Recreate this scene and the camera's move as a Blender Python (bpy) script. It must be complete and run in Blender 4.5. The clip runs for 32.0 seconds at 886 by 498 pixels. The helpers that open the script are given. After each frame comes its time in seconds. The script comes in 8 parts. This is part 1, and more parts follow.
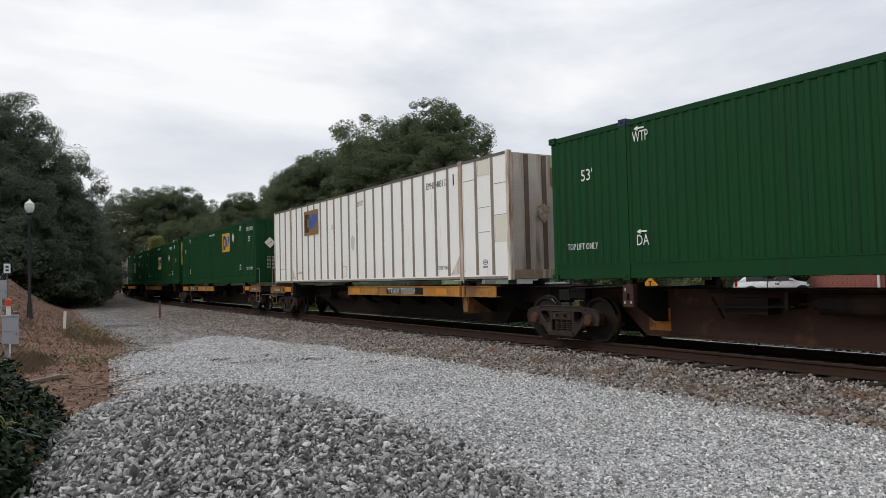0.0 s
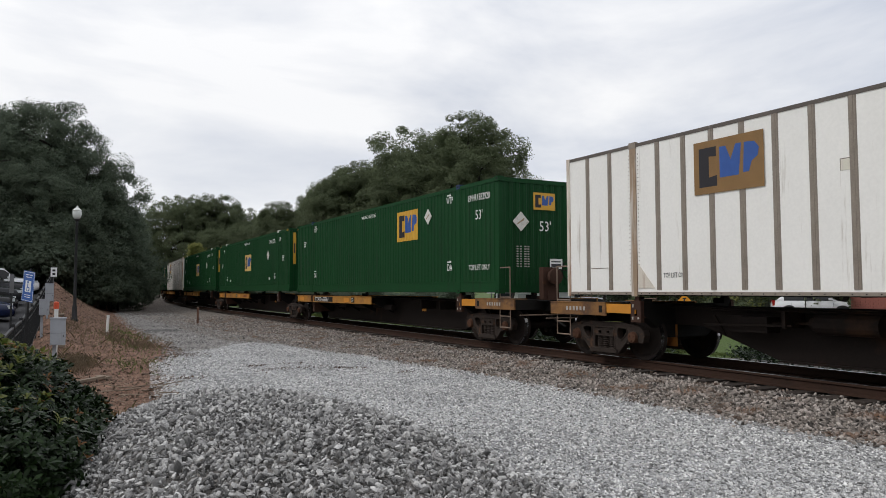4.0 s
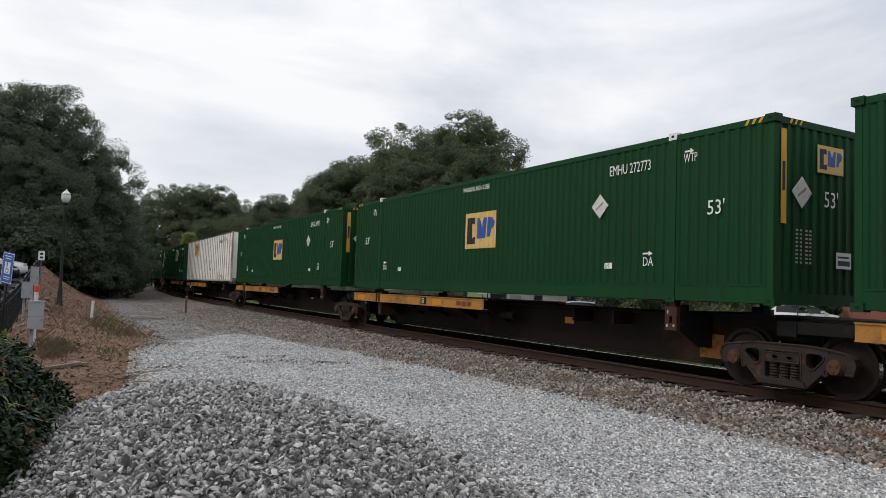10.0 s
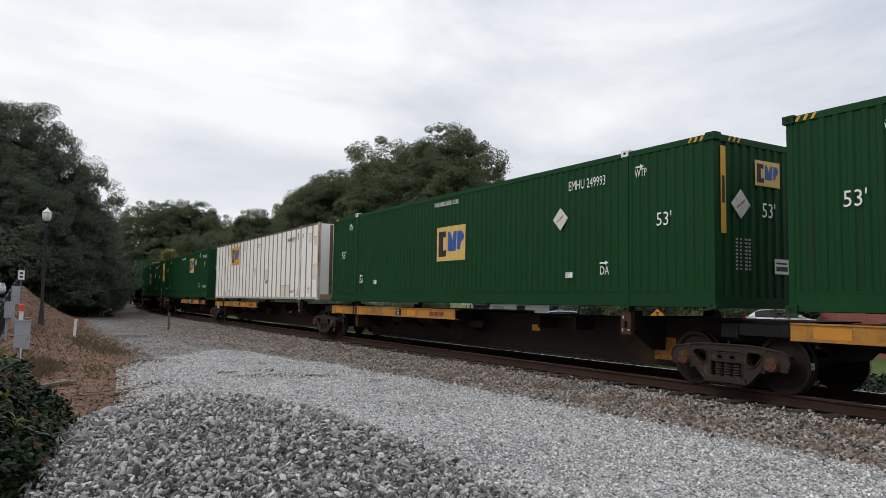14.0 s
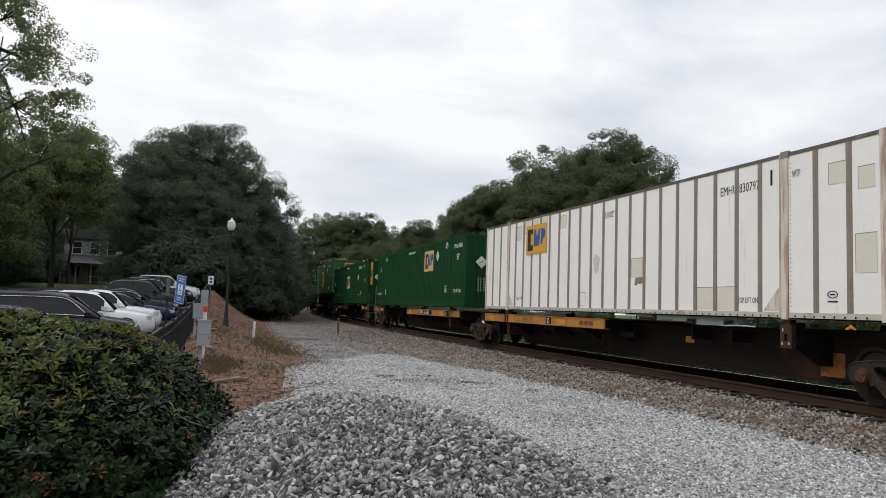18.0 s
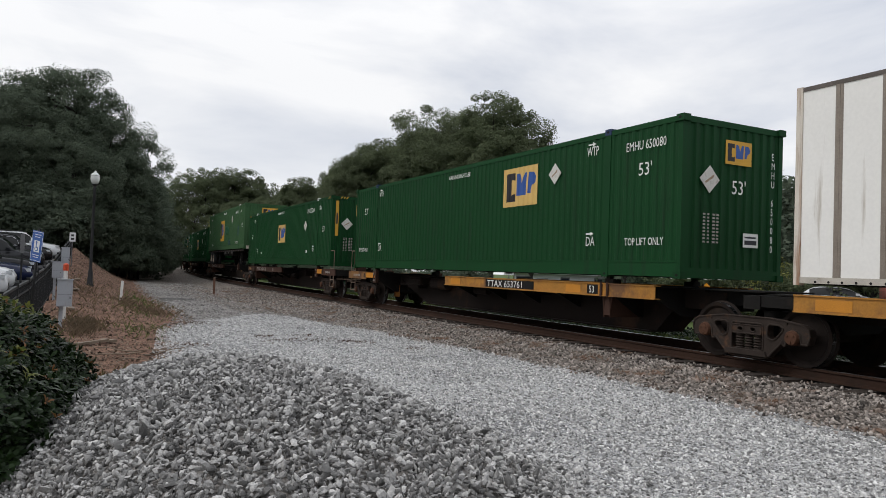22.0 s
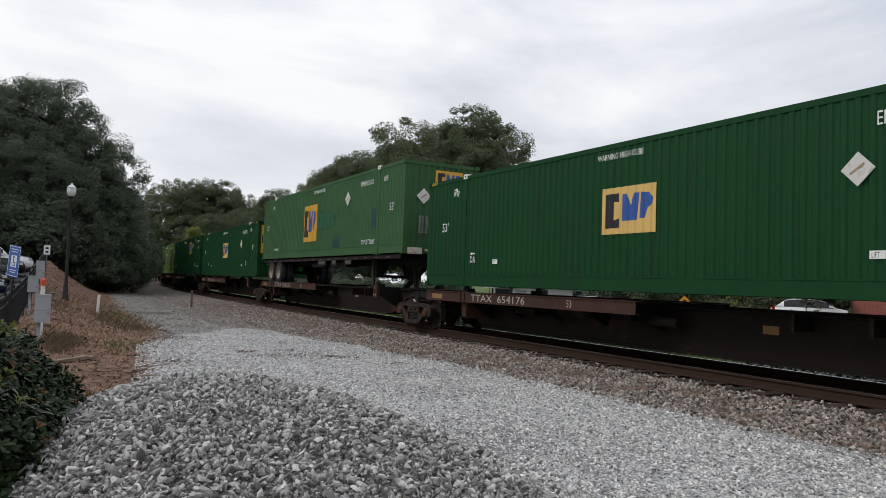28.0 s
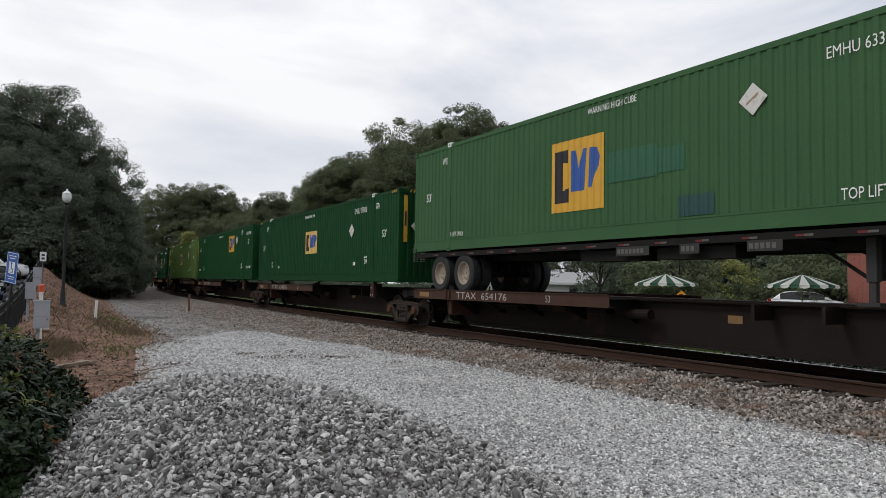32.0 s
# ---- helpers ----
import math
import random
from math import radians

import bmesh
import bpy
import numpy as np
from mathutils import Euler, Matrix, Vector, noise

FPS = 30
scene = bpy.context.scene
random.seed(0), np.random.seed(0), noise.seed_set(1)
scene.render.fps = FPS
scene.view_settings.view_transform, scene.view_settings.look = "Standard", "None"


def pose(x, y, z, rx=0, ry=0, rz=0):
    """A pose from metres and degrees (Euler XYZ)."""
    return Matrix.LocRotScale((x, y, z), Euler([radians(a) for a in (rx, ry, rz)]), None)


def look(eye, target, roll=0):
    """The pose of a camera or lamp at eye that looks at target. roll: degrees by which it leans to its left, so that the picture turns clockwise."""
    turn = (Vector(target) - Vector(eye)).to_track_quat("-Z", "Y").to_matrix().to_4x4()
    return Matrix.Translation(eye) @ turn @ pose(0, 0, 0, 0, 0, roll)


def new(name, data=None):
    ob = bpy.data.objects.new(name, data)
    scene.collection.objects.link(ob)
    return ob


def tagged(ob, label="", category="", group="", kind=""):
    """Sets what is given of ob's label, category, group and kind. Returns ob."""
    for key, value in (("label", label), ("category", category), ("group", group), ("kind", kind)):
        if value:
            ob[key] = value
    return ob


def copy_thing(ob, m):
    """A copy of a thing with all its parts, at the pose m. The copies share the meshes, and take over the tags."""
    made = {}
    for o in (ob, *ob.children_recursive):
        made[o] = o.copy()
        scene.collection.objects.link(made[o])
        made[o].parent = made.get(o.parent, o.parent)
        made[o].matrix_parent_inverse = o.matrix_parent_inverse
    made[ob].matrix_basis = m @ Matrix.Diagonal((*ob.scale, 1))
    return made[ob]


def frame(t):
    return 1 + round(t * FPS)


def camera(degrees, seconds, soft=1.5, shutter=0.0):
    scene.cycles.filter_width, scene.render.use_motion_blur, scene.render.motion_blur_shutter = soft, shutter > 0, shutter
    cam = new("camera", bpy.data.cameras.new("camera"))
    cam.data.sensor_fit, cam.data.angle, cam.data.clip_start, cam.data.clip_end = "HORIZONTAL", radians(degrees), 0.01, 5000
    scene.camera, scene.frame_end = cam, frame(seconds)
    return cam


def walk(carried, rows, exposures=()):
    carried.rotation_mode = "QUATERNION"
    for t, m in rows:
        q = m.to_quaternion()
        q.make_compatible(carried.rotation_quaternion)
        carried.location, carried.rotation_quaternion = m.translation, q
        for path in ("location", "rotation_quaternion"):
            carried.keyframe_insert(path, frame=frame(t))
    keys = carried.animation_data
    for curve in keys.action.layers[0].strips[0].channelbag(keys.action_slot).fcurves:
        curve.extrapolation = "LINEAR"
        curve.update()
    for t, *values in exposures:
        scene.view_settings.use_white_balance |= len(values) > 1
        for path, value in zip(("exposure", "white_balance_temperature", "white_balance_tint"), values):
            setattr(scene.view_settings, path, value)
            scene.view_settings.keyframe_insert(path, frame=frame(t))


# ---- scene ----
cam = camera(63.1, 32.0, soft=0.6)
PATH = [
    (0.0, (-0.053, 0.026, 1.682), (5.222, 8.513, 2.076), -1.36),
    (0.5, (-0.129, -0.102, 1.704), (5.000, 8.466, 2.239), 0.78),
    (1.0, (-0.111, -0.046, 1.682), (4.918, 8.574, 2.307), 0.19),
    (1.5, (-0.145, -0.140, 1.706), (4.792, 8.534, 2.293), 0.01),
    (2.0, (-0.145, -0.123, 1.693), (4.745, 8.572, 2.361), -0.22),
    (2.5, (-0.163, -0.184, 1.700), (4.730, 8.504, 2.417), 0.05),
    (4.5, (-0.141, -0.196, 1.693), (4.668, 8.554, 2.212), -0.50),
    (5.0, (-0.120, -0.188, 1.686), (4.405, 8.707, 2.274), -1.88),
    (5.5, (-0.016, -0.091, 1.688), (3.800, 9.109, 2.573), -3.01),
    (6.0, (0.065, -0.032, 1.669), (3.447, 9.316, 2.755), -1.65),
    (6.5, (0.036, -0.125, 1.703), (2.819, 9.400, 2.940), -0.64),
    (7.0, (-0.049, -0.147, 1.688), (2.449, 9.423, 3.163), 3.19),
    (7.5, (-0.069, -0.091, 1.673), (3.972, 9.036, 2.272), 2.33),
    (8.0, (-0.118, -0.131, 1.673), (4.303, 8.815, 2.308), 3.26),
    (8.5, (-0.063, -0.110, 1.678), (4.449, 8.806, 2.048), 2.26),
    (9.0, (0.106, -0.037, 1.668), (4.912, 8.715, 2.201), 2.64),
    (9.5, (0.144, -0.020, 1.669), (4.956, 8.728, 2.235), 2.55),
    (10.0, (0.099, -0.034, 1.665), (5.019, 8.654, 2.218), 2.00),
    (10.5, (-0.005, -0.056, 1.657), (4.976, 8.605, 2.072), 0.69),
    (11.0, (-0.065, -0.106, 1.652), (5.146, 8.383, 2.538), 1.55),
    (11.5, (-0.101, -0.169, 1.651), (5.226, 8.232, 2.676), 2.63),
    (12.0, (-0.111, -0.183, 1.663), (5.225, 8.207, 2.734), 2.63),
    (12.5, (-0.119, -0.206, 1.676), (5.183, 8.188, 2.873), 2.83),
    (13.0, (-0.134, -0.206, 1.667), (5.134, 8.190, 2.993), 3.41),
    (13.5, (-0.124, -0.206, 1.660), (5.145, 8.222, 2.751), 2.69),
    (14.0, (-0.091, -0.170, 1.644), (5.046, 8.377, 2.370), 0.90),
    (14.5, (0.049, -0.136, 1.668), (4.729, 8.684, 2.216), 0.62),
    (15.0, (0.037, -0.298, 1.687), (2.863, 9.277, 2.233), 0.04),
    (15.5, (0.012, -0.308, 1.703), (2.991, 9.218, 2.303), -0.16),
    (17.5, (0.062, 0.114, 1.613), (3.791, 9.374, 2.211), -0.10),
    (18.0, (0.180, 0.086, 1.577), (3.270, 9.564, 2.392), 2.00),
    (18.5, (0.212, 0.057, 1.576), (3.203, 9.574, 2.275), 1.36),
    (19.0, (0.110, 0.076, 1.606), (3.866, 9.328, 2.151), -1.02),
    (19.5, (0.023, -0.008, 1.614), (4.428, 8.960, 2.035), 0.87),
    (20.0, (0.053, 0.156, 1.615), (5.184, 8.717, 2.242), 2.17),
    (20.5, (0.008, 0.067, 1.571), (5.653, 8.306, 2.080), 1.62),
    (21.0, (0.024, 0.086, 1.567), (5.464, 8.468, 1.971), 1.26),
    (21.5, (0.106, 0.113, 1.569), (5.135, 8.753, 1.825), 0.15),
    (22.0, (0.202, 0.135, 1.562), (4.818, 9.002, 1.877), 2.07),
    (22.5, (0.181, 0.104, 1.580), (4.822, 8.953, 1.960), 1.95),
    (23.0, (0.021, 0.001, 1.622), (4.780, 8.791, 1.905), 1.76),
    (23.5, (-0.001, 0.092, 1.562), (5.212, 8.625, 1.697), 1.48),
    (24.0, (0.022, 0.074, 1.613), (5.539, 8.405, 2.012), 1.27),
    (24.5, (0.214, 0.193, 1.523), (5.456, 8.704, 1.848), 0.02),
    (25.0, (0.308, 0.304, 1.535), (5.223, 9.013, 1.552), 1.00),
    (25.5, (0.232, 0.225, 1.567), (5.176, 8.907, 2.005), 1.00),
    (27.5, (0.043, 0.152, 1.624), (5.248, 8.686, 1.886), 1.34),
    (28.0, (0.068, 0.171, 1.625), (4.949, 8.884, 2.110), 2.01),
    (28.5, (0.069, 0.234, 1.586), (4.695, 9.087, 2.048), 1.14),
    (29.0, (0.027, 0.256, 1.603), (5.230, 8.792, 1.810), 1.92),
    (29.5, (-0.038, 0.235, 1.604), (5.388, 8.630, 1.858), 3.98),
    (30.0, (-0.029, 0.236, 1.578), (5.371, 8.650, 1.769), 3.71),
    (30.5, (0.060, 0.216, 1.628), (5.172, 8.808, 1.831), 1.16),
    (31.0, (0.144, 0.201, 1.610), (4.914, 8.980, 2.019), 1.61),
    (31.5, (0.148, 0.224, 1.608), (4.721, 9.105, 2.064), 1.71),
    (32.0, (0.012, 0.141, 1.596), (4.944, 8.827, 2.079), 0.91),

]
walk(cam, [(t, look(eye, target, roll)) for t, eye, target, roll in PATH], ((0, 0), (5.5, 0), (7, 0.12), (7.7, 0), (14.4, 0), (15.1, 0.06), (18, 0.02), (20, 0), (32, 0)))

# ---- sky and light ----
world = bpy.data.worlds.new("overcast_sky")
scene.world = world
world.use_nodes = True


def build_sky():
    nt = world.node_tree
    nt.nodes.clear()
    out = nt.nodes.new("ShaderNodeOutputWorld")
    bg = nt.nodes.new("ShaderNodeBackground")
    sky = nt.nodes.new("ShaderNodeTexSky")
    sky.sky_type = "NISHITA"
    sky.sun_disc = False
    sky.sun_elevation = radians(45)
    sky.sun_rotation = radians(-68)
    dim = nt.nodes.new("ShaderNodeMixRGB")
    dim.blend_type = "MULTIPLY"
    dim.inputs[0].default_value = 1.0
    dim.inputs[2].default_value = (0.1, 0.1, 0.1, 1)
    co = nt.nodes.new("ShaderNodeTexCoord")
    mp = nt.nodes.new("ShaderNodeMapping")
    mp.inputs["Scale"].default_value = (1.0, 1.0, 3.0)
    mp.inputs["Location"].default_value = (0.3, 1.1, 0.2)
    nz = nt.nodes.new("ShaderNodeTexNoise")
    nz.inputs["Scale"].default_value = 2.2
    nz.inputs["Detail"].default_value = 7
    nz.inputs["Roughness"].default_value = 0.52
    nz.inputs["Distortion"].default_value = 0.35
    ramp = nt.nodes.new("ShaderNodeValToRGB")
    ramp.color_ramp.elements[0].position = 0.36
    ramp.color_ramp.elements[0].color = (0.61, 0.65, 0.74, 1)
    ramp.color_ramp.elements[1].position = 0.63
    ramp.color_ramp.elements[1].color = (1.0, 1.0, 1.01, 1)
    # an overcast sky is brighter towards the zenith
    sep = nt.nodes.new("ShaderNodeSeparateXYZ")
    up = nt.nodes.new("ShaderNodeMapRange")
    up.inputs["From Min"].default_value = 0.25
    up.inputs["From Max"].default_value = 1.0
    up.inputs["To Min"].default_value = 1.0
    up.inputs["To Max"].default_value = SKY_ZENITH
    lift = nt.nodes.new("ShaderNodeMixRGB")
    lift.blend_type = "MULTIPLY"
    lift.inputs[0].default_value = 1.0
    mix = nt.nodes.new("ShaderNodeMixRGB")
    mix.inputs[0].default_value = 0.93
    L = nt.links.new
    L(co.outputs["Generated"], mp.inputs[0])
    L(mp.outputs[0], nz.inputs["Vector"])
    L(nz.outputs["Fac"], ramp.inputs[0])
    L(co.outputs["Generated"], sep.inputs[0])
    L(sep.outputs["Z"], up.inputs[0])
    L(ramp.outputs[0], lift.inputs[1])
    L(up.outputs[0], lift.inputs[2])
    L(sky.outputs[0], dim.inputs[1])
    L(dim.outputs[0], mix.inputs[1])
    L(lift.outputs[0], mix.inputs[2])
    L(mix.outputs[0], bg.inputs[0])
    bg.inputs[1].default_value = SKY_STRENGTH
    L(bg.outputs[0], out.inputs[0])


SKY_ZENITH, SKY_STRENGTH = 1.35, 1.0
build_sky()
sun = new("sun", bpy.data.lights.new("sun", "SUN"))
sun.data.energy, sun.data.angle, sun.data.color = 0.95, radians(18), (1.0, 0.97, 0.92)
sun.matrix_world = look((-30, 12, 32), (0, 0, 0))
scene.view_settings.exposure = 0.0


# ---- materials ----
def material(name, colour, rough=0.7, metal=0.0, vary=0.12, scale=6.0, fine=60.0, bump=0.15, dist=0.004, spec=0.4,
             dirt=None, dirt_at=0.6, dirt_scale=2.0, streak=False, island=0.0, rand=0.0, glow=0.0, stretch=None):
    """A procedural surface: colour with variation at two scales, dirt or rust of another colour, and relief."""
    m = bpy.data.materials.new(name)
    m.use_nodes = True
    nt = m.node_tree
    N, L = nt.nodes, nt.links.new
    p = N["Principled BSDF"]
    co = N.new("ShaderNodeTexCoord")
    vec = co.outputs["Object"]
    if stretch:
        mp = N.new("ShaderNodeMapping")
        mp.inputs["Scale"].default_value = stretch
        L(vec, mp.inputs[0])
        vec = mp.outputs[0]
    big = N.new("ShaderNodeTexNoise")
    big.inputs["Scale"].default_value = scale
    big.inputs["Detail"].default_value = 5
    sm = N.new("ShaderNodeTexNoise")
    sm.inputs["Scale"].default_value = fine
    sm.inputs["Detail"].default_value = 4
    L(vec, big.inputs["Vector"])
    L(vec, sm.inputs["Vector"])
    add = N.new("ShaderNodeMath")
    add.operation = "ADD"
    L(big.outputs["Fac"], add.inputs[0])
    L(sm.outputs["Fac"], add.inputs[1])
    val = N.new("ShaderNodeMapRange")
    val.inputs["From Min"].default_value = 0.6
    val.inputs["From Max"].default_value = 1.4
    val.inputs["To Min"].default_value = 1 - vary
    val.inputs["To Max"].default_value = 1 + vary
    L(add.outputs[0], val.inputs[0])
    factor = val.outputs[0]
    for amount, kind in ((island, "island"), (rand, "object")):
        if amount:
            if kind == "island":
                src = N.new("ShaderNodeNewGeometry").outputs["Random Per Island"]
            else:
                src = N.new("ShaderNodeObjectInfo").outputs["Random"]
            r = N.new("ShaderNodeMapRange")
            r.inputs["To Min"].default_value = 1 - amount
            r.inputs["To Max"].default_value = 1 + amount
            L(src, r.inputs[0])
            mu = N.new("ShaderNodeMath")
            mu.operation = "MULTIPLY"
            L(factor, mu.inputs[0])
            L(r.outputs[0], mu.inputs[1])
            factor = mu.outputs[0]
    sc = N.new("ShaderNodeVectorMath")
    sc.operation = "SCALE"
    sc.inputs[0].default_value = colour[:3]
    L(factor, sc.inputs["Scale"])
    col = sc.outputs[0]
    rough_out = None
    if dirt:
        dn = N.new("ShaderNodeTexNoise")
        dn.inputs["Scale"].default_value = dirt_scale
        dn.inputs["Detail"].default_value = 8
        dn.inputs["Roughness"].default_value = 0.65
        if streak:
            dm = N.new("ShaderNodeMapping")
            dm.inputs["Scale"].default_value = (3.0, 3.0, 0.22)
            L(co.outputs["Object"], dm.inputs[0])
            L(dm.outputs[0], dn.inputs["Vector"])
        else:
            L(co.outputs["Object"], dn.inputs["Vector"])
        rp = N.new("ShaderNodeMapRange")
        rp.inputs["From Min"].default_value = dirt_at
        rp.inputs["From Max"].default_value = dirt_at + 0.16
        L(dn.outputs["Fac"], rp.inputs[0])
        mx = N.new("ShaderNodeMixRGB")
        mx.inputs[2].default_value = (*dirt[:3], 1)
        L(rp.outputs[0], mx.inputs[0])
        L(col, mx.inputs[1])
        col = mx.outputs[0]
    L(col, p.inputs["Base Color"])
    p.inputs["Roughness"].default_value = rough
    p.inputs["Metallic"].default_value = metal
    p.inputs["Specular IOR Level"].default_value = spec
    if bump:
        b = N.new("ShaderNodeBump")
        b.inputs["Strength"].default_value = bump
        b.inputs["Distance"].default_value = dist
        L(sm.outputs["Fac"], b.inputs["Height"])
        L(b.outputs[0], p.inputs["Normal"])
    if glow:
        p.inputs["Emission Color"].default_value = (*colour[:3], 1)
        p.inputs["Emission Strength"].default_value = glow
    return m


def leaf_material(name, colour, colour2, rough=0.6, gloss=0.2, through_light=0.42):
    """Leaves: each one its own shade between two greens, with some light through them."""
    m = bpy.data.materials.new(name)
    m.use_nodes = True
    N, L = m.node_tree.nodes, m.node_tree.links.new
    p = N["Principled BSDF"]
    g = N.new("ShaderNodeNewGeometry")
    co = N.new("ShaderNodeTexCoord")
    nz = N.new("ShaderNodeTexNoise")
    nz.inputs["Scale"].default_value = 0.6
    L(co.outputs["Object"], nz.inputs["Vector"])
    a = N.new("ShaderNodeMath")
    a.operation = "ADD"
    L(g.outputs["Random Per Island"], a.inputs[0])
    L(nz.outputs["Fac"], a.inputs[1])
    h = N.new("ShaderNodeMath")
    h.operation = "MULTIPLY"
    h.inputs[1].default_value = 0.62
    L(a.outputs[0], h.inputs[0])
    r = N.new("ShaderNodeValToRGB")
    r.color_ramp.elements[0].position = 0.2
    r.color_ramp.elements[0].color = (*colour, 1)
    r.color_ramp.elements[1].position = 0.95
    r.color_ramp.elements[1].color = (*colour2, 1)
    L(h.outputs[0], r.inputs[0])
    L(r.outputs[0], p.inputs["Base Color"])
    p.inputs["Roughness"].default_value = rough
    p.inputs["Specular IOR Level"].default_value = gloss
    thin = N.new("ShaderNodeBsdfTranslucent")
    L(r.outputs[0], thin.inputs["Color"])
    both = N.new("ShaderNodeMixShader")
    both.inputs[0].default_value = through_light
    L(p.outputs[0], both.inputs[1])
    L(thin.outputs[0], both.inputs[2])
    L(both.outputs[0], N["Material Output"].inputs["Surface"])
    return m


def glass_material(name, tint=(0.02, 0.025, 0.03), gloss=0.12):
    m = bpy.data.materials.new(name)
    m.use_nodes = True
    p = m.node_tree.nodes["Principled BSDF"]
    p.inputs["Base Color"].default_value = (*tint, 1)
    p.inputs["Roughness"].default_value = 0.06
    p.inputs["Specular IOR Level"].default_value = gloss
    return m


M = {}
M["green"] = material("green_container_paint", (0.0053, 0.0470, 0.0130), 0.58, vary=0.10, scale=0.7, fine=30, bump=0.05, dirt=(0.010, 0.036, 0.014), dirt_at=0.54, dirt_scale=1.6, streak=True, rand=0.12, spec=0.15)
M["green_faded"] = material("faded_green_container_paint", (0.042, 0.105, 0.042), 0.72, spec=0.2, vary=0.14, scale=0.9, fine=30, bump=0.05, dirt=(0.03, 0.065, 0.035), dirt_at=0.60, dirt_scale=1.2, streak=True)
M["green_light"] = material("light_green_container_paint", (0.10, 0.17, 0.035), 0.65, vary=0.12, scale=0.9, fine=30, bump=0.05, dirt=(0.06, 0.11, 0.04), dirt_at=0.62, streak=True)
M["green_patch"] = material("fresh_green_repair_paint", (0.02, 0.10, 0.05), 0.45, vary=0.08, scale=1.0)
M["blue_patch"] = material("blue_green_repair_paint", (0.016, 0.06, 0.055), 0.45, vary=0.08, scale=1.0)
M["white"] = material("white_container_paint", (0.87, 0.85, 0.81), 0.5, vary=0.05, scale=1.0, fine=20, bump=0.04, dirt=(0.42, 0.36, 0.29), dirt_at=0.62, dirt_scale=1.6, streak=True)
M["white_soiled"] = material("rust_soiled_white_panel", (0.50, 0.435, 0.375), 0.65, vary=0.18, scale=1.5, fine=25, bump=0.05, dirt=(0.20, 0.125, 0.085), dirt_at=0.52, dirt_scale=1.6, streak=True)
M["grime"] = material("grimy_steel_strip", (0.245, 0.205, 0.168), 0.7, vary=0.25, scale=2.5, fine=50, dirt=(0.28, 0.24, 0.20), dirt_at=0.5, dirt_scale=3)
M["rust"] = material("rust_streaked_steel", (0.34, 0.24, 0.16), 0.75, vary=0.25, scale=4, dirt=(0.55, 0.50, 0.44), dirt_at=0.48, dirt_scale=3, streak=True)
M["letter"] = material("white_lettering", (0.78, 0.78, 0.75), 0.6, vary=0.06, scale=20, bump=0)
M["letter_dark"] = material("dark_lettering", (0.03, 0.03, 0.035), 0.6, vary=0.1, scale=20, bump=0)
M["letter_worn"] = material("worn_grey_lettering", (0.36, 0.34, 0.31), 0.7, vary=0.3, scale=20, bump=0)
M["logo_yellow"] = material("golden_yellow_panel", (0.62, 0.34, 0.035), 0.55, vary=0.08, scale=3, dirt=(0.5, 0.36, 0.12), dirt_at=0.62)
M["logo_pale"] = material("sun_bleached_yellow_panel", (0.67, 0.44, 0.14), 0.6, vary=0.10, scale=3, dirt=(0.55, 0.45, 0.25), dirt_at=0.6)
M["logo_brown"] = material("rusty_brown_panel", (0.24, 0.135, 0.05), 0.7, vary=0.2, scale=3)
M["logo_black"] = material("black_emblem_paint", (0.018, 0.016, 0.02), 0.6, vary=0.1, bump=0)
M["logo_blue"] = material("blue_emblem_paint", (0.03, 0.09, 0.32), 0.55, vary=0.12, bump=0)
M["placard"] = material("aluminium_placard", (0.62, 0.60, 0.56), 0.55, vary=0.15, scale=8, dirt=(0.36, 0.33, 0.29), dirt_at=0.55, dirt_scale=8)
M["yellow"] = material("chrome_yellow_car_paint", (0.40, 0.180, 0.028), 0.65, vary=0.25, scale=1.4, fine=30, dirt=(0.15, 0.070, 0.028), dirt_at=0.52, dirt_scale=1.3)
M["oxide"] = material("rusty_brown_car_paint", (0.054, 0.026, 0.0175), 0.8, spec=0.25, vary=0.3, scale=1.5, fine=40, dirt=(0.13, 0.058, 0.026), dirt_at=0.57, dirt_scale=2)
M["spine"] = material("dark_brown_girder_paint", (0.0140, 0.0092, 0.0072), 0.75, spec=0.2, vary=0.3, scale=1.0, fine=30, dirt=(0.062, 0.030, 0.015), dirt_at=0.53, dirt_scale=0.6)
M["black"] = material("sooty_black_steel", (0.011, 0.010, 0.009), 0.8, spec=0.2, vary=0.3, scale=3, fine=40, dirt=(0.026, 0.019, 0.015), dirt_at=0.6)
M["tape_dull"] = material("dirty_reflective_tape", (0.10, 0.094, 0.086), 0.7, vary=0.25, scale=10, bump=0)
M["leg"] = material("dark_steel_leg", (0.035, 0.033, 0.032), 0.7, vary=0.2, spec=0.3)
M["blue_dark"] = material("dark_blue_casting_paint", (0.012, 0.03, 0.09), 0.6, vary=0.15)
M["bearing"] = material("rusty_bearing_steel", (0.085, 0.040, 0.024), 0.85, vary=0.3, scale=8, bump=0.3, spec=0.2)
M["truck"] = material("cast_steel_side_frame", (0.034, 0.025, 0.0205), 0.8, 0.0, vary=0.25, scale=6, fine=60, bump=0.3, spec=0.2, dirt=(0.10, 0.050, 0.028), dirt_at=0.56, dirt_scale=4)
M["wheel"] = material("rolled_steel_wheel", (0.020, 0.015, 0.013), 0.85, 0.0, vary=0.25, scale=5, spec=0.15, dirt=(0.03, 0.02, 0.014), dirt_at=0.5)
M["tread"] = material("bright_wheel_tread", (0.45, 0.45, 0.46), 0.25, 1.0, vary=0.1)
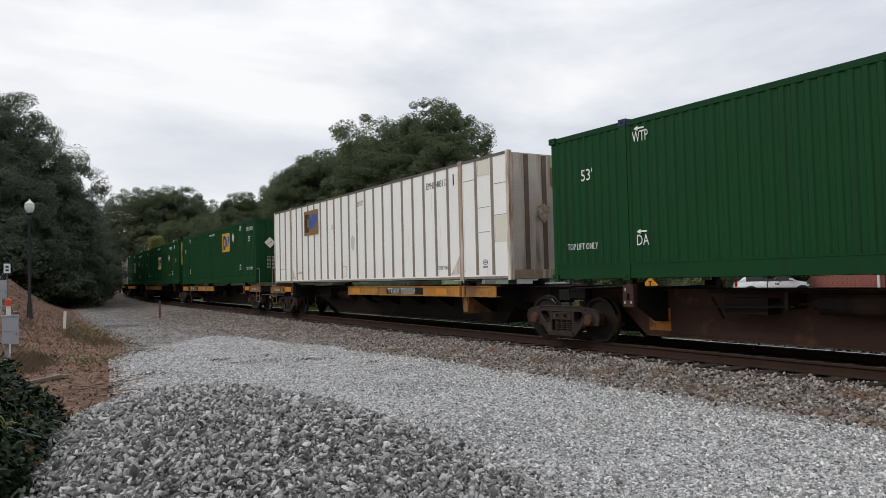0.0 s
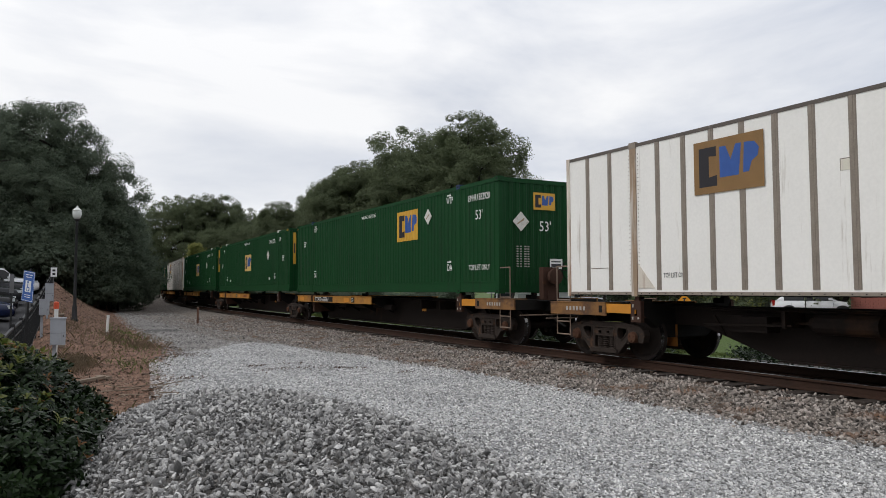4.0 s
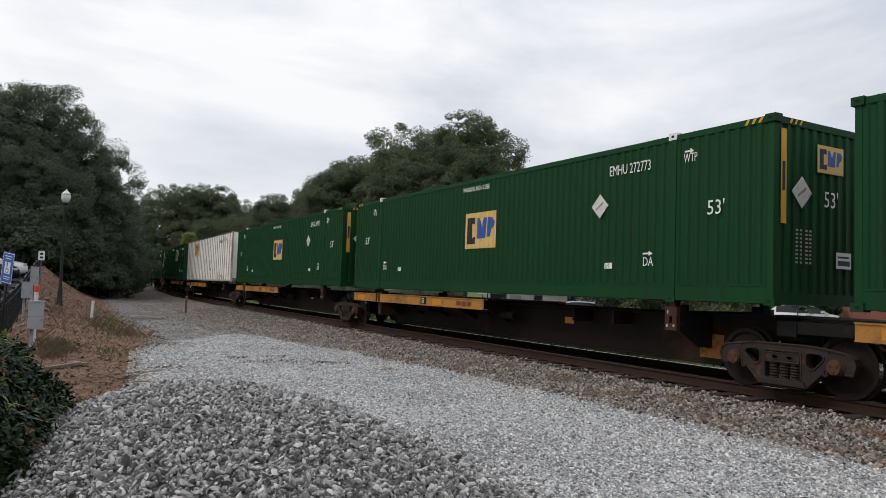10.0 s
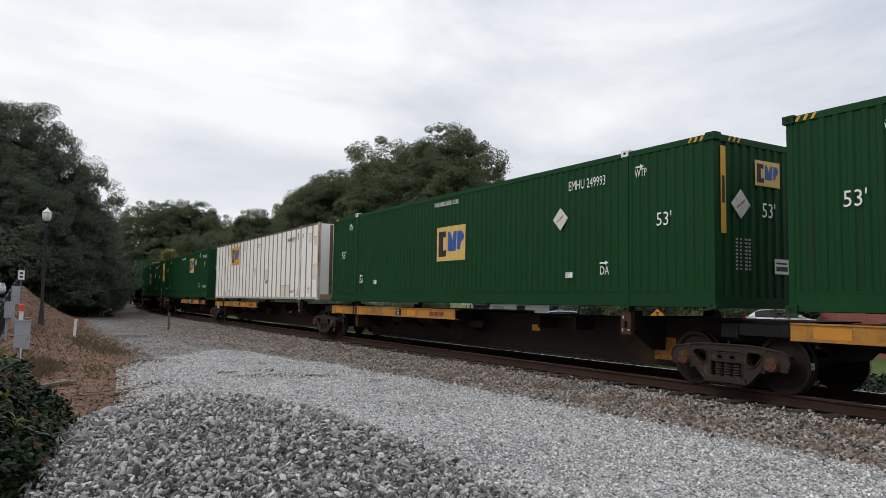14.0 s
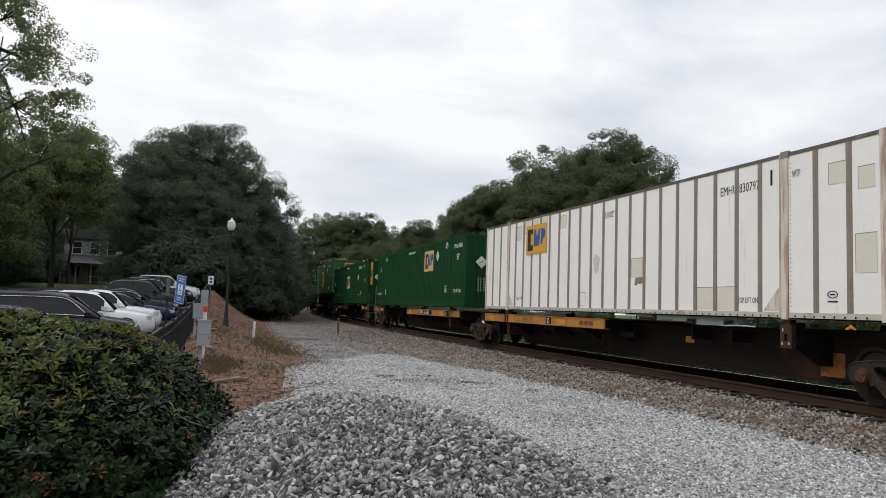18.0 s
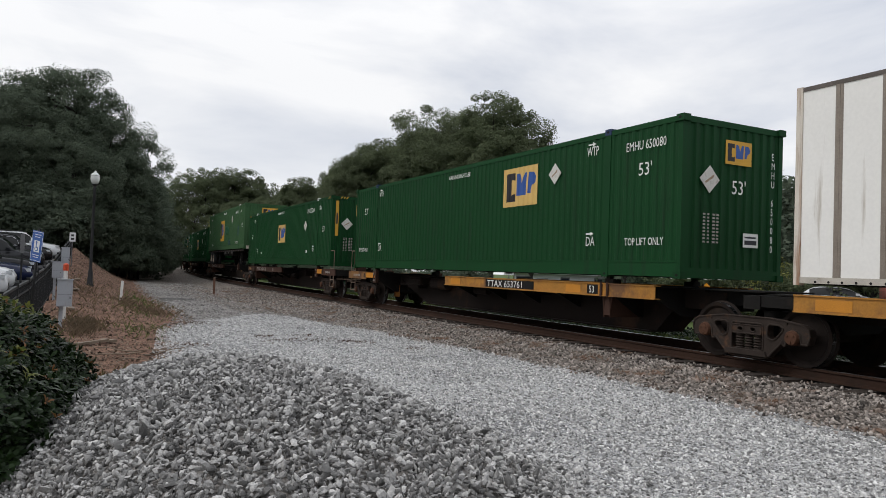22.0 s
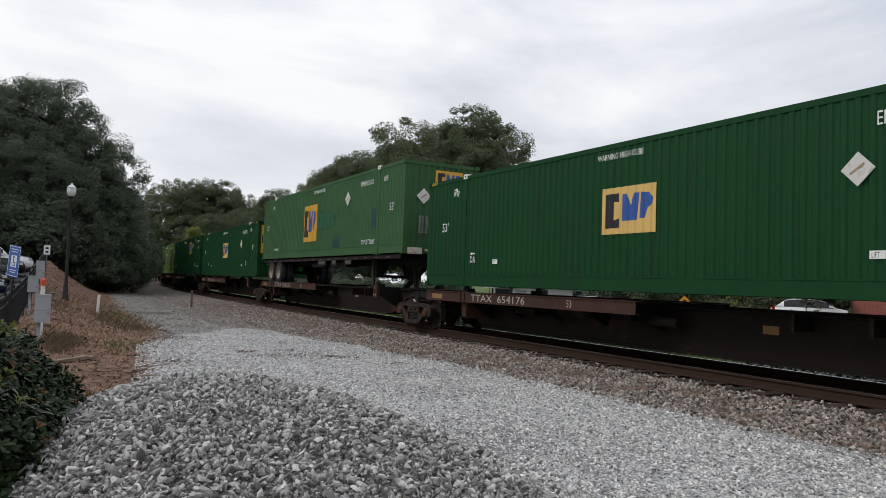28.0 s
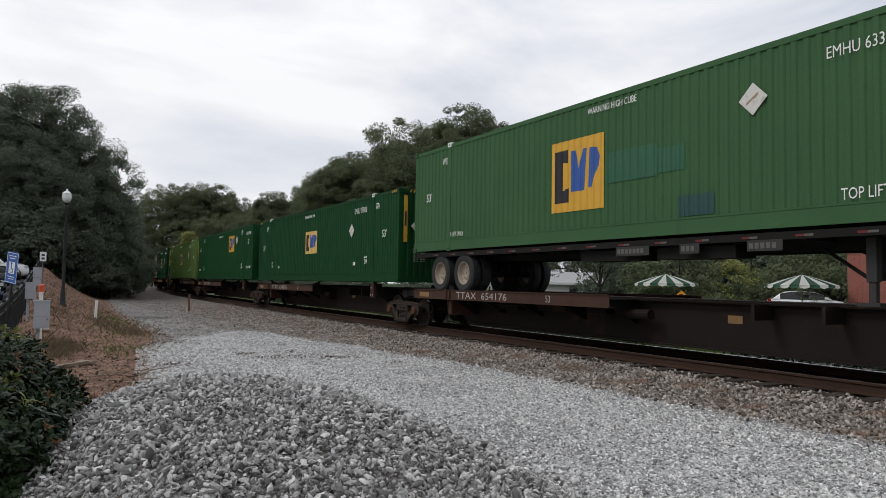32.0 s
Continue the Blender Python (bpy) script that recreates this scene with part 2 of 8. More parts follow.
M["rail"] = material("rusty_rail", (0.042, 0.022, 0.0148), 0.8, vary=0.25, scale=3, fine=60, bump=0.3, dirt=(0.030, 0.018, 0.013), dirt_at=0.55, stretch=(1, 0.3, 1), spec=0.2)
M["rail_top"] = material("polished_rail_head", (0.62, 0.62, 0.64), 0.36, 1.0, vary=0.08, bump=0)
M["tie"] = material("creosoted_timber", (0.040, 0.030, 0.024), 0.9, vary=0.3, scale=6, fine=90, bump=0.5, rand=0.25)
M["stone"] = material("grey_crushed_stone", (0.318, 0.312, 0.303), 0.7, vary=0.40, scale=25, fine=110, bump=0.6, island=0.70, spec=0.25)
M["ballast"] = material("grey_brown_ballast", (0.275, 0.244, 0.219), 0.88, vary=0.3, scale=20, fine=120, bump=0.4, island=0.85, dirt=(0.19, 0.118, 0.080), dirt_at=0.50, dirt_scale=1.3, spec=0.2)
M["chip"] = material("pale_crushed_gravel", (0.462, 0.456, 0.446), 0.85, vary=0.28, scale=20, bump=0.2, island=0.68, spec=0.2)
M["bark"] = material("grey_brown_bark", (0.026, 0.022, 0.019), 0.9, vary=0.35, scale=4, fine=30, bump=0.8, dist=0.02, stretch=(1, 1, 0.3))
M["leaf_dark"] = leaf_material("dark_tree_leaves", (0.083, 0.109, 0.080), (0.140, 0.168, 0.118), 0.7, 0.06)
M["leaf_mid"] = leaf_material("mid_green_tree_leaves", (0.086, 0.109, 0.064), (0.152, 0.178, 0.098), 0.7, 0.06)
M["leaf_olive"] = leaf_material("olive_tree_leaves", (0.115, 0.146, 0.070), (0.205, 0.236, 0.112), 0.7, 0.08)
M["leaf_bright"] = leaf_material("yellow_green_shrub_leaves", (0.13, 0.16, 0.045), (0.34, 0.34, 0.12), 0.6, 0.1)
# green deepened to paint in the shade low in the shrub and creeper
M["leaf_hedge"] = leaf_material("glossy_shaded_leaves", (0.0040, 0.0095, 0.0026), (0.017, 0.035, 0.009), 0.38, 0.12, 0.06)
M["leaf_young"] = leaf_material("young_yellow_green_leaves", (0.050, 0.078, 0.016), (0.17, 0.180, 0.046), 0.35)
M["leaf_red"] = leaf_material("reddish_young_leaves", (0.12, 0.05, 0.02), (0.22, 0.11, 0.04), 0.4)
M["grass"] = leaf_material("grass_blades", (0.055, 0.082, 0.022), (0.13, 0.165, 0.050))
M["weed"] = leaf_material("dry_weeds", (0.08, 0.075, 0.03), (0.16, 0.12, 0.06))
M["wood"] = material("weathered_timber", (0.20, 0.155, 0.115), 0.85, vary=0.25, scale=5, fine=70, bump=0.5)
M["fence"] = material("black_fence_paint", (0.016, 0.017, 0.018), 0.5, vary=0.15)
M["post"] = material("galvanised_steel", (0.17, 0.17, 0.175), 0.5, 0.5, vary=0.15)
M["box"] = material("grey_utility_paint", (0.36, 0.38, 0.41), 0.55, vary=0.08, scale=3, dirt=(0.26, 0.25, 0.23), dirt_at=0.6, streak=True)
M["red"] = material("orange_red_plastic", (0.62, 0.09, 0.035), 0.5)
M["red_dull"] = material("faded_red_stencil", (0.16, 0.045, 0.022), 0.7, vary=0.3, scale=12, bump=0)
M["white_plastic"] = material("white_plastic", (0.70, 0.70, 0.68), 0.5, vary=0.08, dirt=(0.5, 0.46, 0.4), dirt_at=0.6)
M["sign_blue"] = material("blue_sign_face", (0.015, 0.085, 0.33), 0.4, vary=0.06, bump=0)
M["sign_white"] = material("white_sign_face", (0.70, 0.70, 0.70), 0.45, vary=0.06, bump=0)
M["sign_orange"] = material("amber_sign_face", (0.75, 0.30, 0.02), 0.45, vary=0.05, bump=0)
M["lamp_black"] = material("black_lamp_post_paint", (0.014, 0.014, 0.015), 0.5, vary=0.15)
M["globe"] = material("frosted_lamp_globe", (0.62, 0.65, 0.62), 0.25, vary=0.06, bump=0, spec=0.6)
M["glass"] = glass_material("dark_car_glass", (0.010, 0.011, 0.012), 0.35)
M["chrome"] = material("bright_window_trim", (0.75, 0.76, 0.78), 0.2, 0.9, vary=0.03, bump=0)
M["patch_orange"] = material("reflective_orange_patch", (0.55, 0.225, 0.022), 0.5, vary=0.15, scale=4, dirt=(0.3, 0.14, 0.03), dirt_at=0.6)
M["pane"] = glass_material("window_glass", (0.03, 0.035, 0.04))
M["rubber"] = material("tyre_rubber", (0.022, 0.022, 0.022), 0.85, vary=0.2, scale=10)
M["alloy"] = material("alloy_wheel", (0.55, 0.55, 0.56), 0.35, 0.9, vary=0.06, bump=0)
M["rim_tan"] = material("dusty_steel_rim", (0.34, 0.28, 0.22), 0.6, 0.3, vary=0.2, scale=12)
M["plastic"] = material("black_trim_plastic", (0.02, 0.02, 0.021), 0.6)
M["lamp_clear"] = material("clear_headlamp_lens", (0.6, 0.62, 0.64), 0.12, vary=0.03, bump=0, spec=0.8)
M["lamp_red"] = material("red_lamp_lens", (0.35, 0.015, 0.012), 0.2, bump=0)
M["siding"] = material("white_clapboard", (0.62, 0.63, 0.62), 0.7, vary=0.06, scale=2)
M["siding_cream"] = material("cream_clapboard", (0.36, 0.36, 0.345), 0.7, vary=0.08, scale=2)
M["shingle"] = material("dark_roof_shingles", (0.075, 0.072, 0.072), 0.9, vary=0.25, scale=3, fine=25, bump=0.5)
M["brick"] = material("red_brick", (0.30, 0.105, 0.085), 0.85, vary=0.15, scale=3, fine=25, bump=0.3)
M["mortar"] = material("red_brown_mortar", (0.25, 0.125, 0.105), 0.9, vary=0.1)
M["brick_cap"] = material("dull_red_coping", (0.20, 0.085, 0.07), 0.8, vary=0.1)
M["roof_grey"] = material("grey_metal_roof", (0.33, 0.335, 0.34), 0.6, vary=0.08, scale=2)
M["roof_white"] = material("white_metal_roof", (0.68, 0.69, 0.70), 0.5, vary=0.05)
M["canvas_green"] = material("green_canvas", (0.035, 0.095, 0.055), 0.8, vary=0.1, fine=90)
M["canvas_white"] = material("white_canvas", (0.66, 0.66, 0.63), 0.8, vary=0.06, fine=90)
PAINTS = {
    "white": material("white_car_paint", (0.74, 0.75, 0.76), 0.22, vary=0.02, bump=0, spec=0.6),
    "charcoal": material("charcoal_car_paint", (0.016, 0.017, 0.020), 0.25, 0.0, vary=0.05, bump=0, spec=0.35),
    "black": material("black_car_paint", (0.010, 0.010, 0.012), 0.2, vary=0.05, bump=0, spec=0.35),
    "navy": material("dark_blue_car_paint", (0.010, 0.016, 0.05), 0.22, 0.0, vary=0.05, bump=0, spec=0.35),
    "silver": material("silver_car_paint", (0.42, 0.43, 0.44), 0.28, 0.6, vary=0.04, bump=0, spec=0.6),
}


# ---- mesh helpers ----
def part(name, bm, mat, parent=None, label="", smooth=False):
    """Links a bmesh as one mesh object under a thing or a part."""
    me = bpy.data.meshes.new(name)
    bm.to_mesh(me)
    bm.free()
    for m in (mat if isinstance(mat, (list, tuple)) else [mat]):
        me.materials.append(m)
    if smooth:
        me.shade_smooth()
    ob = new(name, me)
    if parent is not None:
        ob.parent = parent
    if label:
        ob["label"] = label
    return ob


def shared(name, me, parent, m=None, label=""):
    ob = new(name, me)
    ob.parent = parent
    if m is not None:
        ob.matrix_basis = m
    if label:
        ob["label"] = label
    return ob


def empty(name, m, label, category, group=""):
    ob = new(name)
    ob.empty_display_size = 0.2
    ob.matrix_basis = m
    return tagged(ob, label, category, group)


def bx(bm, x0, x1, y0, y1, z0, z1, mi=0):
    v = [bm.verts.new(p) for p in ((x0, y0, z0), (x1, y0, z0), (x1, y1, z0), (x0, y1, z0), (x0, y0, z1), (x1, y0, z1), (x1, y1, z1), (x0, y1, z1))]
    for f in ((3, 2, 1, 0), (4, 5, 6, 7), (0, 1, 5, 4), (1, 2, 6, 5), (2, 3, 7, 6), (3, 0, 4, 7)):
        bm.faces.new([v[i] for i in f]).material_index = mi
    return v


def bevelled(bm, w=0.008, n=1):
    bmesh.ops.bevel(bm, geom=[e for e in bm.edges if e.is_manifold and e.calc_face_angle(0) > 0.6], offset=w, segments=n, affect="EDGES", clamp_overlap=True)
    return bm


def boxes(*dims, bevel=0.0):
    bm = bmesh.new()
    for d in dims:
        bx(bm, *d)
    return bevelled(bm, bevel) if bevel else bm


def prism(bm, pts, axis, a, b, mi=0):
    """Extrudes a closed outline along an axis from a to b. For axis x the outline is (y, z), for y (x, z), for z (x, y)."""
    def at(p, q):
        return {"x": (q, p[0], p[1]), "y": (p[0], q, p[1]), "z": (p[0], p[1], q)}[axis]
    lo = [bm.verts.new(at(p, a)) for p in pts]
    hi = [bm.verts.new(at(p, b)) for p in pts]
    n = len(pts)
    faces = [bm.faces.new(lo[::-1]), bm.faces.new(hi)]
    for i in range(n):
        faces.append(bm.faces.new((lo[i], lo[(i + 1) % n], hi[(i + 1) % n], hi[i])))
    for f in faces:
        f.material_index = mi
    bmesh.ops.recalc_face_normals(bm, faces=faces)


def tube(bm, p0, p1, r0, r1=None, n=10, mi=0, caps=True):
    r1 = r0 if r1 is None else r1
    p0, p1 = Vector(p0), Vector(p1)
    d = (p1 - p0).normalized()
    a = d.orthogonal().normalized()
    b = d.cross(a)
    rings = []
    for p, r in ((p0, r0), (p1, r1)):
        rings.append([bm.verts.new(p + r * (math.cos(t) * a + math.sin(t) * b)) for t in (2 * math.pi * k / n for k in range(n))])
    for k in range(n):
        bm.faces.new((rings[0][k], rings[0][(k + 1) % n], rings[1][(k + 1) % n], rings[1][k])).material_index = mi
    if caps:
        bm.faces.new(rings[0][::-1]).material_index = mi
        bm.faces.new(rings[1]).material_index = mi


def lathe(bm, prof, n=16, axis="z", centre=(0, 0, 0), mi=0, caps=True):
    """Turns an outline of (radius, height) round an axis."""
    rings = []
    for r, h in prof:
        ring = []
        for k in range(n):
            t = 2 * math.pi * k / n
            c, s = r * math.cos(t), r * math.sin(t)
            p = {"z": (c, s, h), "x": (h, c, s), "y": (c, h, s)}[axis]
            ring.append(bm.verts.new(Vector(p) + Vector(centre)))
        rings.append(ring)
    faces = []
    for i in range(len(rings) - 1):
        for k in range(n):
            faces.append(bm.faces.new((rings[i][k], rings[i][(k + 1) % n], rings[i + 1][(k + 1) % n], rings[i + 1][k])))
    if caps and prof[0][0] > 1e-4:
        faces.append(bm.faces.new(rings[0][::-1]))
    if caps and prof[-1][0] > 1e-4:
        faces.append(bm.faces.new(rings[-1]))
    for f in faces:
        f.material_index = mi
    bmesh.ops.recalc_face_normals(bm, faces=faces)


def np_mesh(name, verts, faces, mats, smooth=False):
    """A mesh from arrays: verts (n, 3), faces (m, k)."""
    verts, faces = np.asarray(verts, np.float32), np.asarray(faces, np.int32)
    me = bpy.data.meshes.new(name)
    k = faces.shape[1]
    me.vertices.add(len(verts))
    me.vertices.foreach_set("co", verts.ravel())
    me.loops.add(faces.size)
    me.loops.foreach_set("vertex_index", faces.ravel())
    me.polygons.add(len(faces))
    me.polygons.foreach_set("loop_start", np.arange(0, faces.size, k, dtype=np.int32))
    for m in mats:
        me.materials.append(m)
    me.update(calc_edges=True)
    if smooth:
        me.shade_smooth()
    else:
        me.shade_flat()
    return me


TEXTS = {}


def text_mesh(text, height, mat, squeeze=1.0):
    """A flat mesh of the built-in font, its lower left corner at the origin, of that cap height; reads along +x, faces +z."""
    key = (text, height, mat.name, squeeze)
    if key not in TEXTS:
        cu = bpy.data.curves.new("text", "FONT")
        cu.body, cu.size, cu.extrude = text, height / 0.69, 0.0008
        cu.resolution_u = 2
        ob = bpy.data.objects.new("text", cu)
        scene.collection.objects.link(ob)
        me = bpy.data.meshes.new_from_object(ob.evaluated_get(bpy.context.evaluated_depsgraph_get()))
        bpy.data.objects.remove(ob)
        bpy.data.curves.remove(cu)
        me.transform(Matrix.Diagonal((squeeze, 1, 1, 1)))
        me.materials.clear()
        me.materials.append(mat)
        TEXTS[key] = me
    return TEXTS[key]


# ---- the line of the track ----
RAIL_Z, TRACK_X, EASE = 0.300, 10.98, 2.45e-5
GRADE = 0.002


def build_line():
    """Places along the track by length s: straight past the camera, easing into a curve to the right beyond."""
    xs, ys, hs = [TRACK_X], [0.0], [0.0]
    step, h = 0.5, 0.0
    for i in range(int(420 / step)):
        s = i * step
        k = EASE * min(s, 105.0)
        h += k * step
        xs.append(xs[-1] + math.sin(h) * step)
        ys.append(ys[-1] + math.cos(h) * step)
        hs.append(h)
    return np.array(xs), np.array(ys), np.array(hs)


LINE_X, LINE_Y, LINE_H = build_line()


def on_line(s):
    """x, y and heading (radians to the right of +y) at length s."""
    if s <= 0:
        return TRACK_X, s, 0.0
    k = min(s / 0.5, len(LINE_X) - 1.001)
    i = int(k)
    f = k - i
    return tuple(float(a[i] * (1 - f) + a[i + 1] * f) for a in (LINE_X, LINE_Y, LINE_H))


def line_x(y):
    return np.where(y <= 0, TRACK_X, np.interp(y, LINE_Y, LINE_X))


def line_pose(s, z=RAIL_Z):
    x, y, h = on_line(s)
    return pose(x, y, z + GRADE * y, 0, 0, -math.degrees(h))


# ---- the ground ----
def smooth01(t):
    t = np.clip(t, 0, 1)
    return t * t * (3 - 2 * t)


def lot_z(y):
    return np.interp(y, [12, 18, 24, 29, 33, 37, 41, 49, 54, 60, 75, 120], [-0.12, -0.22, -0.09, 0.08, 0.17, 0.33, 0.6, 1.18, 1.5, 1.9, 2.6, 3.0])


def fence_x(y):
    return -0.62 + np.clip(y - 12.4, 0, 30) * 0.034


def fence_z(y):
    return np.interp(y, [-50, 12.4, 16, 20, 25, 30, 35, 40, 50, 60, 90], [-0.12, -0.12, -0.06, 0.09, 0.34, 0.71, 1.05, 1.42, 2.1, 2.4, 2.7])


def bank_z(y):
    """The crest of the dirt bank beside the fence."""
    return np.interp(y, [-5, 14, 18, 24, 30, 36, 44, 50, 60, 90], [0.12, 0.12, 0.15, 0.45, 0.78, 1.12, 1.75, 2.15, 2.4, 2.7])


def dirt_edge(y):
    return np.interp(y, [-50, 0, 5, 9, 11.3, 14.75, 17.7, 20.2, 22.4, 27, 40, 66, 90, 200], [-1.5, -0.6, -0.1, 0.75, 1.5, 1.95, 2.3, 3.0, 3.3, 3.35, 3.8, 5.4, 6.5, 20])


def yard_edge(y):
    """Where the pale gravel gives way to ballast."""
    return np.interp(y, [-10, 0, 10, 15, 18, 21, 23, 26], [7.85, 7.8, 7.7, 7.35, 7.2, 6.5, 5.9, 5.2])


def yard_back(x):
    """How far back the fresh pale gravel reaches."""
    return np.interp(x, [1.5, 2.4, 2.85, 4.0, 5.2, 6.15, 7.0], [17.4, 18.4, 19.4, 21.3, 22.8, 23.2, 19.0])


PILE = (1.60, 5.9, 1.95, 4.1, 0.75)


def pile_h(x, y):
    cx, cy, rx, ry, h = PILE
    r2 = ((x - cx) / rx) ** 2 + ((y - cy) / ry) ** 2
    return h * np.clip(1 - r2, 0, 1) ** 0.85


def ground_z(x, y):
    x, y = np.asarray(x, float), np.asarray(y, float)
    d = x - line_x(y)
    z = np.zeros_like(x)
    # ballast shoulder and bed
    bed = 0.088 + GRADE * np.clip(y, -60, 160)
    z = np.where(d > -3.6, bed * smooth01((d + 3.6) / 1.9), z)
    z = np.where(d > 1.6, bed + (-0.55 - bed) * smooth01((d - 1.6) / 9.0), z)
    # bank, fence line and car park on the near side
    edge = dirt_edge(y)
    fx = fence_x(y)
    bank = bank_z(y) * np.clip((edge - x) / np.maximum(edge - fx - 0.35, 0.6), 0, 1) ** 1.7
    z = np.where(x < edge, bank, z)
    crest = np.clip((fx + 0.40 - x) / 0.40, 0, 1)
    z = np.where((x < fx + 0.40) & (x < edge), z * (1 - crest) + fence_z(y) * crest, z)
    foot = np.clip((fx - 0.10 - x) / 0.55, 0, 1)
    z = z * (1 - foot) + np.where(x < fx, lot_z(y), z) * foot
    z = z + pile_h(x, y)
    rough = np.where((x > -0.8) & (d < -3.4), 0.03, 0.0)
    z = z + rough * (np.sin(x * 1.7 + y * 0.6) * np.sin(y * 0.9 - x * 0.4))
    return z


def spread(knots):
    out = []
    for a, b, step in knots:
        out.extend(np.arange(a, b, step))
    out.append(knots[-1][1])
    return np.array(out)


def ground_material():
    m = bpy.data.materials.new("ground")
    m.use_nodes = True
    N, L = m.node_tree.nodes, m.node_tree.links.new
    p = N["Principled BSDF"]
    pos = N.new("ShaderNodeNewGeometry").outputs["Position"]

    def noise_tex(scale, detail=6, rough=0.6):
        n = N.new("ShaderNodeTexNoise")
        n.inputs["Scale"].default_value, n.inputs["Detail"].default_value, n.inputs["Roughness"].default_value = scale, detail, rough
        L(pos, n.inputs["Vector"])
        return n.outputs["Fac"]

    def two(fac, a, b, lo=0.35, hi=0.65):
        r = N.new("ShaderNodeValToRGB")
        r.color_ramp.elements[0].position, r.color_ramp.elements[1].position = lo, hi
        r.color_ramp.elements[0].color, r.color_ramp.elements[1].color = (*a, 1), (*b, 1)
        L(fac, r.inputs[0])
        return r.outputs[0]

    def cells(scale):
        v = N.new("ShaderNodeTexVoronoi")
        v.inputs["Scale"].default_value = scale
        L(pos, v.inputs["Vector"])
        return v

    def grains(scale, a, b):
        v = cells(scale)
        sep = N.new("ShaderNodeSeparateColor")
        L(v.outputs["Color"], sep.inputs[0])
        return two(sep.outputs[0], a, b, 0.0, 1.0), v.outputs["Distance"]

    ragged = noise_tex(2.6, 8, 0.7)

    def mask(name, width=0.25):
        a = N.new("ShaderNodeAttribute")
        a.attribute_name = name
        s = N.new("ShaderNodeMath")
        s.operation = "ADD"
        L(a.outputs["Fac"], s.inputs[0])
        L(ragged, s.inputs[1])
        r = N.new("ShaderNodeMapRange")
        r.inputs["From Min"].default_value, r.inputs["From Max"].default_value = 1.0 - width / 2, 1.0 + width / 2
        L(s.outputs[0], r.inputs[0])
        return r.outputs[0]

    def mix(f, a, b):
        x = N.new("ShaderNodeMixRGB")
        L(f, x.inputs[0])
        L(a, x.inputs[1])
        L(b, x.inputs[2])
        return x.outputs[0]

    pale, pale_h = grains(42, (0.17, 0.17, 0.17), (0.60, 0.60, 0.595))
    blot = N.new("ShaderNodeMixRGB")
    blot.blend_type = "MULTIPLY"
    blot.inputs[0].default_value = 1.0
    L(pale, blot.inputs[1])
    L(two(noise_tex(0.55, 8, 0.62), (0.62, 0.62, 0.63), (1.0, 1.0, 1.0), 0.36, 0.56), blot.inputs[2])
    old, old_h = grains(26, (0.075, 0.070, 0.065), (0.34, 0.32, 0.30))
    bal, bal_h = grains(17, (0.05, 0.043, 0.038), (0.26, 0.225, 0.195))
    dirt = two(noise_tex(1.4, 10, 0.7), (0.095, 0.052, 0.034), (0.262, 0.160, 0.117))
    speck, _ = grains(45, (0.5, 0.5, 0.5), (1.3, 1.25, 1.2))
    dm = N.new("ShaderNodeMixRGB")
    dm.blend_type = "MULTIPLY"
    dm.inputs[0].default_value = 1.0
    L(dirt, dm.inputs[1])
    L(speck, dm.inputs[2])
    grass = two(noise_tex(9, 8, 0.7), (0.045, 0.075, 0.020), (0.10, 0.140, 0.042))
    asphalt = two(noise_tex(30, 6), (0.040, 0.040, 0.042), (0.075, 0.075, 0.077))
    damp_dark = two(noise_tex(1.1), (0.055, 0.052, 0.050), (0.12, 0.115, 0.11))
    col = mix(mask("pale"), old, blot.outputs[0])
    col = mix(mask("damp_dark"), col, damp_dark)
    col = mix(mask("ballast"), col, bal)
    # dirty bed colour, darkened further to paint the shade under the train
    grimy_shade = two(noise_tex(12, 6), (0.018, 0.015, 0.013), (0.050, 0.042, 0.036))
    col = mix(mask("grimy_shade"), col, grimy_shade)
    col = mix(mask("dirt"), col, dm.outputs[0])
    col = mix(mask("grass"), col, grass)
    col = mix(mask("asphalt", 0.05), col, asphalt)
    L(col, p.inputs["Base Color"])
    p.inputs["Roughness"].default_value = 0.92
    p.inputs["Specular IOR Level"].default_value = 0.2
    hs = N.new("ShaderNodeMixRGB")
    L(mask("ballast"), hs.inputs[0])
    L(pale_h, hs.inputs[1])
    L(bal_h, hs.inputs[2])
    b = N.new("ShaderNodeBump")
    b.invert = True
    b.inputs["Strength"].default_value = 0.7
    b.inputs["Distance"].default_value = 0.02
    L(hs.outputs[0], b.inputs["Height"])
    L(b.outputs[0], p.inputs["Normal"])
    return m


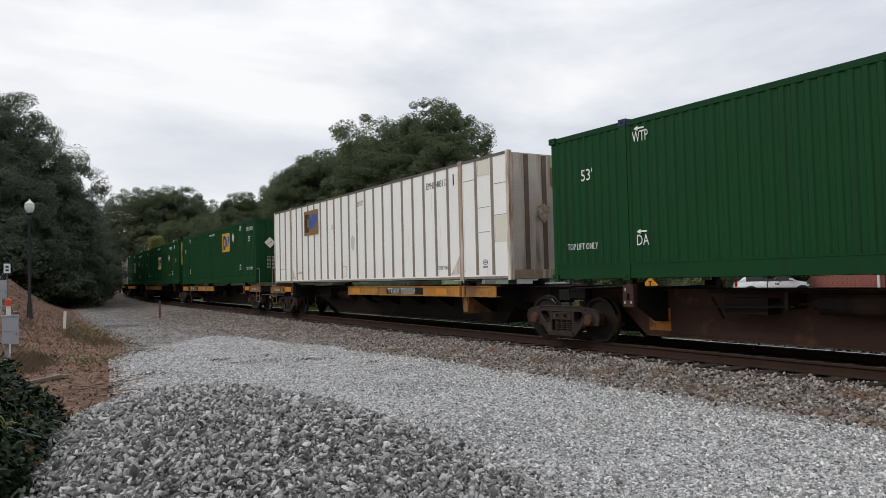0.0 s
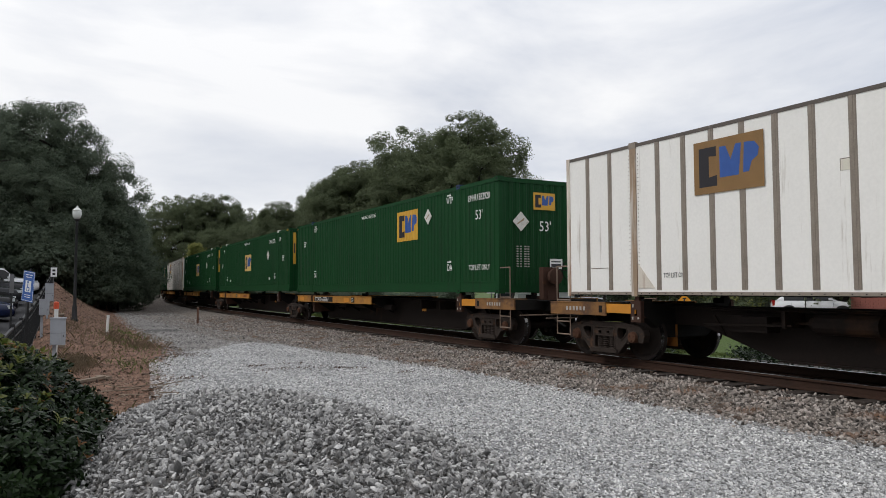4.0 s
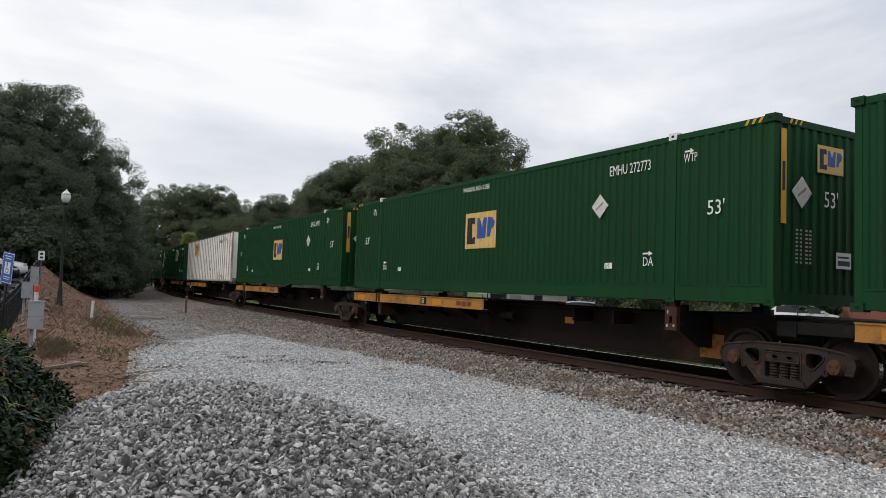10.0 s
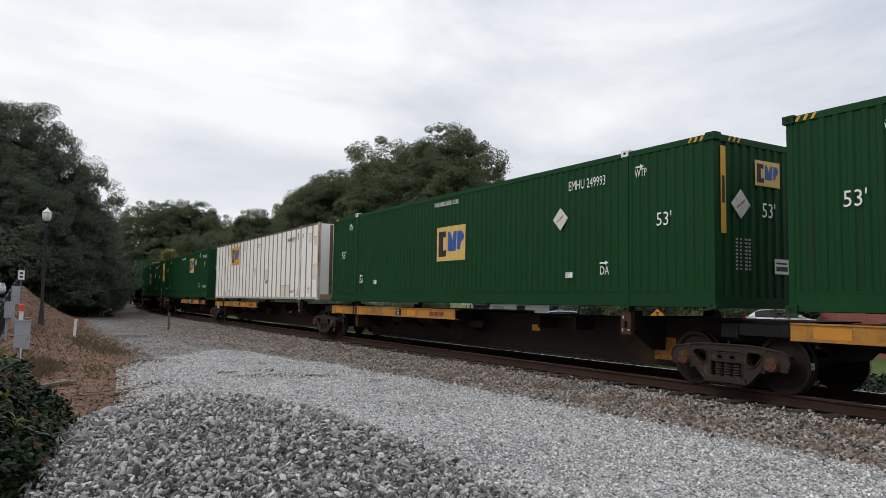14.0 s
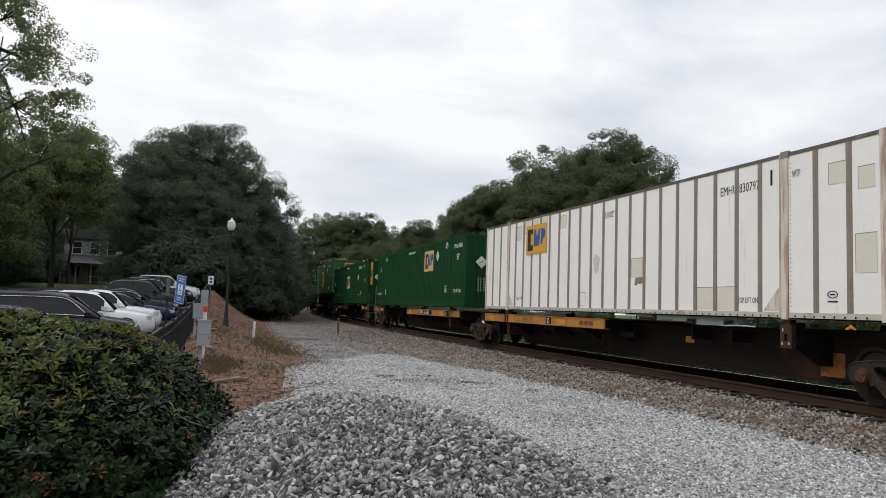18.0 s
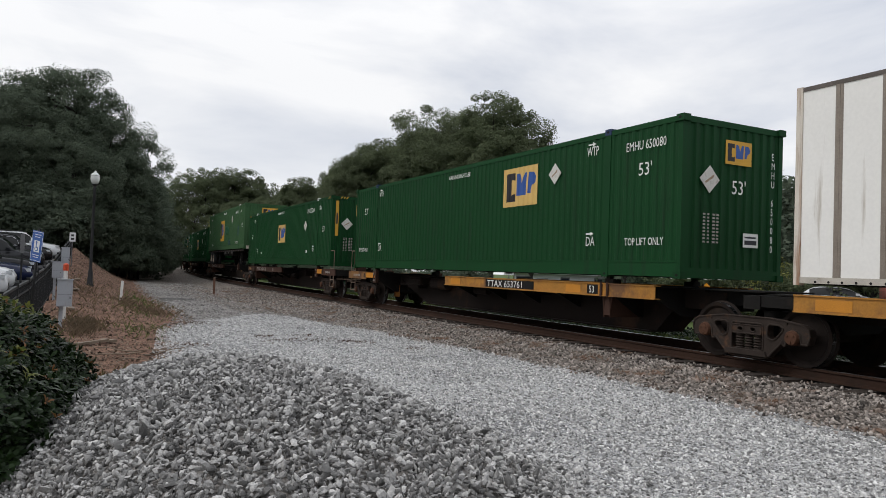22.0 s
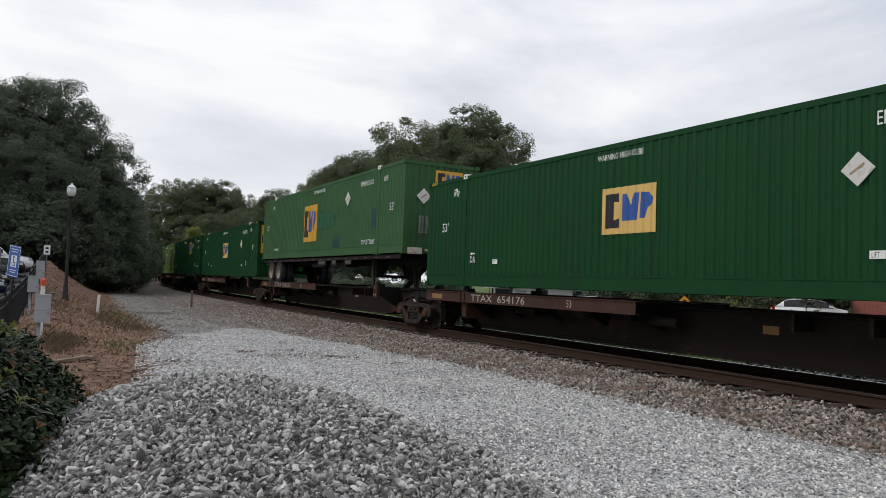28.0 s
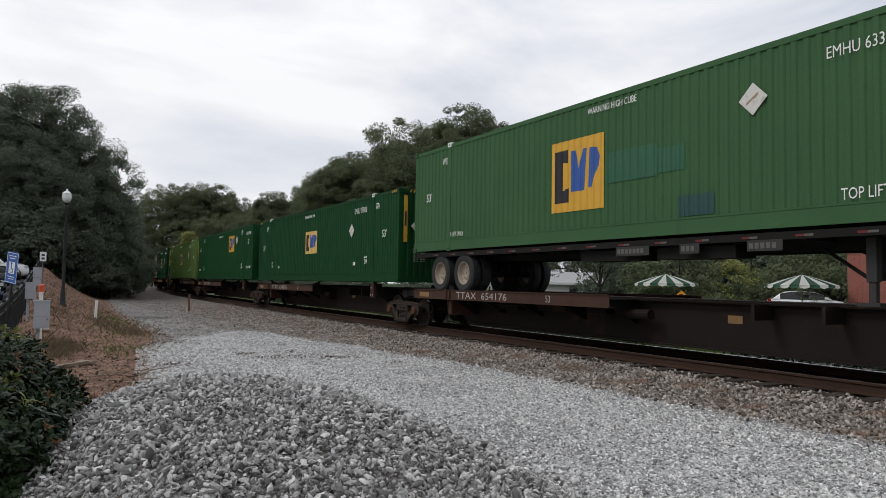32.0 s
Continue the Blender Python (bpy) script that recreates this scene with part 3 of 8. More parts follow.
def build_ground():
    xs = spread([(-1500, -300, 150), (-300, -60, 30), (-60, -12, 4), (-12, -3, 0.6), (-3, 8, 0.18), (8, 17, 0.4), (17, 60, 4), (60, 300, 30), (300, 1500, 150)])
    ys = spread([(-1500, -300, 150), (-300, -60, 30), (-60, -6, 4), (-6, 12, 0.2), (12, 45, 0.5), (45, 120, 2), (120, 300, 20), (300, 1500, 150)])
    gx, gy = np.meshgrid(xs, ys)
    gz = ground_z(gx, gy) - 0.05 * smooth01(pile_h(gx, gy) / 0.15)
    nx, ny = len(xs), len(ys)
    idx = np.arange(nx * ny).reshape(ny, nx)
    faces = np.stack([idx[:-1, :-1], idx[:-1, 1:], idx[1:, 1:], idx[1:, :-1]], -1).reshape(-1, 4)
    me = np_mesh("ground", np.stack([gx, gy, gz], -1).reshape(-1, 3), faces, [ground_material()], smooth=True)
    d = gx - line_x(gy)
    edge = dirt_edge(gy)
    zones = {
        # pale stops at the heap: darker ground there paints the shade between its stones
        "pale": (pile_h(gx, gy) < 0.03) * smooth01((yard_edge(gy) + 0.15 - gx) / 0.4) * smooth01((yard_back(gx) + 0.4 - gy) / 0.9) * (gx > -0.6),
        # damp patches and a dark strip; also darker from y = 62 onwards
        "damp_dark": np.exp(-(((gx - 4.3) / 1.2) ** 2) - ((gy - 32.0) / 1.6) ** 2) * 0.85 + np.exp(-(((gx - 4.4) / 1.0) ** 2) - ((gy - 38) / 4.0) ** 2) * 0.45 + np.exp(-((gy - 13.4 - 0.2 * gx) / 0.25) ** 2) * 0.42 * ((gx > 2.0) & (gx < 6.6)) + 0.55 * smooth01((gy - 62) / 20) * smooth01((d + 3) / -2),
        "ballast": smooth01((gx - np.minimum(yard_edge(gy), line_x(gy) - 3.3) + 0.1) / 0.5) * smooth01((3.4 - d) / 1.2),
        # strip below the train and just past it, its shade held in colour
        "grimy_shade": smooth01((d + 1.25) / 0.35) * smooth01((2.6 - d) / 0.8) * 0.95,
        "dirt": smooth01((edge - gx + 0.3) / 0.6) * (gx > fence_x(gy) - 1.0),
        "grass": np.maximum(smooth01((d - 2.6) / 0.5) * smooth01((gy - 11.4) / 0.5) + smooth01((d - 13) / 2), smooth01((-6 - gx) / 2) * (gy < 200)) + 0.12 * np.exp(-(((gx - edge + 0.4) / 0.5) ** 2)) * ((gy > 15) & (gy < 45)),
        "asphalt": ((gx < fence_x(gy) - 0.35) & (gx > -17) & (gy > 12) & (gy < 66)) * 1.0,
    }
    zones["asphalt"] = np.maximum(zones["asphalt"], ((d > 24) & (d < 40) & (gy > -40) & (gy < 90)) * 1.0)
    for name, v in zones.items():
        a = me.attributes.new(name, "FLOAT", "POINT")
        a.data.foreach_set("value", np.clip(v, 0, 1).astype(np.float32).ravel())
    ob = new("ground", me)
    return tagged(ob, "gravel yard, dirt bank, grass and asphalt beside a railway", "ground", kind="structure")


ground = build_ground()


# ---- rails and ties ----
def build_rails():
    prof = [(-0.075, 0.0), (0.075, 0.0), (0.075, 0.012), (0.012, 0.035), (0.012, 0.125), (0.036, 0.138), (0.036, 0.165), (0.028, 0.172), (-0.028, 0.172), (-0.036, 0.165), (-0.036, 0.138), (-0.012, 0.125), (-0.012, 0.035), (-0.075, 0.012)]
    stations = list(np.arange(-160, 0, 10)) + list(np.arange(0, 200, 2.0))
    track = tagged(new("railway_track"), "rusty steel rails with polished heads on dark timber ties", "railway track", kind="structure")
    for side in (-0.755, 0.755):
        vs, fs, mi = [], [], []
        n = len(prof)
        for s in stations:
            m = line_pose(s, RAIL_Z - 0.172)
            vs += [tuple(m @ Vector((side + px, 0, pz))) for px, pz in prof]
        me = bpy.data.meshes.new("rail")
        for i in range(len(stations) - 1):
            for k in range(n):
                a, b = i * n + k, i * n + (k + 1) % n
                fs.append((a, b, b + n, a + n))
                mi.append(1 if k in (7,) else 0)
        me.from_pydata(vs, [], fs)
        me.materials.append(M["rail"])
        me.materials.append(M["rail_top"])
        me.polygons.foreach_set("material_index", mi)
        me.update()
        ob = new("rail", me)
        ob.parent = track
    return track


track = build_rails()


# ---- the train ----
CL, CW, CH = 16.15, 2.60, 2.90
SIDE = Matrix(((0, 0, -1, 0), (-1, 0, 0, 0), (0, 1, 0, 0), (0, 0, 0, 1)))  # reads on the side that faces -x
FRONT = Matrix(((1, 0, 0, 0), (0, 0, -1, 0), (0, 1, 0, 0), (0, 0, 0, 1)))  # reads on the end that faces -y


def side_at(u, z, out=0.006):
    """On the near side, u metres from its rear end."""
    return Matrix.Translation((-CW / 2 - out, CL / 2 - u, z)) @ SIDE


def front_at(v, z, out=0.006):
    """On the front end, v metres from its near corner."""
    return Matrix.Translation((-CW / 2 + v, -CL / 2 - out, z)) @ FRONT


def ribbed(length, z0, z1, pitch, depth, flat=0.36, slope=0.14):
    """A corrugated sheet as arrays: along x from 0 to length, relief along y (outside towards -y)."""
    pts = []
    n = max(1, round(length / pitch))
    p = length / n
    for i in range(n):
        a = i * p
        pts += [(a, 0), (a + flat * p, 0), (a + (flat + slope) * p, depth), (a + (1 - slope) * p, depth)]
    pts.append((length, 0))
    return pts


def sheet(bm, pts, at, z0, z1, mi=0):
    lo = [bm.verts.new(at(a, d, z0)) for a, d in pts]
    hi = [bm.verts.new(at(a, d, z1)) for a, d in pts]
    for i in range(len(pts) - 1):
        bm.faces.new((lo[i], lo[i + 1], hi[i + 1], hi[i])).material_index = mi


PITCH, RELIEF = 0.20, 0.019
MID = 1.98  # the forty-foot posts stand this far from the ends


def casting_mesh(mat, name):
    bm = boxes((-0.085, 0.085, -0.09, 0.09, -0.06, 0.06), bevel=0.01)
    for s in (-1, 1):
        prism(bm, [(0.035 * math.cos(a) , 0.025 * math.sin(a)) for a in (k * math.pi / 4 for k in range(8))], "x", s * 0.0855, s * 0.087, 1)
    me = bpy.data.meshes.new(name)
    bm.to_mesh(me)
    bm.free()
    me.materials.append(mat)
    me.materials.append(M["black"])
    return me


def green_shell(mat):
    """The meshes of a corrugated container, shared by all of one paint."""
    out = {}
    hw, hl = CW / 2, CL / 2
    spans = [(0.10, MID - 0.08), (MID + 0.08, CL - MID - 0.08), (CL - MID + 0.08, CL - 0.10)]
    for key, sx in (("side_panel", -1), ("far_side_panel", 1)):
        bm = bmesh.new()
        for a, b in spans:
            sheet(bm, ribbed(b - a, 0, 0, PITCH, RELIEF), lambda p, d, z, a=a, sx=sx: (sx * (hw - 0.006 - d), hl - a - p, z), 0.30, CH - 0.10)
        bmesh.ops.recalc_face_normals(bm, faces=bm.faces)
        if sx < 0 and bm.faces and sum(f.normal.x for f in bm.faces) > 0:
            bmesh.ops.reverse_faces(bm, faces=bm.faces)
        out[key] = bm
    bm = bmesh.new()
    sheet(bm, ribbed(CW - 0.24, 0, 0, 0.22, 0.032), lambda p, d, z: (-hw + 0.12 + p, -hl + 0.012 + d, z), 0.2, CH - 0.12)
    out["front_panel"] = bm
    # doors at the rear
    bm = boxes((-hw + 0.11, -0.01, hl - 0.05, hl - 0.012, 0.16, CH - 0.11), (0.01, hw - 0.11, hl - 0.05, hl - 0.012, 0.16, CH - 0.11), bevel=0.006)
    for x in (-0.95, -0.35, 0.35, 0.95):
        tube(bm, (x, hl - 0.002, 0.14), (x, hl - 0.002, CH - 0.1), 0.018, n=8)
    out["doors"] = bm
    bm = bmesh.new()
    sheet(bm, ribbed(CL - 0.2, 0, 0, 0.42, 0.02), lambda p, d, z: (z, hl - 0.1 - p, CH - 0.035 - d), -hw + 0.06, hw - 0.06)
    out["roof"] = bm
    rails = []
    for sx in (-1, 1):
        bm = bmesh.new()
        x0, x1 = sorted((sx * hw, sx * (hw - 0.06)))
        bx(bm, x0, x1, -hl + 0.09, hl - 0.09, CH - 0.11, CH - 0.012)
        out["top_rail" if sx < 0 else "far_top_rail"] = bevelled(bm, 0.008)
        bm = bmesh.new()
        for a, b in spans:
            x0, x1 = sorted((sx * (hw - 0.004), sx * (hw - 0.055)))
            bx(bm, x0, x1, hl - b, hl - a, 0.065, 0.285)
            x0, x1 = sorted((sx * (hw + 0.004), sx * (hw - 0.06)))
            bx(bm, x0, x1, hl - b, hl - a, 0.285, 0.315)
            x0, x1 = sorted((sx * (hw + 0.002), sx * (hw - 0.06)))
            bx(bm, x0, x1, hl - b, hl - a, 0.03, 0.065)
        out["bottom_rail" if sx < 0 else "far_bottom_rail"] = bm
    bm = boxes((-hw + 0.02, hw - 0.02, -hl + 0.1, hl - 0.1, 0.10, 0.16))
    for k in range(40):
        y = -hl + 0.3 + k * (CL - 0.6) / 39
        bx(bm, -hw + 0.05, hw - 0.05, y - 0.03, y + 0.03, 0.02, 0.10)
    out["floor_frame"] = bm
    out["front_header"] = boxes((-hw + 0.09, hw - 0.09, -hl + 0.004, -hl + 0.07, CH - 0.12, CH - 0.012), bevel=0.006)
    out["front_sill"] = boxes((-hw + 0.09, hw - 0.09, -hl + 0.004, -hl + 0.07, 0.02, 0.2), bevel=0.006)
    out["rear_header"] = boxes((-hw + 0.09, hw - 0.09, hl - 0.07, hl - 0.008, CH - 0.12, CH - 0.012), bevel=0.006)
    out["rear_sill"] = boxes((-hw + 0.09, hw - 0.09, hl - 0.07, hl - 0.008, 0.02, 0.16), bevel=0.006)
    meshes = {}
    for k, bm in out.items():
        me = bpy.data.meshes.new(k)
        bm.to_mesh(me)
        bm.free()
        me.materials.append(M["black"] if k == "floor_frame" else mat)
        meshes[k] = me
    for k, (w, d) in (("corner_post", (0.11, 0.10)), ("lifting_post", (0.05, 0.085))):
        bm = boxes((-w / 2, w / 2, -d, d, 0.0, CH) if k == "lifting_post" else (-w, 0.0, -0.0, d, 0.0, CH), bevel=0.01)
        me = bpy.data.meshes.new(k)
        bm.to_mesh(me)
        bm.free()
        me.materials.append(mat)
        meshes[k] = me
    meshes["casting"] = casting_mesh(mat, "corner_casting")
    return meshes


def side_relief():
    """Where the long corrugated panel folds (metres from the rear end), and how deep it lies there."""
    a, b = MID + 0.08, CL - MID - 0.08
    pts = ribbed(b - a, 0, 0, PITCH, RELIEF)
    return np.array([a + p for p, _ in pts]), np.array([d for _, d in pts])


FOLDS, DEPTHS = side_relief()


def drape(bm, u0, w):
    """Lays flat paint over the folds of the corrugated side."""
    for u in FOLDS[(FOLDS > u0 + 0.003) & (FOLDS < u0 + w - 0.003)]:
        bmesh.ops.bisect_plane(bm, geom=bm.verts[:] + bm.edges[:] + bm.faces[:], plane_co=(float(u - u0), 0, 0), plane_no=(1, 0, 0))
    for v in bm.verts:
        v.co.z -= float(np.interp(u0 + v.co.x, FOLDS, DEPTHS))
    return bm


def emblem(parent, m, w, h, bold, u0=None):
    """A yellow panel with three plain emblem shapes, black, blue and blue, on it."""
    base = M[bold]
    bm = bmesh.new()
    bx(bm, 0, w, 0, h, 0, 0.002)
    if u0 is not None:
        drape(bm, u0, w)
    panel = part("emblem_panel", bm, base, parent, "yellow panel with plain dark and blue shapes")
    panel.matrix_basis = m

    def shape(name, polys, mat):
        b = bmesh.new()
        for pts in polys:
            prism(b, [(x * w, y * h) for x, y in pts], "z", 0.0025, 0.0035)
        if u0 is not None:
            drape(b, u0, w)
        o = part(name, b, mat, panel)
        return o

    shape("emblem_dark_block", [[(0.08, 0.13), (0.35, 0.13), (0.35, 0.33), (0.23, 0.30), (0.23, 0.70), (0.34, 0.68), (0.34, 0.87), (0.08, 0.87)]], M["logo_black"])
    shape("emblem_wedge", [[(0.39, 0.27), (0.66, 0.27), (0.70, 0.84), (0.62, 0.84), (0.55, 0.58), (0.48, 0.84), (0.39, 0.84)]], M["logo_blue"])
    shape("emblem_block", [[(0.72, 0.30), (0.80, 0.30), (0.84, 0.48), (0.92, 0.56), (0.94, 0.70), (0.88, 0.82), (0.74, 0.84)]], M["logo_blue"])
    return panel


def placard(parent, m, r=0.235):
    bm = bmesh.new()
    prism(bm, [(0, -r), (r, 0), (0, r), (-r, 0)], "z", 0, 0.012)
    bevelled(bm, 0.004)
    o = part("placard", bm, M["placard"], parent, "scuffed aluminium hazard placard holder")
    o.matrix_basis = m
    b = bmesh.new()
    prism(b, [(-0.42 * r, -0.32 * r), (0.30 * r, 0.10 * r), (0.42 * r, 0.30 * r), (0.34 * r, 0.36 * r), (-0.48 * r, -0.20 * r)], "z", 0.0125, 0.014)
    part("scrape", b, M["rust"], o)
    return o


def lettering(parent, text, height, m, mat="letter", squeeze=0.8, label=""):
    return shared("lettering", text_mesh(text, height, M[mat], squeeze), parent, m, label)


def arrow(parent, m, w=0.24, flip=False):
    bm = bmesh.new()
    pts = [(0, 0.0), (w * 0.6, 0.0), (w * 0.6, -0.03), (w, 0.015), (w * 0.6, 0.06), (w * 0.6, 0.03), (0, 0.03)]
    if flip:
        pts = [(w - x, y) for x, y in pts][::-1]
    prism(bm, pts, "z", 0, 0.0012)
    o = part("arrow_mark", bm, M["letter"], parent)
    o.matrix_basis = m
    return o


SHELLS = {}
CASTINGS = {"a": casting_mesh(M["blue_dark"], "corner_casting"), "b": casting_mesh(M["letter"], "corner_casting")}


def green_container(s0, kind, number, paint="green", bottom=1.255, label=None, bright=True, lift=True):
    """A corrugated 53-foot container. kind a: emblem high towards the front, b: emblem low at mid-length, c: old and faded."""
    if paint not in SHELLS:
        SHELLS[paint] = green_shell(M[paint])
    sh = SHELLS[paint]
    hw, hl = CW / 2, CL / 2
    c = empty("shipping_container", line_pose(s0, RAIL_Z + bottom), label or "dark green corrugated freight container with white lettering on a flat car", "container", "containers on the train")
    for k in ("side_panel", "far_side_panel", "front_panel", "doors", "roof", "top_rail", "far_top_rail", "bottom_rail", "far_bottom_rail", "floor_frame", "front_header", "front_sill", "rear_header", "rear_sill"):
        shared(k.replace("far_", ""), sh[k], c)
    for sx in (-1, 1):
        for sy in (-1, 1):
            m = Matrix.Translation((sx * hw, sy * hl, 0)) @ pose(0, 0, 0, 0, 0, {(-1, -1): 90, (1, -1): 0, (-1, 1): 180, (1, 1): -90}[(sx, sy)])
            m = Matrix.Translation((sx * hw - (0.11 if sx > 0 else 0) + 0.11, sy * hl - (0.10 if sy > 0 else 0), 0))
            post = shared("corner_post", sh["corner_post"], c, m)
            for z in (0.06, CH - 0.055):
                shared("corner_casting", sh["casting"], post, Matrix.Translation((-0.055 + sx * 0.002 - 0.0, 0.05 + sy * 0.003, z)))
            post = shared("lifting_post", sh["lifting_post"], c, Matrix.Translation((sx * (hw - 0.018), sy * (hl - MID), 0)))
            shared("corner_casting", sh["casting"], post, Matrix.Translation((-sx * 0.055, 0, 0.055)))
            shared("corner_casting", CASTINGS["a" if kind == "a" else "b"], post, Matrix.Translation((-sx * 0.055, 0, CH - 0.03)), "dark blue lifting casting" if kind == "a" else "white lifting casting")
    if kind == "a":
        lettering(c, "WARNING HIGH CUBE", 0.115, side_at(7.35, 2.56), squeeze=0.72)
        emblem(c, side_at(10.30, 1.60), 1.45, 0.93, "logo_yellow" if bright else "logo_pale", 10.30)
        placard(c, side_at(12.42, 2.22))
        lettering(c, "53'", 0.22, side_at(0.85, 1.93), squeeze=0.9)
        if lift:
            lettering(c, "TOP LIFT ONLY", 0.12, side_at(0.42, 0.60), squeeze=0.7)
        lettering(c, "53'", 0.24, side_at(15.05, 1.91), squeeze=0.9)
        lettering(c, number, 0.17, side_at(14.70, 2.40), squeeze=0.72)
        lettering(c, "TOP LIFT ONLY", 0.14, side_at(14.72, 0.60), squeeze=0.72)
        for u, flip in ((2.22, True), (13.52, False)):
            lettering(c, "WTP", 0.19, side_at(u, 2.46), squeeze=0.62)
            arrow(c, side_at(u + 0.04, 2.68), flip=flip)
            lettering(c, "DA", 0.19, side_at(u + 0.02, 0.61), squeeze=0.75)
            arrow(c, side_at(u + 0.03, 0.84), flip=flip)
    elif kind == "b":
        lettering(c, "WARNING HIGH CUBE", 0.115, side_at(7.1, 2.58), squeeze=0.72)
        emblem(c, side_at(7.24, 1.12), 1.44, 0.90, "logo_pale", 7.24)
        placard(c, side_at(12.34, 1.80), 0.24)
        lettering(c, number, 0.19, side_at(12.58, 2.36), squeeze=0.66)
        lettering(c, "53'", 0.235, side_at(14.92, 1.45), squeeze=0.9)
        lettering(c, "53'", 0.225, side_at(0.82, 1.47), squeeze=0.9)
        for u in (1.40, 14.42):
            lettering(c, "WTP", 0.15, side_at(u, 2.38), squeeze=0.62)
            arrow(c, side_at(u + 0.02, 2.55), 0.20)
        for u in (0.14, CL - 0.52):
            b = bmesh.new()
            for k in range(3):
                prism(b, [(k * 0.12, 0), (k * 0.12 + 0.05, 0), (k * 0.12 + 0.10, 0.08), (k * 0.12 + 0.05, 0.08)], "z", 0, 0.0015)
            o = part("hazard_stripes", b, M["logo_yellow"], c, "yellow diagonal stripes")
            o.matrix_basis = side_at(u, CH - 0.10, 0.002)
        for u, flip in ((2.32, True), (13.50, False)):
            lettering(c, "DA", 0.165, side_at(u, 0.62), squeeze=0.75)
            arrow(c, side_at(u, 0.83), flip=flip)
        for u in (3.38, 12.5):
            bm = boxes((0, 0.21, 0, 0.11, 0, 0.0012))
            o = part("lift_label", bm, M["letter"], c, "small white label")
            o.matrix_basis = side_at(u, 0.58)
            lettering(o, "LIFT", 0.075, Matrix.Translation((0.025, 0.018, 0.0008)), "letter_dark", 0.55)
        bm = boxes((0, 0.13, 0, 1.45, 0, 0.0015))
        strip = part("warning_strip", bm, M["logo_yellow"], c, "tall yellow height-warning strip")
        strip.matrix_basis = front_at(0.16, 1.25)
        part("warning_mark", boxes((0.03, 0.10, 0.50, 0.95, 0.002, 0.003)), M["letter_dark"], strip)
        for v in (0.35, 2.05):
            b = bmesh.new()
            for k in range(3):
                prism(b, [(k * 0.12, 0), (k * 0.12 + 0.05, 0), (k * 0.12 + 0.10, 0.08), (k * 0.12 + 0.05, 0.08)], "z", 0, 0.0015)
            o = part("hazard_stripes", b, M["logo_yellow"], c, "yellow diagonal stripes")
            o.matrix_basis = front_at(v, CH - 0.10, 0.004)
    else:
        lettering(c, "WARNING HIGH CUBE", 0.13, side_at(7.57, 2.58), squeeze=0.70)
        emblem(c, side_at(6.40, 0.66), 1.64, 1.50, "logo_yellow", 6.40)
        for u, z, w, h, k in ((8.14, 1.12, 1.3, 0.60, "green_patch"), (9.46, 1.16, 0.62, 0.44, "green_patch"), (9.93, 0.34, 0.77, 0.36, "blue_patch"), (13.62, 0.90, 0.44, 0.62, "blue_patch")):
            o = part("repaint_patch", drape(boxes((0, w, 0, h, 0, 0.0015)), u, w), M[k], c, "darker freshly repainted patch")
            o.matrix_basis = side_at(u, z, 0.004)
        placard(c, side_at(11.44, 2.07), 0.26)
        lettering(c, number, 0.17, side_at(12.63, 2.38), squeeze=0.75)
        lettering(c, "TOP LIFT ONLY", 0.16, side_at(12.83, 0.36), squeeze=0.72)
        lettering(c, "TOP LIFT ONLY", 0.12, side_at(1.9, 0.38), squeeze=0.7)
        lettering(c, "53'", 0.22, side_at(0.7, 1.42), squeeze=0.9)
        lettering(c, "53'", 0.25, side_at(15.08, 1.38), squeeze=0.9)
        for u in (1.62, 14.58):
            lettering(c, "WTP", 0.17, side_at(u, 2.36), squeeze=0.62)
    # the front end
    k = 1.45 if kind == "c" else 1.0
    emblem(c, front_at(1.05, 2.12 - 0.10 * (k > 1)), 0.68 * k, 0.44 * k, "logo_yellow" if kind != "b" else "logo_pale")
    placard(c, front_at(0.66, 1.80 if kind != "b" else 1.76), 0.25)
    lettering(c, "53'", 0.25, front_at(1.22, 1.58), squeeze=0.9)
    rows = boxes(*[(0.09 * i, 0.09 * i + rng_w, 0.062 * k2, 0.062 * k2 + 0.032, 0, 0.001) for k2 in range(9) for i, rng_w in ((0, 0.06), (1.2, 0.05), (2.6, 0.07), (3.7, 0.06))])
    data = part("data_lettering", rows, M["letter_worn"], c, "rows of small white data lettering")
    data.matrix_basis = front_at(0.52, 0.66)
    tagged(data, kind="stuff")
    plate = part("load_label", boxes((0, 0.40, 0, 0.26, 0, 0.002)), M["letter"], c, "white load label")
    plate.matrix_basis = front_at(1.55, 0.62)
    fine = part("fine_print", boxes((0.04, 0.36, 0.05, 0.13, 0.0025, 0.003), (0.04, 0.34, 0.17, 0.20, 0.0025, 0.003)), M["letter_dark"], plate)
    tagged(fine, kind="stuff")
    if kind == "c":
        part("locking_bracket", boxes((0, 0.46, 0, 0.20, 0, 0.09), (0.04, 0.14, 0.04, 0.15, 0.091, 0.12), (0.60, 0.86, 0.10, 0.16, 0, 0.05), bevel=0.008), M["rust_white"], c, "chipped white steel locking bracket").matrix_basis = front_at(0.16, 0.0)
    for n, ch in enumerate("EMHU " + number.split()[1]):
        if ch != " ":
            lettering(c, ch, 0.13, front_at(2.28, 2.30 - n * 0.175), squeeze=0.7)
    return c


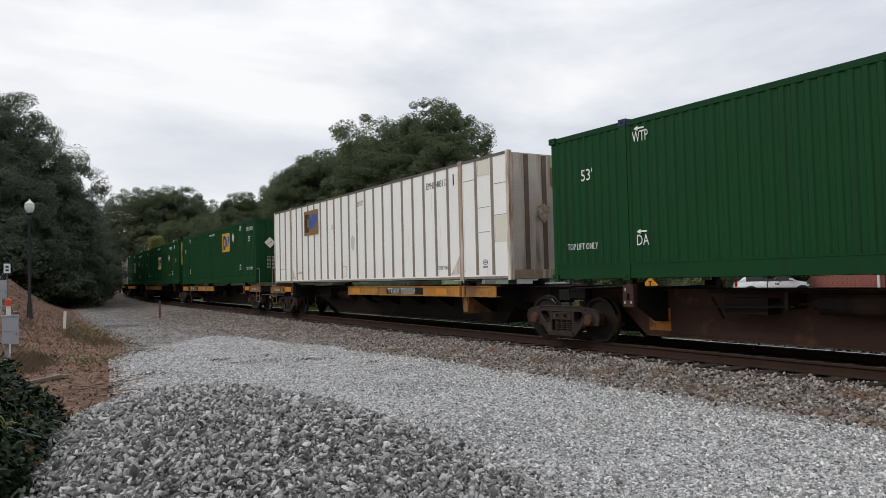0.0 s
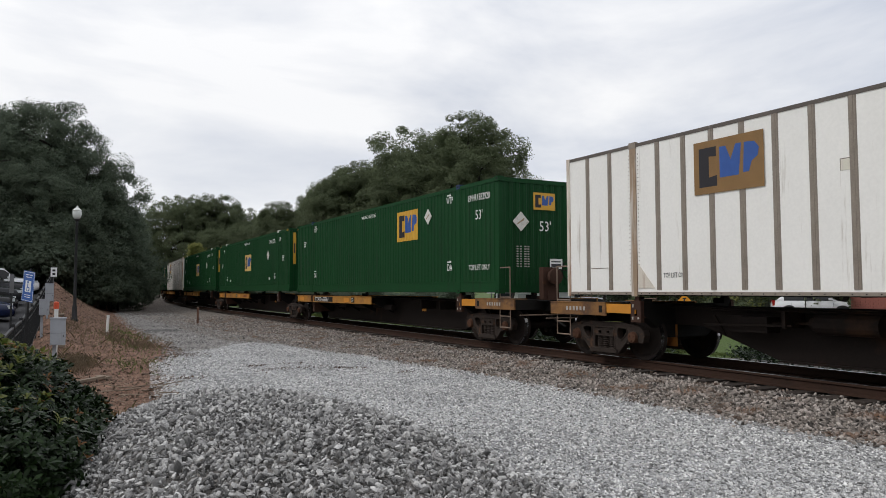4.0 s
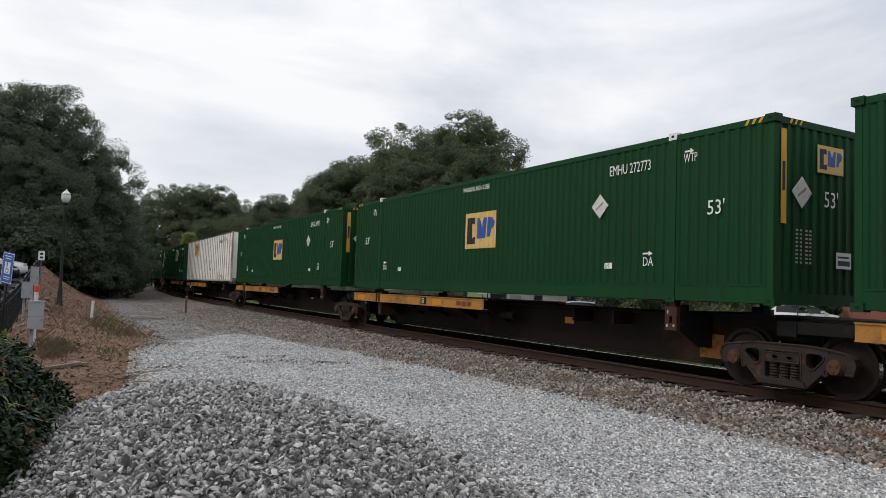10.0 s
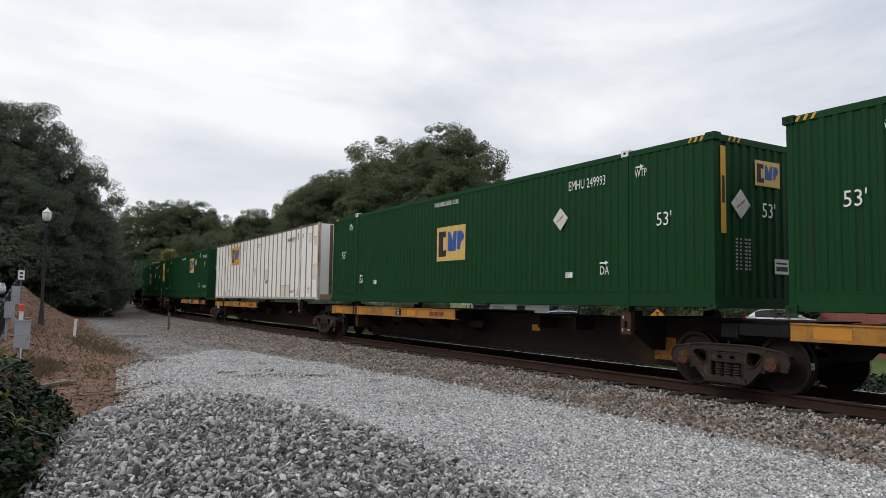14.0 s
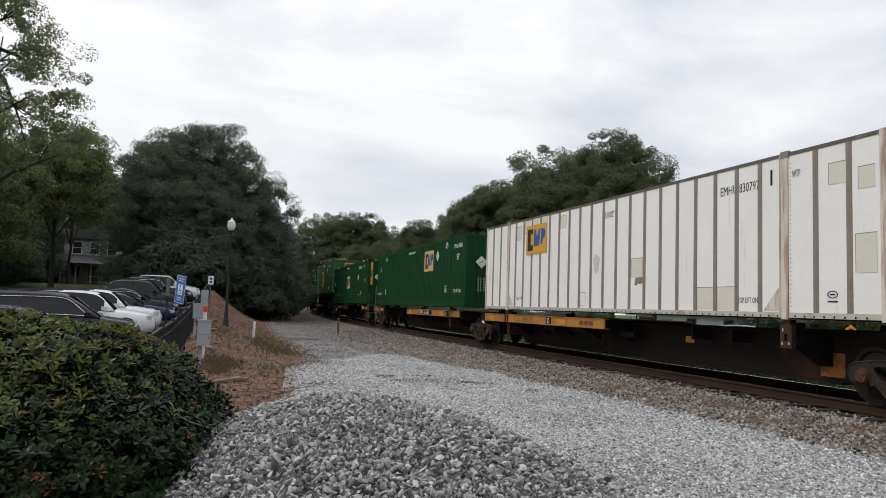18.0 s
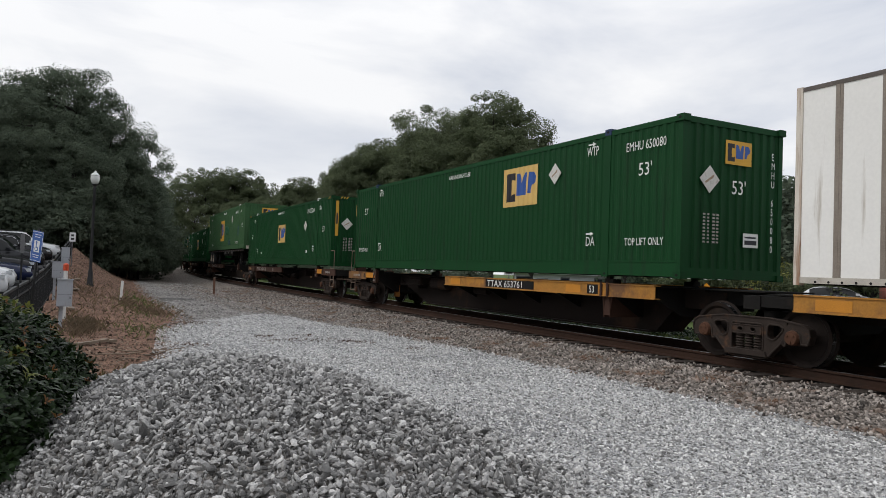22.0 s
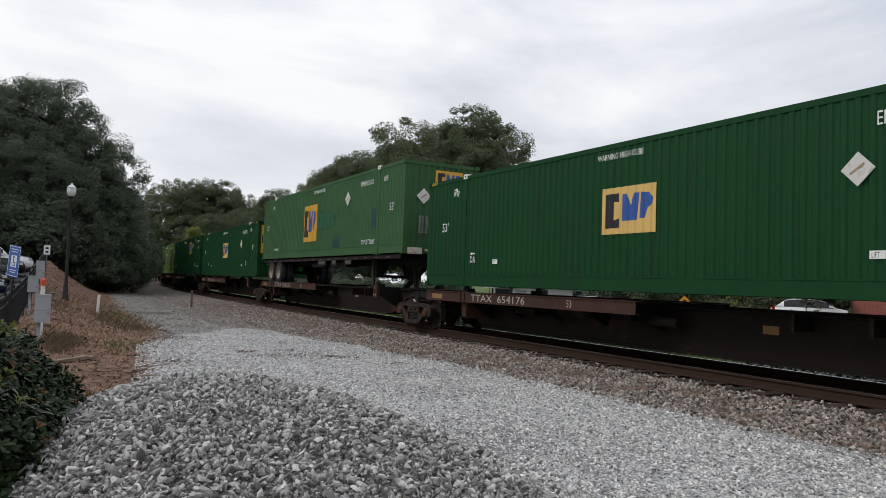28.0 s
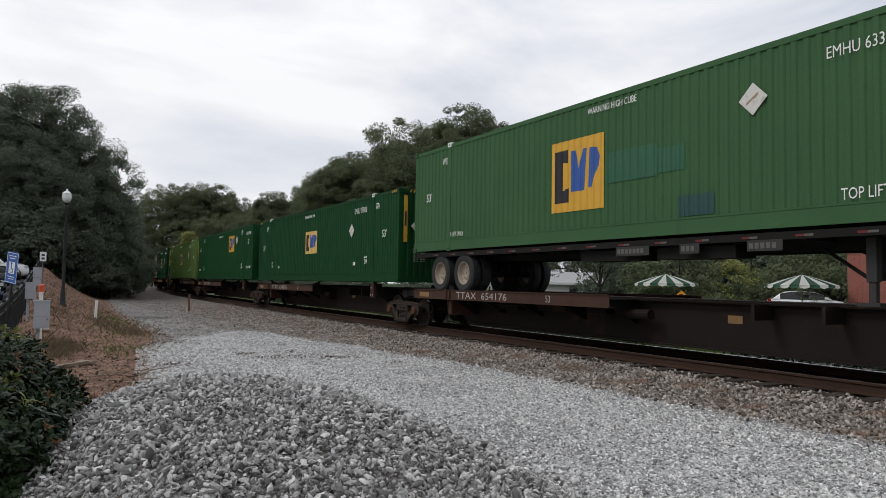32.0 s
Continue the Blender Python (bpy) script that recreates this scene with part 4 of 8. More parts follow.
def white_container(s0, number, old=False):
    """A smooth-sided 53-foot container with grimy vertical posts."""
    hw, hl = CW / 2, CL / 2
    c = empty("shipping_container", line_pose(s0, RAIL_Z + 1.255), "dirty white smooth-sided freight container with dark posts and rust", "container", "containers on the train")
    for sx in (-1, 1):
        a, b = sorted((sx * (hw - 0.03), sx * (hw - 0.012)))
        part("side_panel", boxes((a, b, -hl + 0.06, hl - 0.06, 0.085 if old else 0.12, CH - 0.05)), M["white"], c)
        a, b = sorted((sx * hw, sx * (hw - 0.06)))
        part("top_rail", boxes((a, b, -hl + 0.08, hl - 0.08, CH - 0.062, CH), bevel=0.008), M["grime_dark"], c, "grimy top rail")
        rail = part("bottom_rail", boxes((a, b, -hl + 0.08, hl - 0.08, 0.03, 0.085 if old else 0.12), bevel=0.006), M["grime"] if sx > 0 or old else M["sill_pale"], c, "soiled bottom rail with drain holes")
        if sx < 0:
            bm = bmesh.new()
            for k in range(78):
                y = -hl + 0.35 + k * (CL - 0.7) / 77
                tube(bm, (-hw - 0.001, y, 0.055), (-hw - 0.004, y, 0.055), 0.010 if old else 0.019, n=8)
            tagged(part("drain_hole_row", bm, M["black"], rail), "", kind="stuff")
        me = None
        third, step = MID / 3, (CL - 2 * MID) / 20
        for u in [third, 2 * third] + [MID + step * k for k in range(1, 20)] + [CL - 2 * third, CL - third]:
            m = Matrix.Translation((sx * (hw - 0.012), hl - u, 0)) @ pose(0, 0, 0, 0, 0, 0 if sx < 0 else 180)
            if me is None:
                bm = bmesh.new()
                prism(bm, [(0.0, -0.06), (0.0, 0.06), (-0.012, 0.044), (-0.010, 0.018), (-0.016, 0.014), (-0.016, -0.014), (-0.010, -0.018), (-0.012, -0.044)], "z", 0.12, CH - 0.062)
                o = part("side_post", bm, M["grime"], c, "grimy vertical side post")
                me = o.data
                o.matrix_basis = m
            else:
                shared("side_post", me, c, m)
        for sy in (-1, 1):
            a, b = sorted((sx * (hw + 0.004), sx * (hw - 0.10)))
            p0, p1 = sorted((sy * (hl + 0.002), sy * (hl - 0.10)))
            post = part("corner_post", boxes((a, b, p0, p1, 0, CH + 0.01), bevel=0.012), M["rust_white"], c, "rust-stained white corner post")
            y = sy * (hl - MID)
            a, b = sorted((sx * (hw + 0.012), sx * (hw - 0.05)))
            post = part("lifting_post", boxes((a, b, y - 0.075, y + 0.075, 0, CH + 0.015), bevel=0.01), M["rust"] if old else M["rust_white"], c, "rust-streaked lifting post")
            if not old:
                part("post_seam", boxes((a + 0.002, b, y - sy * 0.1 - 0.022, y - sy * 0.1 + 0.022, 0.02, CH - 0.02)), M["rust"], post, "rust-brown seam beside the post")
            part("corner_casting", boxes((a - 0.004, b, y - 0.09, y + 0.09, CH - 0.09, CH + 0.03), bevel=0.01), M["grime"], post)
    part("roof", boxes((-hw + 0.05, hw - 0.05, -hl + 0.06, hl - 0.06, CH - 0.05, CH - 0.03)), M["white"], c)
    bm = boxes((-hw + 0.02, hw - 0.02, -hl + 0.1, hl - 0.1, 0.08, 0.14))
    for k in range(40):
        y = -hl + 0.3 + k * (CL - 0.6) / 39
        bx(bm, -hw + 0.05, hw - 0.05, y - 0.03, y + 0.03, 0.01, 0.08)
    part("floor_frame", bm, M["black"], c)
    part("front_panel", boxes((-hw + 0.09, hw - 0.09, -hl + 0.03, -hl + 0.05, 0.2, CH - 0.03)), M["white_soiled"] if old else M["white"], c)
    rivets = bmesh.new()
    for s in (-1, 1):
        for dy in (-0.12, 0.12):
            for k in range(34):
                y, z = s * (hl - MID) + dy, 0.22 + k * 0.075
                tube(rivets, (-hw + 0.012, y, z), (-hw + 0.004, y, z), 0.012, 0.006, 5)
    tagged(part("riveted_seam", rivets, M["grime"], c), "", kind="stuff")
    for s in (-1, 1):
        bm = bmesh.new()
        y = s * (hl - MID - 0.09)
        prism(bm, [(y, 0.15), (y - s * 0.42, 0.15), (y, 0.62)], "x", -hw + 0.002, -hw + 0.012)
        part("gusset_plate", bm, M["rust_white"], c)
    for k in range(1, 5):
        x = -hw + k * CW / 5
        part("end_post", boxes((x - 0.06, x + 0.06, -hl + 0.012, -hl + 0.03, 0.2, CH - 0.06)), M["post_rust"], c)
    part("front_sill", boxes((-hw + 0.1, hw - 0.1, -hl, -hl + 0.08, 0.02, 0.22), bevel=0.008), M["rust"], c, "rusty front sill")
    part("doors", boxes((-hw + 0.1, -0.01, hl - 0.05, hl - 0.02, 0.1, CH - 0.05), (0.01, hw - 0.1, hl - 0.05, hl - 0.02, 0.1, CH - 0.05)), M["white"], c)
    emblem(c, side_at(3.46 if old else 3.42, 1.74, 0.006), 1.38 if old else 1.44, 0.90, "logo_brown" if old else "logo_yellow")
    if old:
        plates = ((14.93, 2.46, 0.46, 0.36), (14.30, 2.40, 0.5, 0.012), (14.93, 1.70, 0.46, 0.012), (14.93, 1.12, 0.46, 0.012), (15.58, 2.20, 0.46, 0.012), (15.58, 0.86, 0.46, 0.62), (0.75, 0.55, 0.5, 0.012), (8.02, 1.85, 0.14, 0.16), (6.05, 1.80, 0.14, 0.16))
    else:
        plates = ((2.66, 2.24, 0.40, 0.44), (3.30, 2.42, 0.36, 0.40), (3.92, 2.44, 0.36, 0.40), (4.50, 2.48, 0.36, 0.36), (5.72, 2.36, 0.34, 0.36), (9.38, 0.86, 0.46, 0.44), (11.80, 0.14, 0.50, 0.44), (12.41, 0.14, 0.50, 0.44), (15.10, 2.20, 0.34, 0.34), (15.66, 2.05, 0.30, 0.34), (15.60, 0.75, 0.38, 0.60))
    for u, z, w, h in plates:
        if h < 0.05:
            o = part("seam", boxes((0, w, 0, h, 0, 0.002)), M["grime"], c)
        else:
            o = part("patch_plate", boxes((0, w, 0, h, 0, 0.003)), M["cream_patch"], c, "cream riveted patch plate")
            part("patch_edge", boxes((0, w, h, h + 0.012, 0, 0.004), (0, 0.01, 0, h, 0.0035, 0.0045)), M["grime"], o)
        o.matrix_basis = side_at(u, z, -0.008)
    # a small dark oval maker's mark and its caption bar
    bm = bmesh.new()
    for k in range(16):
        a, b = 2 * math.pi * k / 16, 2 * math.pi * (k + 1) / 16
        prism(bm, [(0.085 * math.cos(a), 0.048 * math.sin(a)), (0.105 * math.cos(a), 0.062 * math.sin(a)), (0.105 * math.cos(b), 0.062 * math.sin(b)), (0.085 * math.cos(b), 0.048 * math.sin(b))], "z", 0, 0.002)
    bx(bm, -0.05, 0.05, -0.012, 0.012, 0, 0.002)
    bx(bm, -0.10, 0.10, -0.125, -0.10, 0, 0.002)
    part("maker_mark", bm, M["letter_dark"], c, "small dark oval mark").matrix_basis = side_at(15.16, 0.42, -0.008)
    bx(bm := bmesh.new(), -0.022, 0.022, -0.14, 0.14, 0, 0.004)
    part("vent_slot", bm, M["black"], c).matrix_basis = side_at(13.85, 2.52, -0.008)
    if not old:
        bm = bmesh.new()
        prism(bm, [(0, 0.02), (0.10, 0.0), (0.12, 0.06), (0.22, 0.04), (0.34, 0.07), (0.33, 0.19), (0.16, 0.20), (0.02, 0.17)], "z", 0, 0.003)
        part("torn_label", bm, M["grime"], c, "torn grey label").matrix_basis = side_at(9.52, 0.66, -0.008)
        lettering(c, "WTP", 0.13, side_at(CL - MID + 0.16, 2.44, -0.008), "letter_dark", 0.45)
    lettering(c, number, 0.17, side_at(12.49, 2.36 if not old else 2.42, -0.008), "letter_dark", 0.72)
    lettering(c, "53'/102\"", 0.15, side_at(8.14, 2.40, -0.008), "letter_dark", 0.6)
    lettering(c, "TOP LIFT ONLY", 0.09, side_at(2.70, 0.34, -0.008), "letter_dark", 0.62)
    lettering(c, "TOP LIFT ONLY", 0.10, side_at(12.98, 0.28, -0.008), "letter_dark", 0.62)
    o = part("sign_outline", boxes((0, 0.3, 0, 0.015, 0, 0.002), (0, 0.3, 0.35, 0.365, 0, 0.002), (0, 0.015, 0, 0.365, 0, 0.002), (0.285, 0.3, 0, 0.365, 0, 0.002)), M["letter_worn"], c)
    o.matrix_basis = side_at(6.92, 0.17, -0.008)
    bm = bmesh.new()
    prism(bm, [(-0.16, 0.1), (0, 0.22), (0.16, 0.1), (0.10, -0.2), (0, -0.3), (-0.10, -0.2)], "z", 0, 0.004)
    part("placard", bm, M["placard"], c, "worn diamond placard").matrix_basis = side_at(7.75, 1.30, -0.008)
    bm = bmesh.new()
    prism(bm, [(0, -0.22), (0.17, -0.05), (0.17, 0.16), (0, 0.22), (-0.17, 0.16), (-0.17, -0.05)], "z", 0, 0.03)
    part("end_placard", bm, M["rust"], c, "rusty placard holder").matrix_basis = front_at(0.98, 1.50, 0.0)
    part("end_patch", boxes((0, 0.62, 0, 0.44, 0, 0.004)), M["logo_brown"], c, "rusty brown panel").matrix_basis = front_at(1.22, 2.14, -0.008)
    return c


# ---- railway cars ----
WHEEL_R, WHEELBASE = 0.46, 1.66
SPRUNG = 0.045  # the car bodies ride this much higher on their springs


def pierced(outline, holes, x0, x1, rim):
    """A cast plate across x with holes through it and rounded edges on its outer face."""
    bm = bmesh.new()
    rings = []
    for loop in [outline] + holes:
        vs = [bm.verts.new((x0, y, z)) for y, z in loop]
        rings.append([bm.edges.new((vs[k], vs[(k + 1) % len(vs)])) for k in range(len(vs))])
    bmesh.ops.triangle_fill(bm, use_beauty=True, use_dissolve=False, edges=[e for r in rings for e in r], normal=(-1, 0, 0))
    grown = bmesh.ops.extrude_face_region(bm, geom=bm.faces[:] + bm.edges[:] + bm.verts[:])
    bmesh.ops.translate(bm, vec=(x1 - x0, 0, 0), verts=[g for g in grown["geom"] if isinstance(g, bmesh.types.BMVert)])
    bmesh.ops.recalc_face_normals(bm, faces=bm.faces[:])
    for loop in [outline] + holes:
        for k, (y, z) in enumerate(loop):
            y2, z2 = loop[(k + 1) % len(loop)]
            tube(bm, (x0, y, z), (x0, y2, z2), rim, n=6)
    return bm


def bogie_meshes():
    out = {}
    # a cast side frame seen from the side: rounded windows either side of the spring pocket
    wb = WHEELBASE / 2
    half = [(0.30, 0.095), (0.38, 0.115), (0.62, 0.35), (wb - 0.18, 0.40), (wb - 0.18, 0.33), (wb - 0.13, 0.33), (wb - 0.12, 0.50), (wb - 0.07, 0.565), (wb + 0.07, 0.565), (wb + 0.12, 0.50),
            (wb + 0.13, 0.37), (wb + 0.24, 0.37), (wb + 0.28, 0.50), (wb + 0.25, 0.60), (wb + 0.16, 0.655), (0.60, 0.71), (0.40, 0.725)]
    outline = half + [(-y, z) for y, z in reversed(half)]
    window_hole = [(0.42, 0.632), (0.56, 0.632), (0.62, 0.62), (0.655, 0.585), (0.645, 0.54), (0.54, 0.425), (0.50, 0.397), (0.455, 0.39), (0.41, 0.405), (0.38, 0.445), (0.372, 0.52), (0.38, 0.60)]
    pocket = [(-0.27, 0.195), (0.27, 0.195), (0.30, 0.225), (0.30, 0.595), (0.27, 0.625), (-0.27, 0.625), (-0.30, 0.595), (-0.30, 0.225)]
    bm = pierced(outline, [window_hole, [(-y, z) for y, z in reversed(window_hole)], pocket], -0.075, 0.075, 0.017)
    # spring seat lip and the jaws round the bearings
    prism(bm, [(-0.36, 0.20), (-0.40, 0.12), (0.40, 0.12), (0.36, 0.20)], "x", -0.125, 0.02)
    for s in (-1, 1):
        tube(bm, (-0.095, s * 0.72, 0.665), (-0.07, s * 0.72, 0.665), 0.016, n=8)
        prism(bm, [(s * (wb - 0.12), 0.50), (s * (wb - 0.08), 0.575), (s * (wb + 0.08), 0.575), (s * (wb + 0.12), 0.50), (s * (wb + 0.10), 0.40), (s * (wb - 0.10), 0.40)], "x", -0.055, 0.055)
    out["side_frame"] = (bm, "truck")
    # the end of the bolster in the pocket, with two oval holes
    oval = [(0.055 * math.cos(a), 0.038 * math.sin(a)) for a in (k * math.pi / 5 for k in range(10))]
    bm = pierced([(-0.27, 0.455), (0.27, 0.455), (0.285, 0.59), (-0.285, 0.59)], [[(c + y, 0.525 + z) for y, z in oval] for c in (-0.12, 0.12)], -0.085, 0.04, 0.012)
    out["bolster_end"] = (bm, "truck")
    bm = bmesh.new()
    prof = [(0.05, 0.20)]
    for j in range(6):
        prof += [(0.082, 0.216 + j * 0.042), (0.060, 0.237 + j * 0.042)]
    lathe(bm, prof, 10, "z")
    out["spring"] = (bm, "truck")
    bm = bmesh.new()
    lathe(bm, [(0.02, -0.15), (0.10, -0.145), (0.115, -0.10), (0.115, 0.02)], 14, "x", (0, 0, 0.46))
    for k in range(3):
        a = k * 2.094 + 0.5
        tube(bm, (-0.165, 0.06 * math.cos(a), 0.46 + 0.06 * math.sin(a)), (-0.14, 0.06 * math.cos(a), 0.46 + 0.06 * math.sin(a)), 0.016, n=6)
    out["bearing_cap"] = (bm, "bearing")
    bm = boxes((-0.95, 0.95, -0.17, 0.17, 0.48, 0.70), (-0.30, 0.30, -0.30, 0.30, 0.70, 0.80), bevel=0.015)
    for s in (-1, 1):
        bx(bm, -0.8, 0.8, s * 0.44 - 0.04, s * 0.44 + 0.04, 0.36, 0.46)
    out["bolster"] = (bm, "black")
    bm = bmesh.new()
    lathe(bm, [(0.08, -0.95), (0.08, 0.95)], 12, "x", (0, 0, 0))
    for s in (-1, 1):
        x = s * 0.755
        lathe(bm, [(0.10, x + s * 0.075), (0.15, x + s * 0.06), (0.36, x + s * 0.015), (0.395, x + s * 0.055), (WHEEL_R - 0.008, x + s * 0.06)], 28, "x", caps=False)
        lathe(bm, [(WHEEL_R - 0.008, x + s * 0.06), (WHEEL_R, x - s * 0.02), (WHEEL_R + 0.026, x - s * 0.055), (WHEEL_R + 0.02, x - s * 0.08), (0.38, x - s * 0.08), (0.34, x - s * 0.03), (0.15, x - s * 0.02), (0.10, x - s * 0.08)], 28, "x", mi=0, caps=False)
        lathe(bm, [(WHEEL_R - 0.0075, x + s * 0.0605), (WHEEL_R + 0.0008, x - s * 0.02)], 28, "x", mi=1, caps=False)
    out["wheelset"] = (bm, "wheel")
    meshes = {}
    for k, (bm, mat) in out.items():
        me = bpy.data.meshes.new(k)
        bm.to_mesh(me)
        bm.free()
        me.materials.append(M[mat])
        if k == "wheelset":
            me.materials.append(M["tread"])
        meshes[k] = me
    return meshes


BOGIE = bogie_meshes()
WHEELSETS = []


def bogie(parent, y):
    b = shared("bogie", BOGIE["bolster"], parent, Matrix.Translation((0, y, -SPRUNG)))
    for sx in (-1, 1):
        m = Matrix.Translation((sx * 1.0, 0, 0)) @ pose(0, 0, 0, 0, 0, 0 if sx < 0 else 180)
        shared("side_frame", BOGIE["side_frame"], b, m)
        for k in (-1, 0, 1):
            shared("spring", BOGIE["spring"], b, m @ Matrix.Translation((-0.01, k * 0.172, 0)))
        shared("bolster_end", BOGIE["bolster_end"], b, m)
        for sy in (-1, 1):
            shared("bearing_cap", BOGIE["bearing_cap"], b, m @ Matrix.Translation((0, sy * WHEELBASE / 2, 0)))
    for sy in (-1, 1):
        w = shared("wheelset", BOGIE["wheelset"], b, Matrix.Translation((0, sy * WHEELBASE / 2, WHEEL_R)))
        WHEELSETS.append(w)
    return b


CAR_MESH = {}


def car_mesh(key, build, mat):
    if key not in CAR_MESH:
        bm = build()
        me = bpy.data.meshes.new(key[0])
        bm.to_mesh(me)
        bm.free()
        me.materials.append(M[mat])
        CAR_MESH[key] = me
    return CAR_MESH[key]


def flat_car(s0, deck, paint, number, front="joint", rear="joint", reach=1.2, girder="spine", low=False, marks=True, inset=-0.87):
    """One unit of an articulated spine car. deck: the stretch of side sills, in metres from the rear end of its container.
    front, rear: joint (truck shared with the next unit, owned by the unit ahead of it), coupler (end platform, own truck)."""
    hl = CL / 2
    words = "yellow-painted" if paint == "yellow" else "rusty brown"
    c = empty("spine_car", line_pose(s0, RAIL_Z + SPRUNG), f"{words} articulated railway flat car with a dark deep centre girder", "railway car", "cars of the train")

    def spine():
        """A deep box girder with a fish belly: long tapers over an end truck, steep ones at a shared truck."""
        bm = bmesh.new()
        L0, L1 = -hl - (0.2 if front == "joint" else 0.5), hl + (0.2 if rear == "joint" else 0.5)
        f0, f1 = (1.0, 1.5) if front == "joint" else (1.8, 3.2)
        if low:
            f0, f1 = 0.9, 2.7
        r0, r1 = (0.9, 1.5) if rear == "joint" else (2.75, 4.3)
        out = [(L0, 0.66), (L0, 0.99), (L1, 0.99), (L1, 0.66), (hl - r0, 0.66), (hl - r1, 0.165), (-hl + f1, 0.165), (-hl + f0, 0.66)]
        prism(bm, out, "x", -0.36, 0.36)
        bx(bm, -0.46, 0.46, -hl + 0.2, hl - 0.2, 0.99, 1.02)
        bx(bm, -0.46, 0.46, -hl + f1 + 0.1, hl - r1 - 0.1, 0.135, 0.165)
        return bm

    shared("centre_girder", car_mesh(("centre_girder", girder, front, rear, low), spine, girder), c)

    def bolsters():
        bm = bmesh.new()
        prism(bm, [(-1.17, 1.06), (1.17, 1.06), (1.17, 0.84), (0.5, 0.42), (-0.5, 0.42), (-1.17, 0.84)], "y", -0.11, 0.11)
        for s in (-1, 1):
            bx(bm, s * 1.09 - 0.10, s * 1.09 + 0.10, -0.13, 0.13, 1.06, 1.16)
            bx(bm, s * 1.16 - 0.05, s * 1.16 + 0.05, -0.05, 0.05, 1.16, 1.206)
        return bm

    for u in (MID, CL - MID):
        shared("cross_bolster", car_mesh(("cross_bolster",), bolsters, "black"), c, Matrix.Translation((0, hl - u, 0)))
    # side sills with the deck plates between them
    u0, u1 = deck
    y1, y0 = hl - u0, hl - u1
    for s in (-1, 1):
        def sill(s=s):
            bm = bmesh.new()
            a, b = sorted((s * 1.27, s * 1.285))
            bx(bm, a, b, y0, y1, 0.832, 1.052)
            for z in (0.812, 1.052):
                a, b = sorted((s * 1.15, s * 1.305))
                bx(bm, a, b, y0, y1, z, z + 0.020)
            for k in range(5):
                y = y0 + 0.25 + k * (y1 - y0 - 0.5) / 4
                a, b = sorted((s * 1.15, s * 1.27))
                bx(bm, a, b, y - 0.01, y + 0.01, 0.833, 1.051)
            return bm
        o = shared("side_sill", car_mesh(("side_sill", s, deck, paint), sill, paint), c, None, f"{words} side sill")
        if s < 0:
            near = o

    top = 0.985 if low else 1.045

    def plates():
        return boxes((-1.15, 1.15, y0, y1, top - 0.017, top))

    def rib():
        bm = bmesh.new()
        prism(bm, [(-1.14, top - 0.02), (1.14, top - 0.02), (1.14, 0.86), (0.4, 0.50), (-0.4, 0.50), (-1.14, 0.86)], "y", -0.04, 0.04)
        return bm
    for k in range(6):
        shared("deck_rib", car_mesh(("deck_rib", low), rib, "black"), c, Matrix.Translation((0, y0 + 0.2 + k * (y1 - y0 - 0.4) / 5, 0)))
    shared("deck_plate", car_mesh(("deck_plate", deck, low), plates, "black"), c)

    def bracket():
        """The stay under the sill: two cheek plates and a web that runs in to the girder."""
        bm = bmesh.new()
        prism(bm, [(-0.15, 0.811), (0.15, 0.811), (0.085, 0.44), (-0.085, 0.44)], "x", 0.0, 0.03)
        for y in (-0.10, 0.08):
            prism(bm, [(-0.03, 0.811), (0.75, 0.811), (0.75, 0.42), (0.0, 0.40)], "y", y, y + 0.02)
        bx(bm, -0.10, -0.066, -0.12, -0.07, 0.80, 1.09)
        bx(bm, -0.10, -0.066, 0.07, 0.12, 0.80, 1.09)
        return bm
    bright = number == "TTAX 753339"
    for x in (-1.22, 1.22):
        stay = shared("stay_bracket", car_mesh(("stay_bracket", bright), bracket, "stay_rust" if bright else "oxide"), c, Matrix.Translation((x, hl - (MID if u0 < 1 else CL - MID), 0)) @ pose(0, 0, 0, 0, 0, 0 if x < 0 else 180))

    def lone():
        """The bare container pedestal at the end that has no sill: a plate with a slotted hole."""
        bm = boxes((-0.09, 0.0, -0.13, -0.035, 0.72, 1.12), (-0.09, 0.0, 0.035, 0.13, 0.72, 1.12), (-0.09, 0.0, -0.035, 0.035, 0.96, 1.12), (-0.09, 0.0, -0.035, 0.035, 0.72, 0.84), (-0.05, 0.05, -0.05, 0.05, 1.12, 1.206))
        bx(bm, -0.02, 0.80, -0.10, 0.10, 0.80, 1.05)
        return bm
    u = CL - MID if u0 < 1 else MID
    for x in (1.2, -1.2):
        ped = shared("pedestal", car_mesh(("pedestal",), lone, "oxide"), c, Matrix.Translation((x, hl - u, 0)) @ pose(0, 0, 0, 0, 0, 0 if x < 0 else 180), "worn steel container pedestal")
    bm = boxes((-0.08, -0.05, 0.28, 0.34, 0, 0.002), (0.05, 0.09, 0.06, 0.10, 0, 0.002), (-0.10, -0.06, 0.05, 0.10, 0, 0.002))
    o = tagged(part("stencil_marks", bm, M["letter_worn"], ped), kind="stuff")
    o.matrix_basis = Matrix.Translation((-0.092, 0, 0.72)) @ SIDE
    # a painted patch low on the girder below the pedestal
    if paint == "yellow":
        o = part("girder_patch", boxes((-0.26, 0.26, 0.0, 0.42, 0, 0.003)), M["patch_rust"], c, "worn orange patch on the girder")
        o.matrix_basis = Matrix.Translation((-0.366, hl - u + (-0.1 if u0 < 1 else 0.1), 0.24)) @ SIDE
